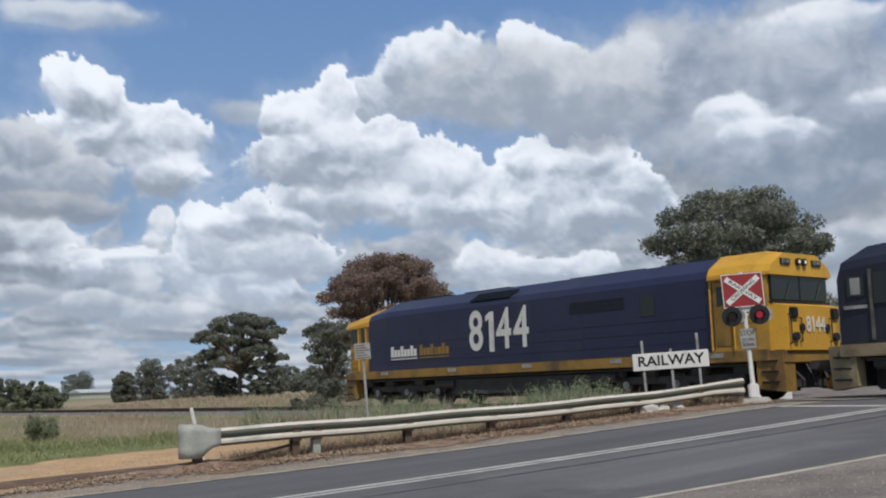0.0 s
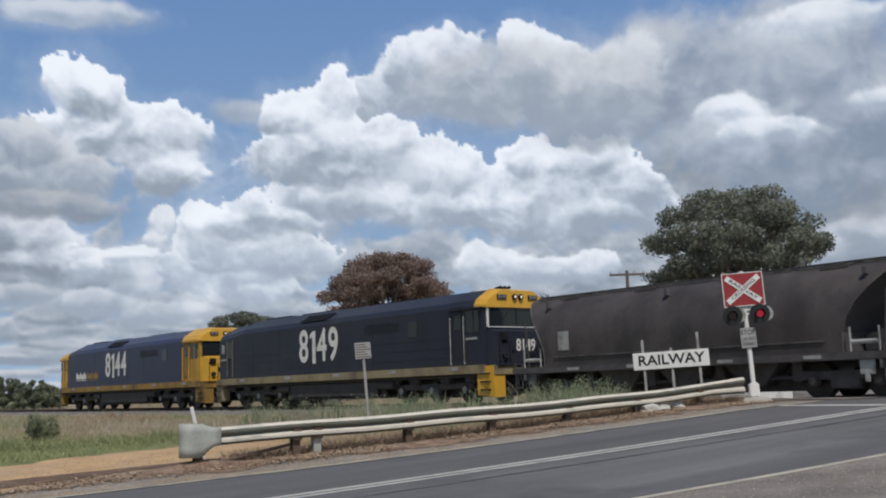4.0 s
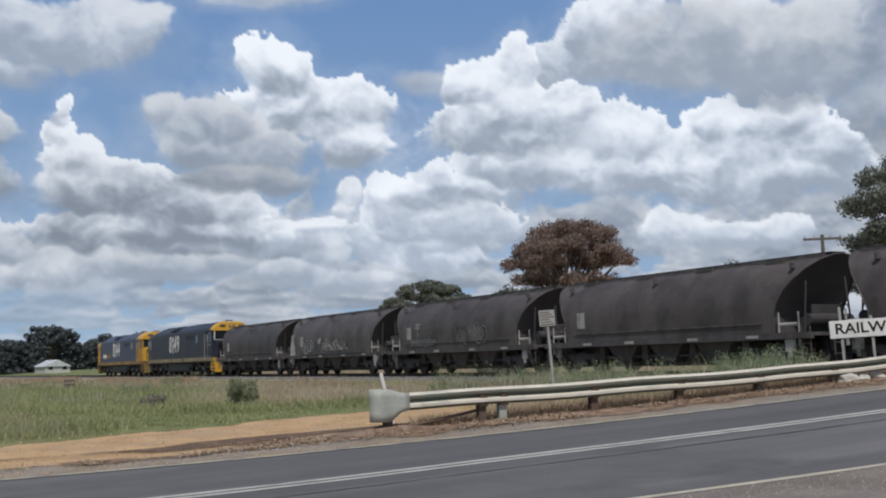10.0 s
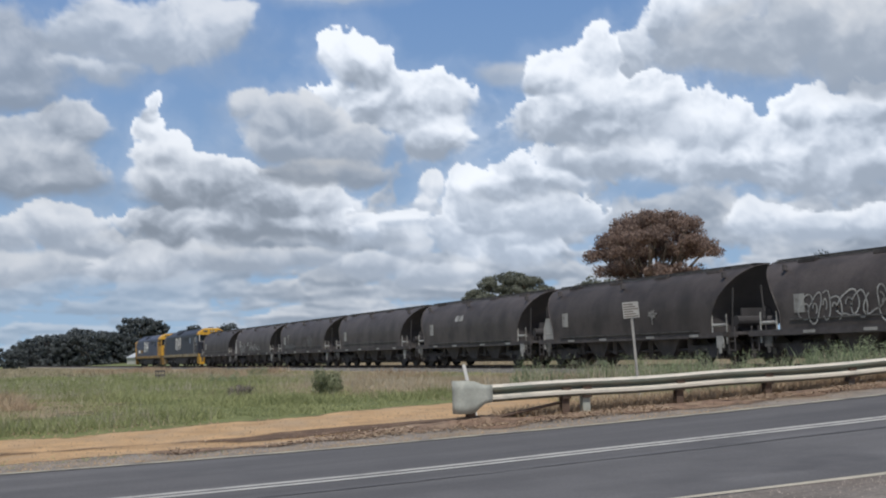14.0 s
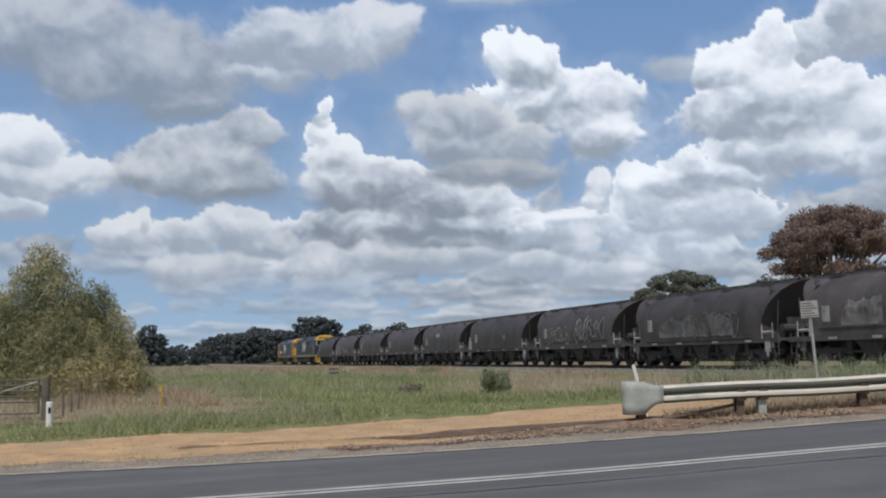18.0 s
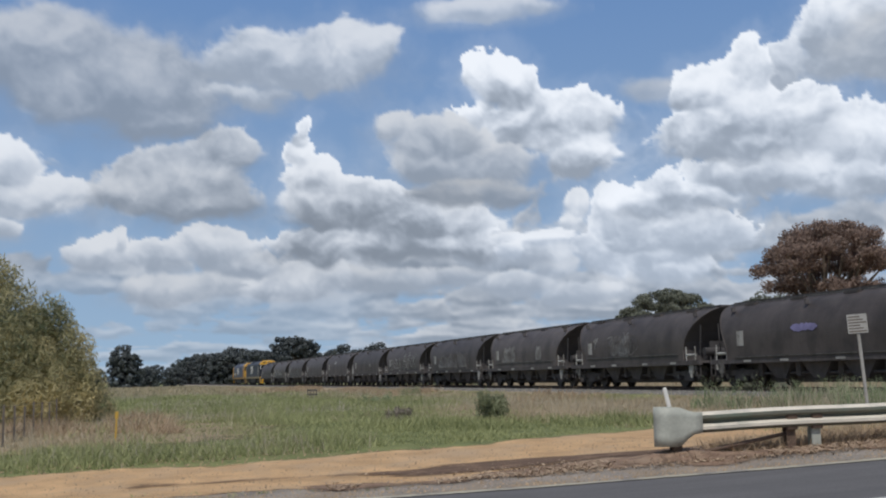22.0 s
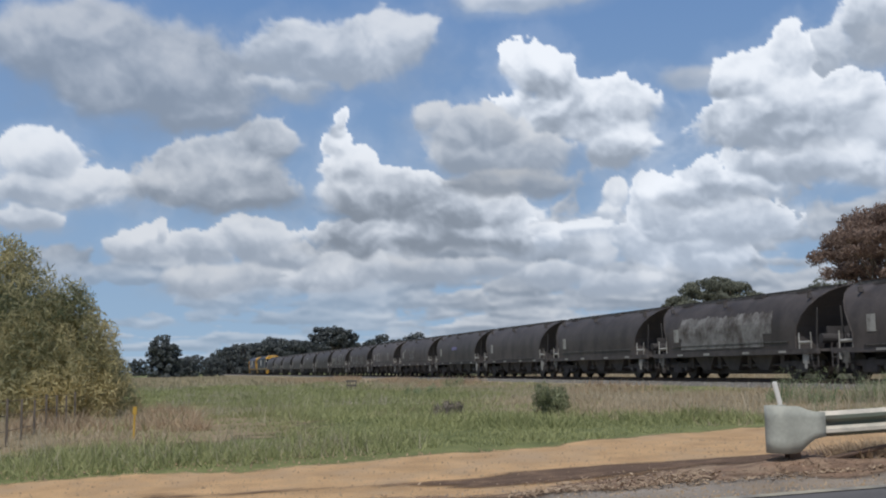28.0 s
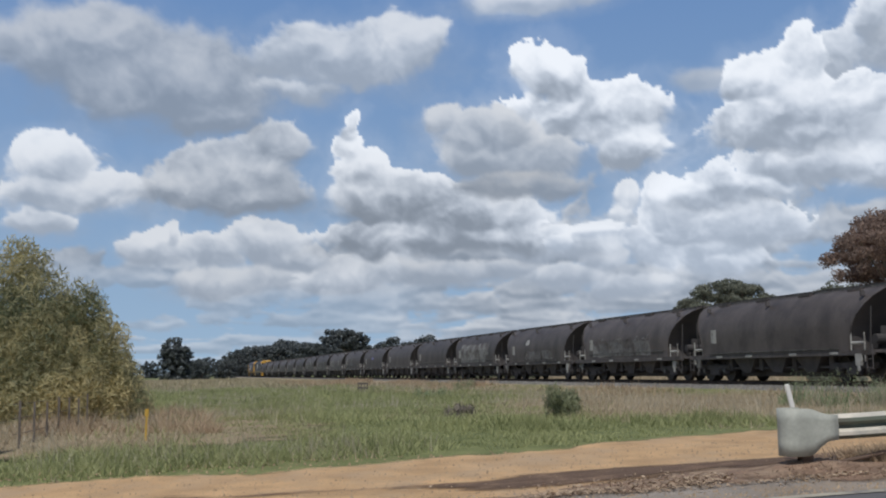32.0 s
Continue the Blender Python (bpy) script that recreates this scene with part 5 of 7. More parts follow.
    # hopper chutes
    for y in (-2.3, 0.0, 2.3):
        bm = fresh()
        loft(bm, [(y - 1.05, [(-1.2, 1.15), (1.2, 1.15), (1.2, 1.17), (-1.2, 1.17)]), (y - 0.3, [(-1.05, 0.36), (1.05, 0.36), (1.2, 1.17), (-1.2, 1.17)]), (y + 0.3, [(-1.05, 0.36), (1.05, 0.36), (1.2, 1.17), (-1.2, 1.17)]), (y + 1.05, [(-1.2, 1.15), (1.2, 1.15), (1.2, 1.17), (-1.2, 1.17)])])
        part("chute", bm, UNDER, t)
    for y in (-4.95, 4.95):
        bogie(t, y, (-0.88, 0.88), 0.46, 1.9, wheels)
    return t


def spray(wagon, y, z, w, h, seed, material=None, flat=False, proud=0.022):
    """Faded graffiti: one ragged patch of spray paint on the near side, not letters."""
    rs = random.Random(seed)
    n, m = max(8, int(w * 8)), 5
    bm = fresh()

    prev = None
    for i in range(n + 1):
        k = i / n
        env = min(1.0, 6 * k, 6 * (1 - k)) ** 0.5
        mid = z + h * 0.48
        hi = mid + h * 0.5 * env * rs.uniform(0.55, 1.0)
        lo = mid - h * 0.5 * env * rs.uniform(0.55, 1.0)
        if flat:
            hi, lo = z + h * rs.uniform(0.78, 1.0) * min(1.0, 0.6 + 4 * env), z + 0.02 * rs.random()
        c = y + w * (0.5 - k) + rs.uniform(-.03, .03)
        col = []
        for q in range(m):
            zz = lo + (hi - lo) * q / (m - 1)
            col.append(bm.verts.new((skin_x(zz, proud), c, zz)))
        if prev:
            for q in range(m - 1):
                bm.faces.new((prev[q], col[q], col[q + 1], prev[q + 1]))
        prev = col
    bmesh.ops.recalc_face_normals(bm, faces=bm.faces[:])
    ob = part("graffiti", bm, material or GRAFFITI, wagon, "faded silver spray paint")
    bmx = bmesh.new()
    bmx.from_mesh(ob.data)
    bmx.normal_update()
    bmx.faces.ensure_lookup_table()
    if bmx.faces[0].normal.x > 0:
        bmesh.ops.reverse_faces(bmx, faces=bmx.faces[:])
    bmx.to_mesh(ob.data)
    bmx.free()


def skin_x(z, proud):
    """How far out the wagon's near side stands at a height."""
    return -(SIDE + proud) if z < 1.98 else -(SIDE + proud + 0.004) * math.sqrt(1 - ((z - 1.98) / 1.42) ** 2)


def ribbon(wagon, loops, width, material):
    """Sprayed lines on the near side: each a run of (y, z), closed or open, no letters."""
    for pts in loops:
        bm = fresh()
        prev = None
        for (a, b), (p, q) in zip(pts, pts[1:]):
            d = math.hypot(p - a, q - b) or 1.0
            n = (-(q - b) / d * width / 2, (p - a) / d * width / 2)
            for u, v in ((a, b), (p, q)):
                pair = (bm.verts.new((skin_x(v, 0.030), u + n[0], v + n[1])), bm.verts.new((skin_x(v, 0.030), u - n[0], v - n[1])))
                if prev:
                    bm.faces.new((prev[0], prev[1], pair[1], pair[0]))
                prev = pair
        bmesh.ops.recalc_face_normals(bm, faces=bm.faces[:])
        part("graffiti_outline", bm, material, wagon, "pale sprayed outline")


def bubbles(wagon, y, z, w, h, seed, material):
    """A row of round swelling outlines leaning on one another."""
    rs = random.Random(seed)
    loops, c = [], y + w / 2
    while c > y - w / 2 + 0.2:
        rw, rh = rs.uniform(0.20, 0.36) * (0.6 + 0.5 * h), h * rs.uniform(0.34, 0.52)
        mid, turn, kink = z + h * 0.5 + rs.uniform(-0.08, 0.08) * h, rs.uniform(-0.35, 0.35), rs.uniform(0, 6)
        ring = []
        for k in range(23):
            a = 2 * math.pi * k / 22 + kink
            r = 1 + 0.16 * math.sin(2 * a + kink) + 0.12 * math.sin(3 * a + 2 * kink)
            u, v = rw * r * math.cos(a), rh * r * math.sin(a)
            ring.append((c - rw + u + turn * v, max(1.22, min(3.0, mid + v))))
        loops.append(ring if rs.random() < 0.55 else ring[:rs.randint(13, 19)])
        if rs.random() < 0.6:
            k = rs.uniform(-0.3, 0.3)
            loops.append([(c - rw + rw * 0.35 * math.cos(q * 0.7) , mid + rh * 0.4 * math.sin(q * 0.7 + k)) for q in range(7)])
        c -= rw * rs.uniform(1.35, 1.9)
    ribbon(wagon, loops, 0.05, material)


def star_tag(wagon, y, z, r, seed):
    """A quick spiky scrawl."""
    rs = random.Random(seed)
    pts = []
    for k in range(15):
        a = k * 2.3 + rs.uniform(-0.3, 0.3)
        d = r * rs.uniform(0.35, 1.0)
        pts.append((y + d * math.cos(a), z + 0.75 * d * math.sin(a)))
    ribbon(wagon, [pts, [(y + 0.1, z), (y + 0.02, z - 1.3 * r)]], 0.04, SILVER)


def scrawl(wagon, y, z, w, h, seed, material):
    """Jagged sprayed strokes, upright and crossed, in a close row."""
    rs = random.Random(seed)
    loops, c = [], y + w / 2
    while c > y - w / 2:
        ww, tall = rs.uniform(0.28, 0.62), h * rs.uniform(0.4, 1.0)
        lean, foot = rs.uniform(-0.12, 0.12), z + rs.uniform(0, 0.1) * h
        pts = [(c - ww * k + lean * f + rs.uniform(-0.07, 0.07), foot + tall * f * rs.uniform(0.8, 1.0)) for k, f in ((0.0, 0.05), (0.06, 0.95), (0.38, 1.0 - 0.3 * rs.random()), (0.42, 0.45), (0.85, 0.5), (0.95, rs.choice((0.0, 0.95))))]
        loops.append(pts)
        if rs.random() < 0.5:
            loops.append([(p - 0.05, q - 0.06 * h) for p, q in pts[1:5]])
        c -= ww * rs.uniform(0.95, 1.25)
    ribbon(wagon, loops, 0.055, material)


# where the joint between the two locomotives stands along the track
def run(t):
    held = 7.75 * float(smooth01(20.6, 24.0, t))     # it eases off for a few seconds, then picks up again
    return 15.4 + 7.958 * t + 0.031 * t * t - held


TRAIN, WHEELS = [], []
lead = locomotive("8144", BLUE, True, WHEELS)
TRAIN.append((lead, 10.6))
second = locomotive("8149", NAVY, False, WHEELS)
TRAIN.append((second, -10.6))
wheels_a, wheels_b = [], []
first = hopper_wagon(wheels_a, True)
other = hopper_wagon(wheels_b, False)
KINDS = "abaabbabaabbaabababa"
for k, c in enumerate(KINDS):
    src = first if c == "a" else other
    w = src if k == KINDS.index(c) else copy_thing(src, pose(0, 0, 0))
    TRAIN.append((w, -21.3 - 13.88 * (k + 0.5)))
WAGONS = [t for t, _ in TRAIN[2:]]
for w in WAGONS:
    for b in w.children:
        if b.name.startswith("bogie"):
            WHEELS += [(q, q.location.y, q.location.z) for q in b.children if q.name.startswith("wheelset")]
# sprayed work, wagon by wagon: kind, middle along the side, foot, width, height
SPRAYED = {
    1: [("patch", 3.2, 1.22, 1.8, 0.75), ("patch", -0.6, 1.22, 3.4, 0.62), ("lines", 3.2, 1.22, 1.9, 0.8), ("star", 1.5, 1.9, 0, 0.32), ("scrawl", -0.6, 1.22, 3.4, 0.85)], 2: [("filled", -1.5, 1.3, 2.4, 0.85), ("star", 3.3, 2.25, 0, 0.42), ("patch", 3.0, 1.25, 3.0, 0.45)],
    4: [("sign", 0.9, 2.25, 0.95, 0.36)], 5: [("star", -2.0, 1.9, 0, 0.3)], 6: [("lines", 2.6, 1.3, 3.4, 0.95), ("lines", -2.2, 1.35, 3.8, 1.15)],
    7: [("panel", 0.0, 1.3, 6.6, 0.7), ("filled", 0.0, 1.3, 6.6, 1.0)], 8: [("panel", 2.3, 1.45, 2.2, 1.0), ("panel", -2.6, 1.5, 0.9, 0.9)], 9: [("filled", 0.9, 1.4, 2.6, 1.15), ("star", 3.6, 2.3, 0, 0.3)],
    13: [("panel", 0.2, 1.75, 7.6, 0.95), ("panel", 0.4, 1.25, 6.8, 0.7)], 14: [("sign", 1.4, 2.2, 0.7, 0.36), ("filled", -0.8, 1.25, 5.0, 0.6)],
    15: [("panel", 0.4, 1.25, 7.4, 0.75), ("filled", 0.2, 1.25, 6.6, 0.9)], 17: [("filled", 1, 1.3, 4.4, 0.9)], 18: [("lines", 0, 1.3, 5, 0.9)]}
for k, spec in SPRAYED.items():
    for j, (kind, y, z, ww, h) in enumerate(spec):
        if kind in ("filled", "panel", "sign", "patch"):
            spray(WAGONS[k], y, z, ww, h, 31 * k + j, SILVER if kind == "sign" else GRAFFITI if kind == "panel" else GRAFFITI_FAINT, kind not in ("filled", "patch"), 0.016 + 0.005 * j)
        if kind in ("filled", "lines"):
            bubbles(WAGONS[k], y, z, ww, h, 7 * k + j, SILVER if kind == "lines" else GRAFFITI)
        if kind == "scrawl":
            scrawl(WAGONS[k], y, z, ww, h, 5 * k + j, SILVER)
        if kind == "star":
            star_tag(WAGONS[k], y, z, h, 11 * k + j)
spray(WAGONS[10], 0.2, 2.0, 1.6, 0.34, 77, GRAFFITI_BLUE)
# pale gusset plates over the leading platform of two wagons
for k, m, up in ((1, SILVER, 2.35), (5, PALE, 2.05)):
    bm = fresh()
    a = [bm.verts.new((x, y, z)) for x in (-1.43, -1.405) for y, z in ((5.3, 1.14), (6.25, 1.14), (5.95, up), (5.55, up))]
    for f in ((0, 1, 2, 3), (7, 6, 5, 4), (0, 4, 5, 1), (1, 5, 6, 2), (2, 6, 7, 3), (3, 7, 4, 0)):
        bm.faces.new([a[i] for i in f])
    bmesh.ops.recalc_face_normals(bm, faces=bm.faces[:])
    part("gusset_plate", bm, m, WAGONS[k], "pale sprayed gusset plate")
for w in WAGONS:
    tagged(w, "sooty brown grain hopper wagon with " + ("faded graffiti" if any(c.name.startswith("graffiti") for c in w.children) else "plain side and pale plate"))


# ---------- roadside things ----------
def at_road(u, o, z=None, turn=0.0):
    """A pose beside the road, local x along it and y away from the camera's side."""
    p = RD * u + RN * o
    zz = float(ground_z(p.x, p.y)) if z is None else z
    return pose(p.x, p.y, zz, 0, 0, math.degrees(math.atan2(RD.y, RD.x)) + turn)


def guard_rail():
    t = thing("guard_rail", "galvanised W-beam guard rail on rusty posts with rounded end", "guard rail", at=at_road(0, RAIL_LINE, 0.0))

    def top(u):
        return float(np.interp(u, [6.2, 7.2, 11, 15, 17.5, 19.2, 20.6], [1.05, 1.06, 1.16, 1.29, 1.42, 1.53, 1.66]))
    prof = [(0.0, 0.0), (-0.03, -0.006), (-0.082, -0.05), (-0.082, -0.095), (-0.03, -0.13), (0.0, -0.14), (0.0, -0.172), (-0.03, -0.182), (-0.082, -0.217), (-0.082, -0.262), (-0.03, -0.306), (0.0, -0.312)]
    for k, (a, b) in enumerate(((6.8, 11.0), (11.0, 15.0), (15.0, 19.0), (19.0, 20.61))):
        bm = fresh()
        rings = []
        uu = np.linspace(a, b + 0.03, 9)
        for u in uu:
            bend = 0.12 * max(0.0, (u - 19.3) / 1.3) ** 2
            crush = 1.0 + 0.24 * max(0.0, (u - 19.4))
            rings.append([bm.verts.new((u, d * (1 - 0.35 * min(1.0, max(0.0, u - 18.6))) + bend, top(u) + z * crush + 0.01 * math.sin(u * 1.7))) for d, z in prof])
        for r, q in zip(rings, rings[1:]):
            for i in range(len(r) - 1):
                f = bm.faces.new((r[i], q[i], q[i + 1], r[i + 1]))
                # hollow and downward faces take the darker steel that paints their shade
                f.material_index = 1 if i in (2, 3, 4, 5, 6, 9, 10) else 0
        bmesh.ops.recalc_face_normals(bm, faces=bm.faces[:])
        bmesh.ops.solidify(bm, geom=bm.faces[:], thickness=0.004)
        me = bpy.data.meshes.new("beam")
        bm.to_mesh(me)
        bm.free()
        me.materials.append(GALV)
        me.materials.append(BEAM_SHADE)
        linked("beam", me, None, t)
    # rounded end: a sheet bent back on itself, widening from the beam
    bm = fresh()
    rings = []
    path = [(7.12, -0.086, 0.90, 0.15), (6.98, -0.088, 0.895, 0.165), (6.88, -0.088, 0.875, 0.21), (6.79, -0.087, 0.852, 0.27), (6.72, -0.086, 0.845, 0.288)]
    for k in range(12):
        a = -math.pi / 2 - math.pi * k / 11
        path.append((6.62 + 0.19 * math.cos(a), 0.105 + 0.19 * math.sin(a), 0.845, 0.29))
    path.append((6.8, 0.30, 0.845, 0.29))
    for x, y, mid, half in path:
        rings.append([bm.verts.new((x, y, mid - half + half * 0.5 * j)) for j in range(5)])
    for r, q in zip(rings, rings[1:]):
        for i in range(4):
            bm.faces.new((r[i], r[i + 1], q[i + 1], q[i]))
    bmesh.ops.recalc_face_normals(bm, faces=bm.faces[:])
    bmesh.ops.solidify(bm, geom=bm.faces[:], thickness=0.005)
    part("end_terminal", bm, DULL, t, "rounded galvanised end terminal", "", True)
    for k, u in enumerate((6.75, 8.6, 9.02, 11.0, 13.0, 15.0, 17.0, 19.0)):
        bm = fresh()
        g = float(road_z(u)) - 0.1
        zt = top(u) - 0.02
        box(bm, u - 0.075, u + 0.075, 0.02, 0.03, g, zt)
        box(bm, u - 0.006, u + 0.006, 0.03, 0.14, g, zt)
        box(bm, u - 0.075, u + 0.075, 0.14, 0.15, g, zt)
        post = part("post", bm, GATE_STEEL if k > 4 else DULL if k == 2 else RUST, t)
        bm = fresh()
        box(bm, u - 0.09, u + 0.09, -0.045, 0.018, zt - 0.32, zt - 0.03, 0.01)
        part("block", bm, RUST, post)
        bm = fresh()
        rod(bm, (u, -0.005, zt - 0.135), (u, -0.05, zt - 0.135), 0.026, n=8)
        part("bolt", bm, RUST, post)
    bm = fresh()
    rod(bm, (7.0, 0.1, 0.42), (8.7, 0.1, 0.72), 0.03, n=8)
    part("stay_cable", bm, RUST, t)


guard_rail()


def guide_post():
    t = thing("guide_post", "leaning white plastic guide post with black band", "guide post", at=at_road(7.12, 19.0) @ pose(0, 0, 0.08, 0, -13, 0))
    bm = fresh()
    box(bm, -0.032, 0.032, -0.018, 0.018, 0, 0.98, 0.01)
    part("stem", bm, WHITE, t)
    bm = fresh()
    box(bm, -0.035, 0.035, -0.021, 0.021, 0.60, 0.66)
    part("band", bm, BLACK, t)


guide_post()


def crossing_signal():
    """Post with the crossbuck board above two flashing lamps; the board faces the road's traffic."""
    t = thing("crossing_signal", "white post with red crossing board, red lamps and stop notice", "railway signal", at=pose(22.62, 15.98, 1.06, 0, -2.7, -90 + 44))
    bm = fresh()
    box(bm, -0.34, 0.34, -0.34, 0.34, -0.1, 0.10, 0.04)
    part("footing", bm, CONCRETE, t)
    bm = fresh()
    box(bm, -0.12, 0.12, -0.12, 0.12, 0.1, 0.45, 0.03)
    part("base_box", bm, WHITE, t)
    bm = fresh()
    rod(bm, (0, 0, 0.05), (0, 0, 3.2), 0.058, n=14)
    part("post", bm, WHITE, t)
    bm = fresh()
    box(bm, -0.49, 0.49, -0.10, -0.07, 2.335, 3.155, 0.02)
    board = part("board", bm, SIGNRED, t, "red board with white crossbuck")
    bm = fresh()
    for x0, x1, z0, z1 in ((-0.495, 0.495, 3.141, 3.161), (-0.495, 0.495, 2.329, 2.349), (-0.495, -0.475, 2.349, 3.141), (0.475, 0.495, 2.349, 3.141)):
        box(bm, x0, x1, -0.106, -0.098, z0, z1)
    part("border", bm, WHITE, board)
    ang = math.degrees(math.atan2(0.62, 0.80))
    for s, word in ((1, "CROSSING"), (-1, "RAILWAY")):
        bm = fresh()
        box(bm, -0.50, 0.50, -0.004 - 0.004 * (s > 0), 0.004, -0.07, 0.07)
        arm = part("arm", bm, WHITE, board)
        arm.matrix_basis = pose(0, -0.112, 2.745, 0, -ang * s, 0)
        letters("lettering", word, 0.115, BLACK, arm, pose(0, -0.0058 - 0.004 * (s > 0), 0), 1.62 if word == "RAILWAY" else 1.34, 0.001, "", 0.014)
    bm = fresh()
    rod(bm, (-0.34, 0, 2.135), (0.34, 0, 2.135), 0.035, n=8)
    box(bm, -0.26, 0.26, -0.06, 0.06, 2.195, 2.315, 0.02)
    part("cross_arm", bm, WHITE, t)
    for x, lens in ((-0.33, LENS), (0.33, LIT_RED)):
        bm = fresh()
        rod(bm, (x, -0.14, 2.115), (x, -0.08, 2.115), 0.245, n=24)
        disc = part("backplate", bm, BLACK, t)
        bm = fresh()
        rod(bm, (x, -0.145, 2.115), (x, -0.16, 2.115), 0.085, n=20)
        part("lens", bm, lens, disc)
        bm = fresh()
        for k in range(-1, 8):
            a = math.pi * k / 6.0
            b = math.pi * (k + 1) / 6.0
            p, q = (0.125 * math.cos(a), 0.125 * math.sin(a)), (0.125 * math.cos(b), 0.125 * math.sin(b))
            vs = [bm.verts.new(v) for v in ((x + p[0], -0.14, 2.115 + p[1]), (x + q[0], -0.14, 2.115 + q[1]), (x + q[0], -0.27, 2.115 + q[1] * 0.95), (x + p[0], -0.27, 2.115 + p[1] * 0.95))]
            bm.faces.new(vs)
        bmesh.ops.remove_doubles(bm, verts=bm.verts[:], dist=0.0005)
        bmesh.ops.recalc_face_normals(bm, faces=bm.faces[:])
        bmesh.ops.solidify(bm, geom=bm.faces[:], thickness=0.006)
        part("hood", bm, BLACK, disc)
        bm = fresh()
        rod(bm, (x + 0.14, -0.08, 2.115), (x + 0.14, 0.28, 2.115), 0.19, n=18)
        part("lamp_case", bm, PALE, disc)
    bm = fresh()
    box(bm, -0.19, 0.19, -0.085, -0.065, 1.300, 1.800, 0.01)
    notice = part("notice", bm, PALE, t)
    for word, z, s in (("STOP", 1.680, 0.17), ("ON RED", 1.525, 0.10), ("SIGNAL", 1.400, 0.10)):
        letters("lettering", word, s, BLACK, notice, pose(0, -0.088, z), 0.85, 0.002)


crossing_signal()


def railway_sign():
    t = thing("railway_sign", "long white railway name sign with black letters on three posts", "sign", at=pose(21.15, 17.25, 0.95, 0, -2.2, -50))
    bm = fresh()
    box(bm, -0.92, 0.92, -0.03, 0.0, 0.98, 1.40, 0.012)
    part("board", bm, WHITE, t)
    letters("lettering", "RAILWAY", 0.345, BLACK, t, pose(0, -0.034, 1.195), 1.08, 0.003, "", 0.018)
    for x, h in ((-0.66, 1.72), (0.02, 1.48), (0.68, 1.82)):
        bm = fresh()
        box(bm, x - 0.03, x + 0.03, 0.0, 0.05, -0.15, h)
        part("post", bm, PALE, t)


railway_sign()


def notice_sign():
    t = thing("notice_sign", "small weathered white notice on a leaning steel post", "sign", at=pose(13.42, 19.25, 0.78, 0, -3.4, -36))
    bm = fresh()
    rod(bm, (0, 0, -0.1), (0, 0, 1.6), 0.03, n=8)
    part("post", bm, PALE, t)
    bm = fresh()
    box(bm, -0.17, 0.17, -0.045, -0.03, 1.52, 1.87, 0.008)
    pl = part("plate", bm, PALE, t)
    bm = fresh()
    for k in range(6):
        box(bm, -0.15, 0.15 - 0.05 * (k % 3), -0.049, -0.044, 1.55 + k * 0.052, 1.572 + k * 0.052)
    part("bars", bm, TIMBER, pl)


notice_sign()


def rubble():
    rs = random.Random(5)
    for u, o, s in ((17.35, 18.3, 0.30), (17.8, 18.25, 0.22), (18.35, 18.35, 0.22), (11.9, 18.5, 0.10), (7.9, 18.4, 0.09), (15.3, 18.5, 0.09)):
        bm = fresh()
        bmesh.ops.create_icosphere(bm, subdivisions=2, radius=s)
        for v in bm.verts:
            v.co *= rs.uniform(0.78, 1.1)
            v.co.z *= 0.55
        ob = part("stone", bm, CONCRETE, None)
        tagged(ob, "broken pale concrete lump lying in dry grass", "stone", "stones by the rail")
        p = RD * u + RN * o
        ob.matrix_basis = pose(p.x, p.y, float(ground_z(p.x, p.y)) + s * 0.25, 0, 0, rs.uniform(0, 180))


rubble()


def marker_post(x, y):
    z = float(ground_z(x, y))
    t = thing("marker_post", "white cylindrical marker post with small dark label", "marker post", at=pose(x, y, z))
    bm = fresh()
    rod(bm, (0, 0, -0.05), (0, 0, 0.48), 0.068, n=16)
    part("tube", bm, WHITE, t)
    bm = fresh()
    rod(bm, (0, 0, 0.48), (0, 0, 0.51), 0.073, 0.055, n=16)
    part("cap", bm, WHITE, t)
    bm = fresh()
    box(bm, -0.02, 0.03, -0.075, -0.066, 0.28, 0.40)
    part("label", bm, BLACK, t)


marker_post(-1.68, 23.9)


def yellow_marker(x, y):
    z = float(ground_z(x, y))
    t = thing("cable_marker", "thin yellow cable marker post with flat head", "marker post", at=pose(x, y, z, 0, 2, 15))
    bm = fresh()
    box(bm, -0.016, 0.016, -0.010, 0.010, -0.05, 0.5)
    part("stem", bm, MARKER, t)
    bm = fresh()
    box(bm, -0.036, 0.036, -0.012, 0.012, 0.46, 0.60, 0.008)
    part("head", bm, MARKER, t)


yellow_marker(0.58, 26.1)


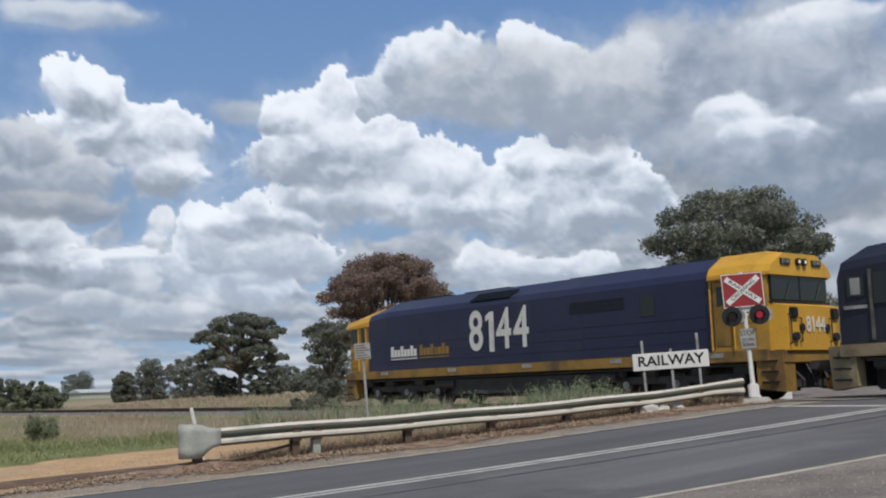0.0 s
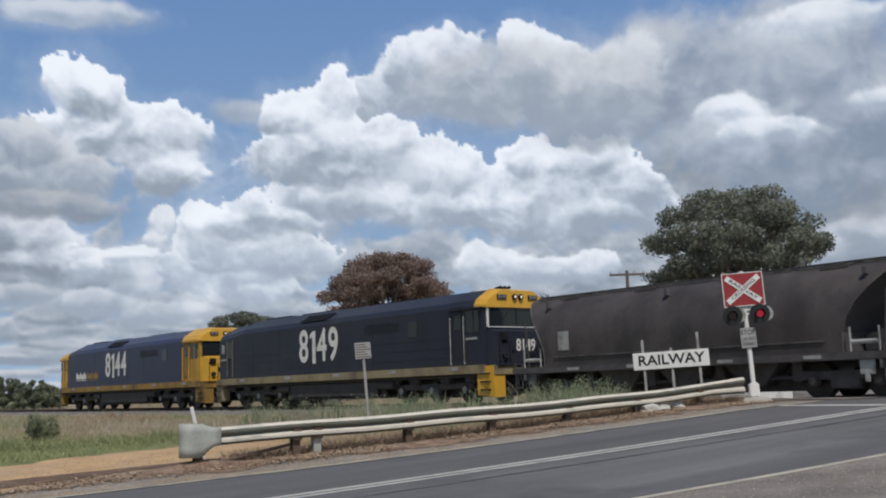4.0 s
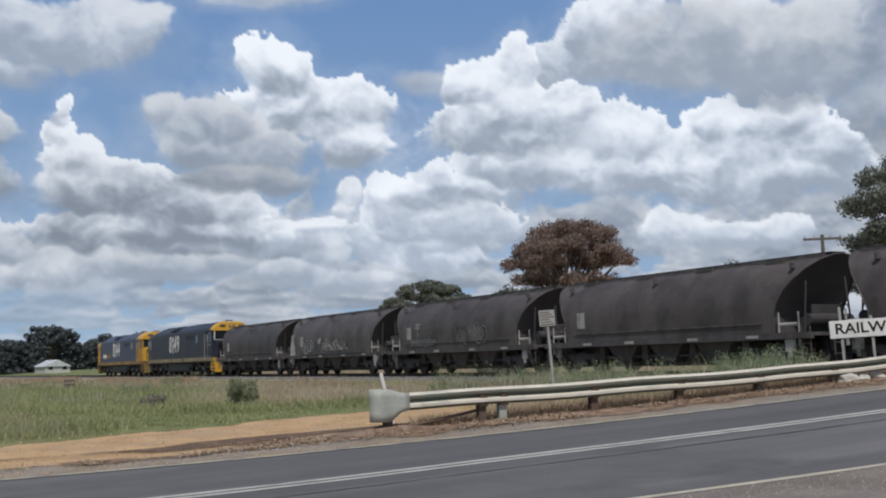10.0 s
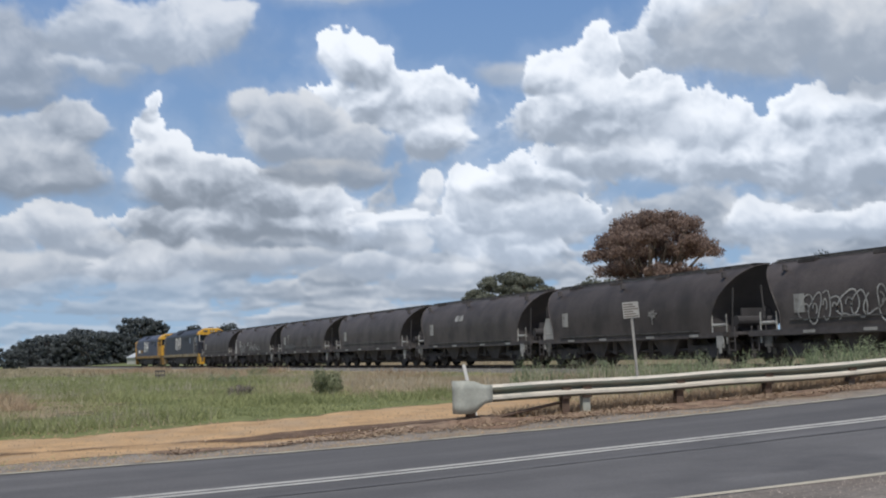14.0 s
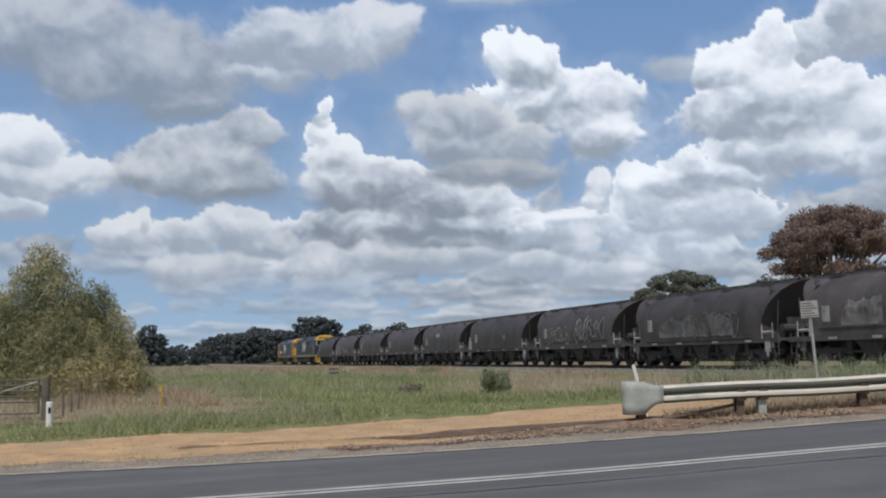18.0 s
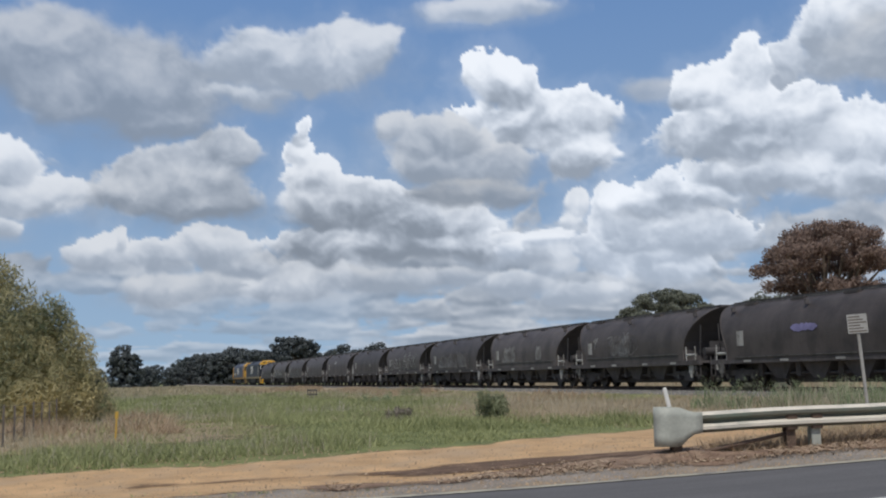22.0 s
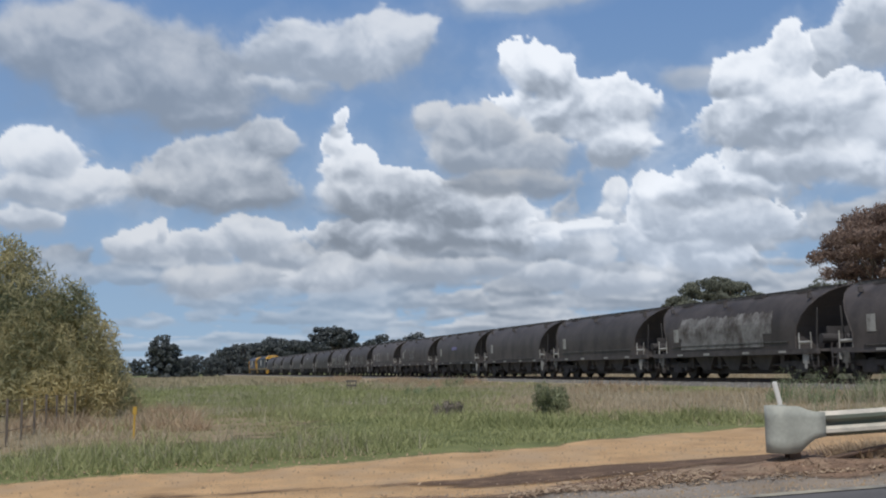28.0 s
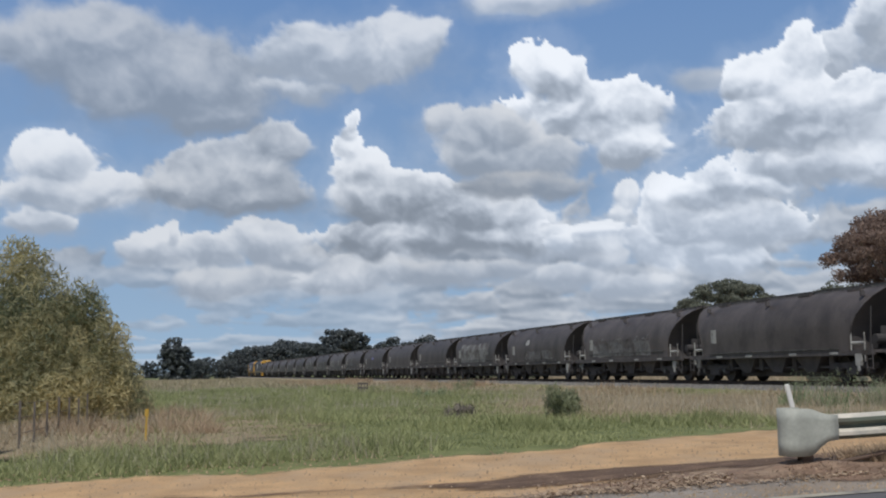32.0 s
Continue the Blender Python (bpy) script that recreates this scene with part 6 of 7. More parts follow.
# ---------- farm gate and fence at the paddock's corner ----------
def gate_and_fence():
    z = 0.40
    t = thing("strainer_post", "dark rough timber strainer post at the gateway", "post", at=pose(-1.82, 24.8, z))
    bm = fresh()
    rod(bm, (0, 0, -0.2), (0, 0, 0.90), 0.09, 0.08, 10)
    part("log", bm, TIMBER, t)
    g = thing("farm_gate", "dark weathered steel-pipe farm gate hung on a timber post", "gate", at=pose(-1.95, 24.88, z, 0, 0, 172))
    for k, zz in enumerate((0.16, 0.40, 0.52, 0.64, 0.76, 0.87)):
        bm = fresh()
        rod(bm, (0, 0, zz), (3.6, 0, zz), 0.017, n=8)
        part("rail", bm, GATE_STEEL, g)
    for x in (0.02, 3.6):
        bm = fresh()
        rod(bm, (x, 0, 0.16), (x, 0, 0.89), 0.022, n=8)
        part("stile", bm, GATE_STEEL, g)
    bm = fresh()
    rod(bm, (0.05, 0, 0.83), (2.4, 0, 0.18), 0.016, n=8)
    part("brace", bm, DULL, g, "pale galvanised brace")
    f = thing("fence", "dark picket fence running back beneath the trees", "fence", at=pose(-1.62, 25.5, z))
    for k in range(13):
        bm = fresh()
        box(bm, -0.02, 0.02, -0.02, 0.02, -0.1, 0.86 - 0.04 * (k % 3))
        p = part("picket", bm, TIMBER, f)
        p.matrix_basis = pose(0.11 * k + 0.12, 1.15 * k, 0)
    for zz in (0.28, 0.55, 0.80):
        bm = fresh()
        rod(bm, (0, 0, zz), (1.6, 15, zz), 0.006, n=5)
        part("wire", bm, TIMBER, f)


gate_and_fence()


# ---------- loose stones on the earth track and shoulder ----------
def pebbles():
    rs = np.random.RandomState(15)
    n = 11000
    u, o = rs.uniform(-12, 12, n), 16.6 + 6.2 * rs.rand(n) ** 1.5
    x, y = RD.x * u + RN.x * o, RD.y * u + RN.y * o
    z = ground_z(x, y) + 0.03
    r = 0.009 + 0.020 * rs.rand(n) ** 3
    V = np.stack([x, y, z], -1)[:, None] + tet[None] * r[:, None, None] * rs.uniform(0.6, 1.4, (n, 4, 3))
    F = (np.arange(n)[:, None, None] * 4 + np.array([[0, 1, 3], [1, 2, 3], [2, 0, 3]])[None]).reshape(-1, 3)
    m = mat("pebble", (0.42, 0.31, 0.20), 0.95, vary=0.3, scale=4, fine=26, bump=0.1, per="island", span=(0.6, 1.15))
    tagged(from_arrays("pebbles", V.reshape(-1, 3), F, m, None, "small loose stones on the bare roadside", "stuff"), category="gravel")


pebbles()


def dead_leaves():
    """Fallen leaves and straw scattered along the verge."""
    rs = np.random.RandomState(25)
    n = 13000
    u, o = rs.uniform(1.5, 21, n), 17.55 + np.abs(rs.normal(size=n)) * 0.55
    k = fbm(u * 0.8, o * 1.5, 87, 3) > 0.02
    u, o = u[k], o[k]
    n = len(u)
    p = np.stack([RD.x * u + RN.x * o, RD.y * u + RN.y * o, 0 * u], 1)
    p[:, 2] = ground_z(p[:, 0], p[:, 1]) + 0.045 + 0.03 * rs.rand(n)
    th, tilt, size = rs.uniform(0, 2 * math.pi, n), rs.uniform(-0.5, 0.5, n), rs.uniform(0.012, 0.042, n)
    a = np.stack([np.cos(th), np.sin(th), tilt], 1) * size[:, None]
    b = np.stack([-np.sin(th), np.cos(th), rs.uniform(-0.6, 0.6, n)], 1) * (size * rs.uniform(0.2, 0.5, n))[:, None]
    V = np.stack([p - a, p + b, p + a, p - b], 1).reshape(-1, 3)
    tagged(from_arrays("dead_leaves", V, np.arange(4 * n).reshape(-1, 4), FLAKES, None, "fallen brown leaves and bits of straw on the verge", "stuff"), category="leaves")


dead_leaves()


# ---------- trees ----------
def leaf_mass(rs, centres, radii, count, size, squash=1.0, droop=0.0, slim=0.42):
    """Small pointed leaf cards scattered in clumps; returns vertices and faces."""
    k = rs.choice(len(centres), count, p=radii ** 2 / (radii ** 2).sum())
    d = rs.normal(size=(count, 3))
    d /= np.linalg.norm(d, axis=1)[:, None]
    p = centres[k] + d * (radii[k] * rs.uniform(0.35, 1.0, count) ** 0.6)[:, None] * np.array([1, 1, squash])
    # leaves lie mostly along the clump's surface
    nrm = d * 1.1 + rs.normal(size=(count, 3)) * 0.55
    a = rs.normal(size=(count, 3))
    a[:, 2] -= droop
    a -= nrm * ((a * nrm).sum(1) / (nrm * nrm).sum(1))[:, None]
    a /= np.linalg.norm(a, axis=1)[:, None]
    b = np.cross(a, nrm)
    b /= np.linalg.norm(b, axis=1)[:, None]
    s = size * rs.uniform(0.6, 1.4, count)[:, None]
    V = np.stack([p - a * s, p + b * s * slim, p + a * s, p - b * s * slim], 1)
    F = np.arange(count * 4).reshape(-1, 4)
    return V.reshape(-1, 3), F


def limb(bm, a, b, r0, r1, bend=0.0, n=7):
    """A limb in three tapered lengths."""
    a, b = Vector(a), Vector(b)
    side = (b - a).cross(Vector((0.3, 0.5, 1))).normalized() * bend
    pts = [a, a.lerp(b, 0.35) + side, a.lerp(b, 0.7) + side * 0.6, b]
    for i in range(3):
        rod(bm, pts[i], pts[i + 1], r0 + (r1 - r0) * i / 3, r0 + (r1 - r0) * (i + 1) / 3, n)


def tree(x, y, height, width, material, seed, leaves, leaf, label, low=0.35, form="dome", name="tree", category="tree", z=None, depth=None, clumps=26, trunk=0.028):
    rs = np.random.RandomState(seed)
    zz = (float(ground_z(x, y)) if z is None else z)
    t = thing(name, label, category, at=pose(x, y, zz - 0.05))
    depth = depth or width
    spots, lobes = [], []
    n = clumps // 3 if form in ("dome", "vase", "umbrella") else clumps
    while len(spots) < n:
        # the candidate farthest from those that stand, so that the crown fills evenly
        best, far = None, -1.0
        for _ in range(9):
            th, rr, k = rs.uniform(0, 2 * math.pi), math.sqrt(rs.uniform(0, 1)), rs.uniform(0, 1)
            if form == "umbrella":
                # heads of leaf side by side over an arched top, with a few sprays hanging below the rim
                hang = (len(spots) % 9 > 3) * rs.uniform(0.06, 0.34)
                p = (math.cos(th) * rr * width * 0.41, math.sin(th) * rr * depth * 0.41, height * (low + (0.90 - low) * math.sqrt(1 - 0.80 * rr * rr) - hang - 0.03 * k))
            elif form == "dome":
                p = (math.cos(th) * rr * width * 0.40, math.sin(th) * rr * depth * 0.40, height * (low + (0.89 - low) * (0.30 + 0.70 * k ** 0.7) * math.sqrt(1 - 0.72 * rr * rr)))
            elif form == "vase":
                k = k ** 0.7
                p = (math.cos(th) * rr * width * (0.18 + 0.24 * k), math.sin(th) * rr * depth * (0.18 + 0.24 * k), height * (low + (0.88 - low) * k) * (1 - 0.12 * rr * rr))
            elif form == "cone":
                k = k ** 0.85
                q = (1 - k ** 1.6) ** 0.8 * max(rr, 0.3)
                p = (math.cos(th) * q * width * 0.5, math.sin(th) * q * depth * 0.5, height * (low + (0.93 - low) * k))
            else:
                p = (math.cos(th) * rr * width * 0.42, math.sin(th) * rr * depth * 0.42, height * (low + (0.88 - low) * k) * (1 - 0.25 * rr * rr))
            d = min((sum((a - b) ** 2 for a, b in zip(p, q)) for q in spots), default=1.0)
            if d > far:
                best, far = p, d
        spots.append(best)
    C = np.array(spots)
    if n < clumps:
        # each lobe is a handful of small clumps spread round it
        lobes = C
        per = 9
        off = rs.normal(size=(n * per, 3)) * np.array([1, 1, 0.6])
        off /= np.linalg.norm(off, axis=1)[:, None]
        if form == "umbrella":
            off[:, 2] = np.abs(off[:, 2]) - 0.25
            C = np.repeat(C, per, 0) + off * np.array([0.082, 0.082, 0.060]) * height * rs.uniform(0.6, 1.1, (n * per, 1))
            R = height * rs.uniform(0.032, 0.062, n * per)
        else:
            C = np.repeat(C, per, 0) + off * np.array([0.085, 0.085, 0.055]) * height * rs.uniform(0.5, 1.25, (n * per, 1))
            R = height * rs.uniform(0.034, 0.078, n * per)
    elif form == "cone":
        R = height * (0.052 + 0.075 * (1 - C[:, 2] / height)) * rs.uniform(0.7, 1.25, clumps)
    else:
        R = height * rs.uniform(0.11, 0.20, clumps) * (24 / clumps) ** 0.4
    bm = fresh()
    fork = Vector((rs.uniform(-.03, .03) * height, 0, height * max(0.16, low * 0.62)))
    limb(bm, (0, 0, -0.1), fork, trunk * height, trunk * height * 0.72, 0.03 * height, 9)
    part("trunk", bm, BARK, t)
    bm = fresh()
    for tip in (lobes if len(lobes) else C[rs.permutation(len(C))[:9]]):
        limb(bm, fork + Vector((0, 0, rs.uniform(-0.04, 0.05) * height)), Vector(tip), trunk * height * 0.42, trunk * height * 0.1, rs.uniform(-.05, .05) * height, 6)
    part("branchwork", bm, BARK, t)
    V, F = leaf_mass(rs, C, R, leaves, leaf, 0.78 if form != "cone" else 1.25, 0.4 if form != "cone" else -0.5, 0.42 if form != "cone" else 0.16)
    from_arrays("crown", V, F, material, t)
    return t


def polar(azimuth, dist):
    return -math.sin(radians(azimuth)) * dist, math.cos(radians(azimuth)) * dist


def trees():
    x, y = polar(-36.0, 85)
    tree(x, y, 12.3, 10.8, LEAF_BROWN, 33, 54000, 0.122, "spreading gum tree with russet brown crown", 0.50, "umbrella", clumps=186)
    x, y = polar(-32.9, 80)
    tree(x, y, 7.0, 4.2, LEAF_GUM, 4, 9000, 0.13, "slender grey-green gum beside the russet one", 0.1, "vase", clumps=64)
    x, y = polar(-32.2, 62)
    tree(x, y, 2.9, 3.6, LEAF_GUM, 5, 7000, 0.09, "low grey-green shrub behind the track", 0.05, "bush", "shrub", "shrub")
    x, y = polar(-54.2, 60)
    tree(x, y, 12.2, 10.1, LEAF_GREY, 36, 50000, 0.112, "broad grey-green gum tree near the crossing", 0.44, "umbrella", clumps=168)
    x, y = polar(-28.4, 130)
    tree(x, y, 10.5, 12.0, LEAF_GUM, 17, 34000, 0.165, "dark gum tree with spreading flat-topped crown", 0.44, "umbrella", clumps=186)
    x, y = polar(-44.35, 110)
    tree(x, y, 9.8, 1.7, LEAF_FAR, 51, 9000, 0.11, "narrow dark cypress far beyond the track", 0.1, "bush", clumps=60)
    # paddock trees beyond the track: azimuth, distance, height, width, seed
    for a, d, h, w, s in ((-22.5, 150, 5.0, 3.4, 10), (-23.8, 150, 6.6, 4.2, 9), (-25.5, 150, 6.4, 6.4, 8), (-26.6, 165, 4.6, 4.4, 15), (-29.5, 128, 5.0, 6, 21), (-27.6, 132, 3.4, 4, 22), (-30.6, 170, 5.0, 7, 16), (-20.0, 310, 8.4, 6, 11), (-20.6, 315, 9.2, 5, 12), (-33.5, 200, 7.0, 9, 17)):
        x, y = polar(a, d)
        tree(x, y, h - 0.35, w, LEAF_GUM, s, 12000, 0.12, "dark green paddock tree at the far fence", 0.04, "bush", clumps=90)
    for a, d, h, w, s in ((-16.9, 120, 4.0, 5.2, 13), (-18.2, 118, 3.6, 4.6, 14), (-19.0, 122, 2.8, 3.4, 18), (-15.2, 125, 3.8, 5.5, 19), (-13.6, 128, 3.0, 5, 20)):
        x, y = polar(a, d)
        tree(x, y, h, w, LEAF_LIGHT, s, 12000, 0.12, "rounded light green shrub beyond the track", 0.03, "bush", "shrub", "shrub", clumps=60)
    # the far belt of trees
    rs = random.Random(12)
    for a, d, h in ((-9.2, 430, 18.6), (-0.75, 250, 10.4), (-11.7, 430, 14.6), (-13.5, 430, 15.0), (-3.9, 420, 13.6), (-5.6, 420, 15.2), (-4.8, 440, 14.0), (-6.6, 415, 13.6), (-7.4, 430, 12.8), (-3.1, 430, 10.8), (-8.3, 450, 12.5), (-10.3, 430, 12.0), (-11.0, 440, 10.8), (-12.6, 450, 11.4), (-14.3, 440, 11.0), (-15.2, 460, 10.2), (-16.2, 450, 9.4), (-17.5, 470, 9), (-2.2, 520, 10.5), (-1.6, 540, 9.6), (-2.9, 500, 11), (0.6, 520, 9), (1.8, 480, 10), (3.2, 500, 9), (-4.3, 400, 12.4), (-5.2, 405, 13.2), (-6.1, 400, 13.6), (-7.0, 410, 13), (-7.9, 415, 12), (-3.5, 405, 11.6), (-8.8, 440, 11), (-9.8, 450, 11), (-12.1, 440, 11.4), (-13.0, 455, 12), (-1.9, 300, 6.0), (-2.6, 320, 6.6)):
        x, y = polar(a - (0.6 if -8.5 < a < -2.5 else 0.0), d)
        tree(x, y, h, h * (0.72 if d == 250 else rs.uniform(0.95, 1.3)), LEAF_FAR, int(a * 10) + 900, 5200, h * 0.036, "dark distant gum tree in the shelter belt", 0.03 if h < 17 else 0.42, "bush" if h < 17 else "dome", clumps=84 if h < 17 else 120)
    # she-oaks by the gate
    for x, y, h, w, s, n in ((-2.7, 35.6, 5.2, 4.4, 41, 44000), (-1.23, 35.0, 3.95, 3.2, 42, 26000), (-4.6, 36.1, 4.4, 3.7, 43, 30000), (-6.3, 36.5, 5.6, 4.1, 44, 24000), (-1.95, 34.1, 3.25, 3.2, 45, 20000)):
        tree(x, y, h, w, LEAF_OAK_GREEN if s in (43, 44) else LEAF_OAK, s, int(n * 1.45), 0.094, "green she-oak in the row by the gate" if s in (43, 44) else "olive green she-oak with golden tips by the gate", 0.05, "cone", clumps=170, trunk=0.02)


trees()


def tussock(x, y, h, w, material, seed, label, n=500):
    rs = np.random.RandomState(seed)
    t = thing("bush", label, "bush", at=pose(x, y, float(ground_z(x, y)) - 0.03))
    C = np.stack([rs.normal(size=14) * w * 0.25, rs.normal(size=14) * w * 0.25, rs.uniform(0.15, 0.8, 14) * h], 1)
    V, F = leaf_mass(rs, C, np.full(14, h * 0.27), n, 0.075, 1.3, -1.6, 0.14)
    from_arrays("foliage", V, F, material, t)
    bm = fresh()
    for i in range(7):
        rod(bm, (0, 0, 0), Vector(C[i]), 0.015, 0.006, 5)
    part("stalk", bm, BARK, t)


def culvert_frame(x, y):
    t = thing("culvert_frame", "small grey steel rail frame at a culvert beside the railway", "rail frame", at=pose(x, y, float(ground_z(x, y)) - 0.03, 0, 0, -12))
    for k in range(4):
        bm = fresh()
        box(bm, -0.27 + 0.17 * k, -0.22 + 0.17 * k, -0.02, 0.02, 0, 0.62)
        part("post", bm, GATE_STEEL, t)
    for z in (0.30, 0.56):
        bm = fresh()
        box(bm, -0.30, 0.32, -0.035, -0.021, z, z + 0.10)
        part("rail", bm, GATE_STEEL, t)


culvert_frame(12.3, 69.0)
tussock(10.05, 29.87, 0.78, 1.0, THISTLE, 61, "dark green thistle bush in the paddock", 2600)
tussock(7.4, 29.4, 0.42, 0.75, DEAD, 62, "dead grey bush lying in the grass", 700)
tussock(19.0, 70.0, 0.9, 1.4, WEED, 63, "dark green weed bush beside the track", 700)
tussock(12.5, 52.0, 0.6, 1.5, WEED, 64, "dark green weed bush in the paddock", 700)


# ---------- grass ----------
def blades(name, n, sampler, height, material, seed, label, lean=0.35, width=0.012, per=5, spread=0.07):
    """Tufts of narrow blades rooted on the ground, one mesh of stuff."""
    rs = np.random.RandomState(seed)
    x, y, hs = sampler(rs, n)
    x, y, hs = (np.repeat(v, per) for v in (x, y, hs))
    k = len(x)
    x, y = x + rs.normal(size=k) * spread, y + rs.normal(size=k) * spread
    z = ground_z(x, y)
    h = height * hs * rs.uniform(0.45, 1.15, k)
    th = rs.uniform(0, 2 * math.pi, k)
    w = width * rs.uniform(0.6, 1.5, k) * (0.6 + 0.02 * np.hypot(x, y))
    root = np.stack([x, y, z - 0.02], 1)
    side = np.stack([np.cos(th), np.sin(th), 0 * th], 1) * w[:, None]
    tip = root + np.stack([rs.normal(size=k) * lean * h, rs.normal(size=k) * lean * h, h], 1)
    V = np.stack([root - side, root + side, tip], 1).reshape(-1, 3)
    ob = from_arrays(name, V, np.arange(3 * k).reshape(-1, 3), material, None, label, "stuff")
    return tagged(ob, category="grass")


def field_patch(rs, n):
    y = 20.0 + 75 * rs.uniform(0, 1, n) ** 1.7
    x = rs.uniform(-9, 22.3, n)
    u, o = RD.x * x + RD.y * y, RN.x * x + RN.y * y
    edge = 22.3 + 0.22 * np.clip(u, -4, 13) + 1.0 * smooth01(4, 10, u)
    keep = (o > edge + 0.5 * fbm(u * 0.9, o * 0.9, 85, 2) - 0.15 + rs.exponential(0.35, n)) | ((u > 10.5) & (o > 19.2))
    return x[keep], y[keep]


def green_tufts(rs, n):
    x, y = field_patch(rs, n)
    k = rs.rand(len(x)) > dryness(x, y) * 1.05
    x, y = x[k], y[k]
    return x, y, 0.45 + 1.7 * np.clip(fbm(x * 0.42, y * 0.42, 52, 3) + 0.3, 0, 1)


def straw_tufts(rs, n):
    x, y = field_patch(rs, n)
    k = rs.rand(len(x)) < dryness(x, y)
    x, y = x[k], y[k]
    return x, y, 0.7 + 0.5 * np.clip(fbm(x * 0.3, y * 0.3, 53, 2) + 0.3, 0, 1)


def seed_heads(rs, n):
    x, y = field_patch(rs, n)
    k = fbm(x * 0.3, y * 0.3, 59, 3) + 0.4 * dryness(x, y) > 0.14
    return x[k], y[k], 0.6 + 0.7 * rs.rand(int(k.sum()))


def gate_tufts(rs, n):
    x, y = rs.uniform(-1.8, 1.9, n), rs.uniform(27.4, 36, n)
    k = fbm(x * 0.8, y * 0.8, 66, 2) > 0.0
    return x[k], y[k], 0.4 + 0.9 * rs.rand(int(k.sum()))


def verge_tufts(rs, n):
    u, o = rs.uniform(7.6, 21, n), 18.36 + np.abs(rs.normal(size=n)) * 0.5
    return RD.x * u + RN.x * o, RD.y * u + RN.y * o, 0.5 + rs.rand(n)


def weed_tufts(rs, n):
    y = 16.8 + 16 * rs.rand(n) ** 1.3
    x = np.clip(rs.normal(19.6, 1.6, n), 13, 22.6)
    o = RN.x * x + RN.y * y
    k = (o > 19.0) & (fbm(x * 0.5, y * 0.5, 57, 2) > -0.02)
    return x[k], y[k], 0.5 + rs.rand(n)[k] * 0.8


def shoulder_tufts(rs, n):
    u, o = rs.uniform(-7, 2.5, n), 17.2 + 1.3 * rs.rand(n)
    k = fbm(u * 0.9, o * 2.2, 83, 2) > 0.12
    return (RD.x * u + RN.x * o)[k], (RD.y * u + RN.y * o)[k], 0.4 + rs.rand(int(k.sum()))


def beyond_tufts(rs, n):
    y = rs.uniform(5, 120, n)
    x = rs.uniform(29, 60, n)
    k = y > 1.05 * x
    return x[k], y[k], 0.6 + 0.6 * rs.rand(int(k.sum()))


def verge_litter(rs, n):
    u = np.where(rs.rand(n) < 0.6, rs.normal(6.5, 2.4, n), rs.uniform(2, 21.3, n))
    o = 17.95 + rs.normal(size=n) * 0.28 - 0.2 * smooth01(9, 13, u)
    k = fbm(u * 1.1, o * 3.0, 89, 2) > -0.12
    return (RD.x * u + RN.x * o)[k], (RD.y * u + RN.y * o)[k], 0.5 + rs.rand(int(k.sum()))


def railside_tufts(rs, n):
    y = rs.uniform(45, 135, n)
    x = 22.4 - 8.5 * rs.rand(n) ** 1.3
    k = fbm(x * 0.25, y * 0.09, 87, 3) > -0.05
    return x[k], y[k], 0.5 + 0.8 * rs.rand(int(k.sum()))


def far_tufts(rs, n):
    y = rs.uniform(80, 260, n)
    x = rs.uniform(-30, 21, n)
    return x, y, 0.6 + 0.6 * rs.rand(n)


blades("grass", 80000, green_tufts, 0.19, GRASS_GREEN, 71, "green spring grass of the paddock", 0.6, 0.010)
blades("grass", 50000, straw_tufts, 0.25, GRASS_DRY, 72, "straw-coloured seeding grass of the paddock", 0.55, 0.010)
blades("grass", 16000, seed_heads, 0.40, GRASS_PALE, 78, "pale seed heads standing above the paddock grass", 0.3, 0.006, 3, 0.12)
blades("grass", 480, shoulder_tufts, 0.09, GRASS_GREEN, 79, "small green tufts in the gravel shoulder", 0.7, 0.010, 7, 0.04)
blades("grass", 1500, gate_tufts, 0.42, GRASS_RUST, 80, "tangle of dead russet stalks beside the gateway", 0.7, 0.010, 6, 0.10)
blades("dead_stalks", 3000, verge_litter, 0.055, DEAD_LEAF, 84, "dead brown stalks strewn under the guard rail", 2.4, 0.014, 6, 0.09)
blades("grass", 6000, verge_tufts, 0.20, GRASS_RUST, 73, "dead russet grass under the guard rail", 0.6)
blades("grass", 900, weed_tufts, 0.72, WEED, 74, "tall grey-green weeds between road and track", 0.36, 0.022, 9, 0.10)
blades("grass", 2100, weed_tufts, 0.66, GRASS_PALE, 75, "tall pale dry stalks between road and track", 0.28, 0.012, 9, 0.12)
blades("grass", 7000, beyond_tufts, 0.5, GRASS_DRY, 76, "dry grass beyond the track", 0.35, 0.02)
blades("grass", 6000, railside_tufts, 0.42, GRASS_RUST, 82, "russet seeding grass along the railway", 0.35, 0.012, 4, 0.12)
blades("grass", 7000, far_tufts, 0.45, GRASS_DRY, 77, "pale dry grass of the far paddock", 0.35, 0.02, 4)


def weeds():
    """Leafy weeds in clumps between the guard rail and the track."""
    rs = np.random.RandomState(91)
    x, y, h = weed_tufts(rs, 420)
    n = len(x)
    C = np.stack([x, y, ground_z(x, y) + 0.27 * h], 1)
    C = np.concatenate([C, C + np.stack([rs.normal(size=n) * 0.12, rs.normal(size=n) * 0.12, 0.32 * h], 1)])
    R = np.concatenate([0.20 + 0.14 * h, 0.12 + 0.10 * h])
    V, F = leaf_mass(rs, C, R, 21000, 0.045, 1.35, -1.2, 0.17)
    tagged(from_arrays("weeds", V, F, WEED, None, "leafy grey-green weeds in clumps before the track", "stuff"), category="weeds")


weeds()


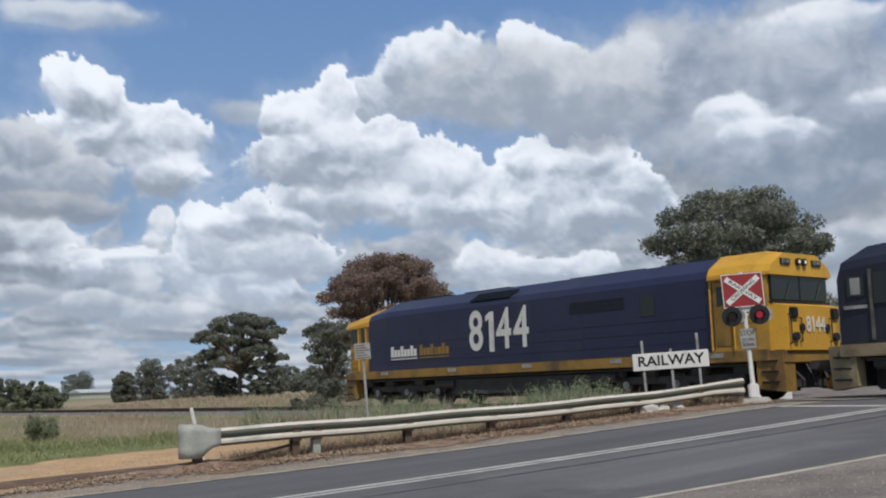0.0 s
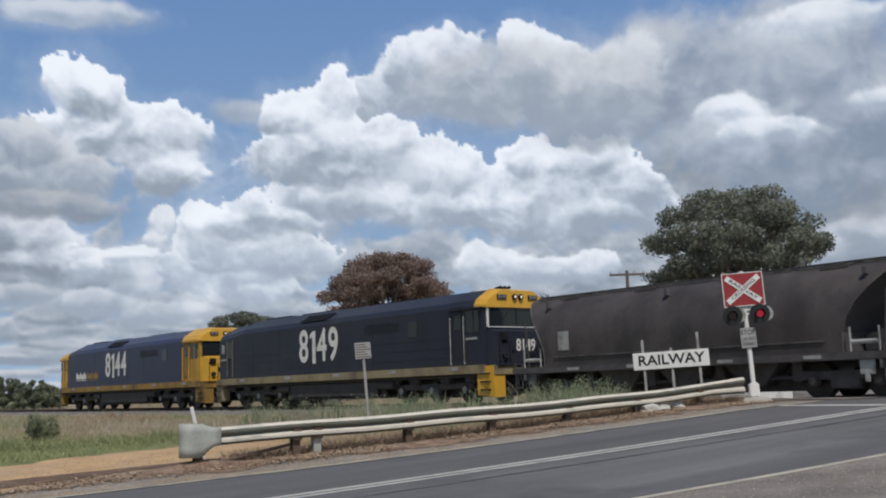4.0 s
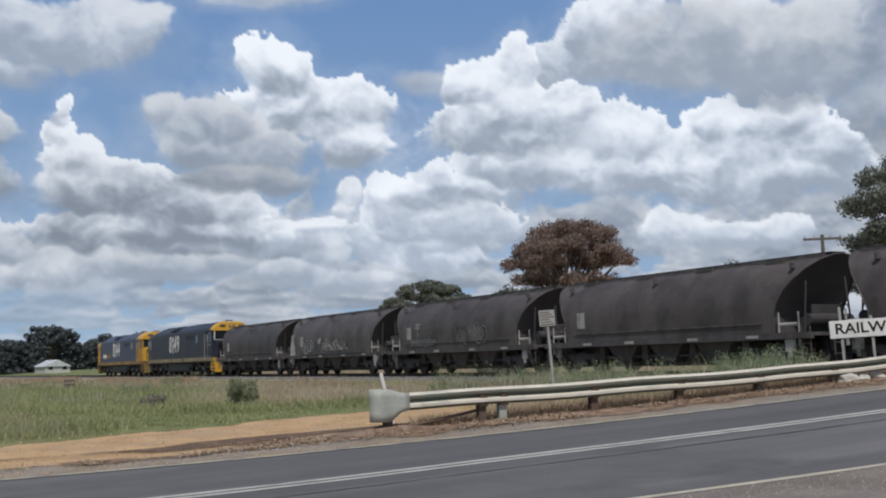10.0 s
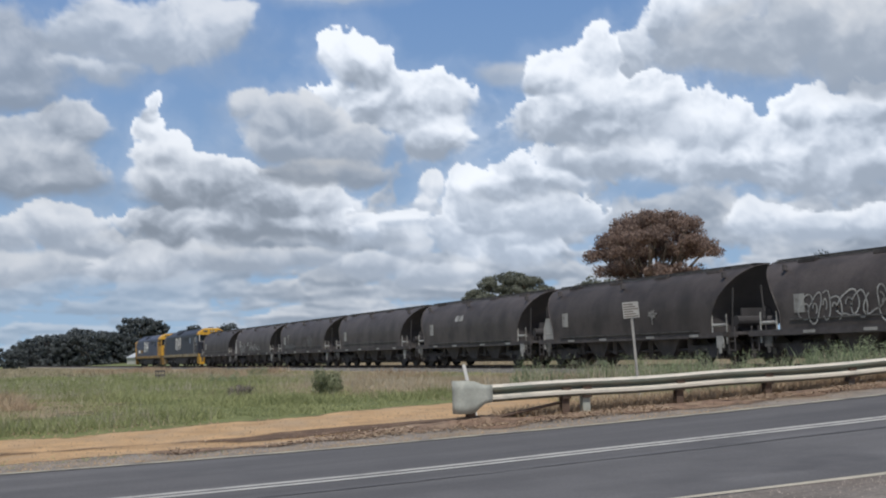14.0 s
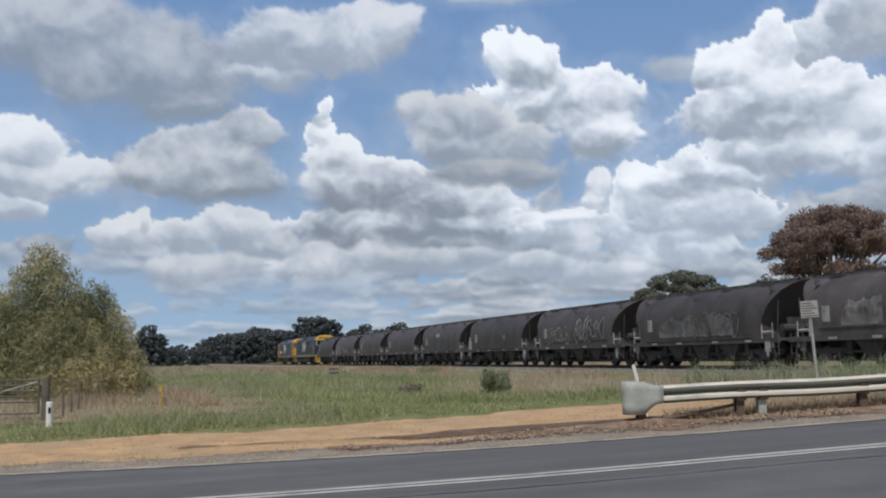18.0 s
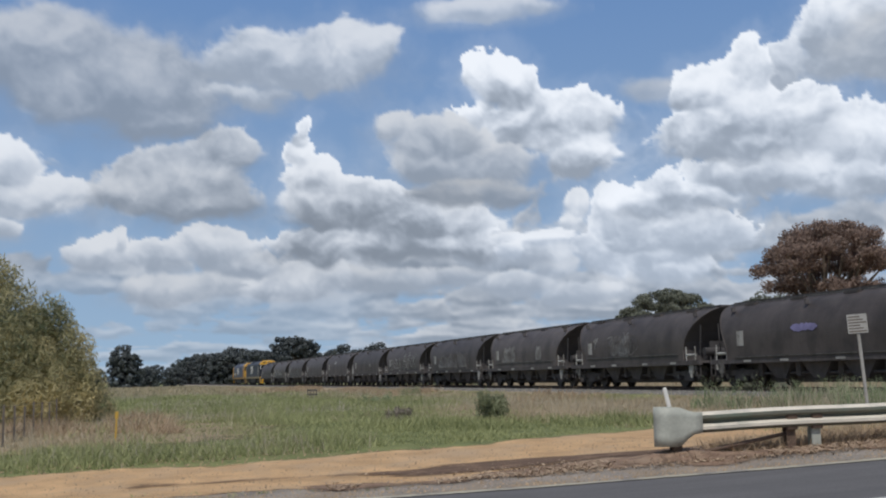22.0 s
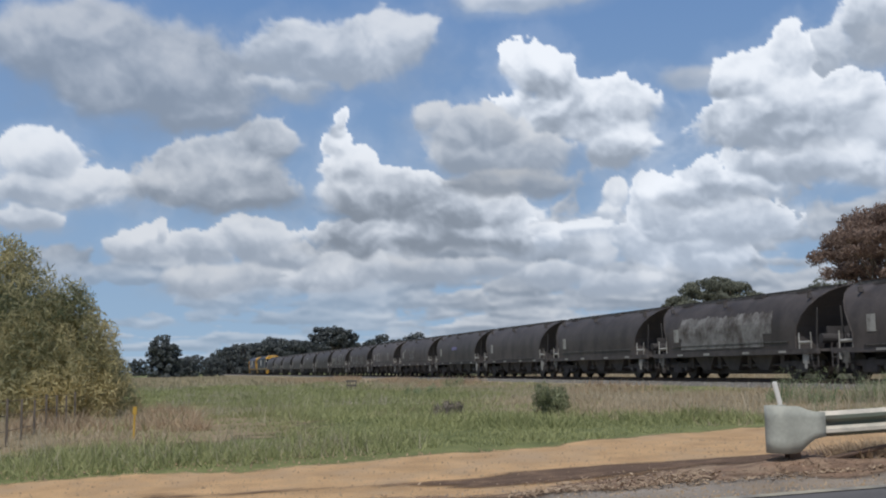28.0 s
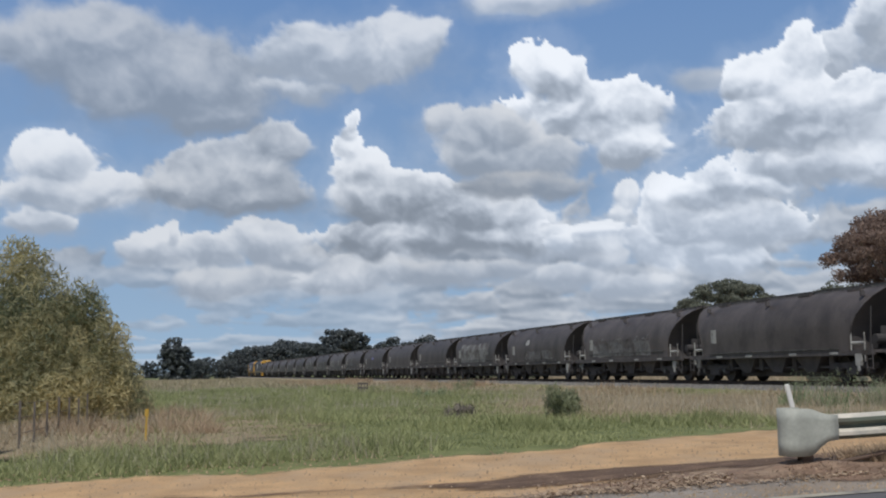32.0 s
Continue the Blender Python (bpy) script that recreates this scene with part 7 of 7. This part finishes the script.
# ---------- far buildings and the power pole ----------
def gable_house(x, y, turn, w, d, h, roof_h, label, name="house"):
    t = thing(name, label, "house", at=pose(x, y, float(ground_z(x, y)), 0, 0, turn))
    bm = fresh()
    box(bm, -w / 2, w / 2, -d / 2, d / 2, 0, h)
    part("wall", bm, WEATHERBOARD, t)
    bm = fresh()
    prism(bm, [(-w / 2 - 0.4, h), (w / 2 + 0.4, h), (0, h + roof_h)], -d / 2 - 0.4, d / 2 + 0.4)
    part("roof", bm, ROOFIRON, t)
    for k in (-0.28, 0.28):
        bm = fresh()
        box(bm, k * w - 0.6, k * w + 0.6, -d / 2 - 0.05, -d / 2, 1.0, 2.1)
        part("window", bm, GLASS, t)


x, y = polar(-9.3, 330)
gable_house(x, y, 9, 7, 9, 1.9, 1.9, "white gabled farmhouse with pale iron roof among trees")
x, y = polar(-21.1, 300)
gable_house(x, y, 105, 5, 12, 1.7, 0.9, "long low white shed with pale iron roof", "shed")


def power_pole(azimuth, dist, top):
    x, y = polar(azimuth, dist)
    z = float(ground_z(x, y))
    t = thing("power_pole", "timber power pole with crossarm and insulators", "power pole", at=pose(x, y, z, 0, 0, -40))
    bm = fresh()
    rod(bm, (0, 0, -0.2), (0, 0, top), 0.16, 0.11, 10)
    part("pole", bm, TIMBER, t)
    bm = fresh()
    box(bm, -1.2, 1.2, -0.06, 0.06, top - 0.35, top - 0.2)
    part("crossarm", bm, TIMBER, t)
    for k in (-1.1, -0.5, 0.5, 1.1):
        bm = fresh()
        rod(bm, (k, 0, top - 0.2), (k, 0, top - 0.02), 0.05, 0.03, 8)
        part("insulator", bm, PALE, t)


power_pole(-48.7, 75, 8.15)
power_pole(-11.9, 330, 7.5)


def relay_hut():
    t = thing("relay_hut", "small white equipment hut beyond the crossing", "hut", at=pose(33.0, 24.3, float(ground_z(33.0, 24.3)), 0, 0, 4))
    bm = fresh()
    box(bm, -1.3, 1.3, -1.7, 1.7, 0, 2.3, 0.03)
    part("wall", bm, WHITE, t)
    bm = fresh()
    box(bm, -1.45, 1.45, -1.85, 1.85, 2.3, 2.42, 0.03)
    part("roof", bm, ROOFIRON, t)
    bm = fresh()
    box(bm, -1.33, -1.3, -0.4, 0.5, 0.05, 2.0)
    part("door", bm, PALE, t)


relay_hut()


# ---------- what moves ----------
def motions():
    times = [k * 1.0 for k in range(20)] + [19.5 + 0.5 * k for k in range(13)] + [k * 1.0 for k in range(26, 33)]
    for ob, off in TRAIN:
        walk(ob, [(t, pose(TRACK_X, run(t) + off, RAIL_Z)) for t in times])
    clock = np.linspace(0.0, 32.0, 1601)
    gone = np.array([run(t) for t in clock]) - run(0.0)
    for ws, a, r in WHEELS:
        step = r * radians(80)
        rows, s = [(0.0, pose(0, a, r))], 0.0
        while s < gone[-1]:
            s = min(s + step, gone[-1])
            rows.append((float(np.interp(s, gone, clock)), pose(0, a, r, -math.degrees(s / r), 0, 0)))
        walk(ws, rows)


motions()
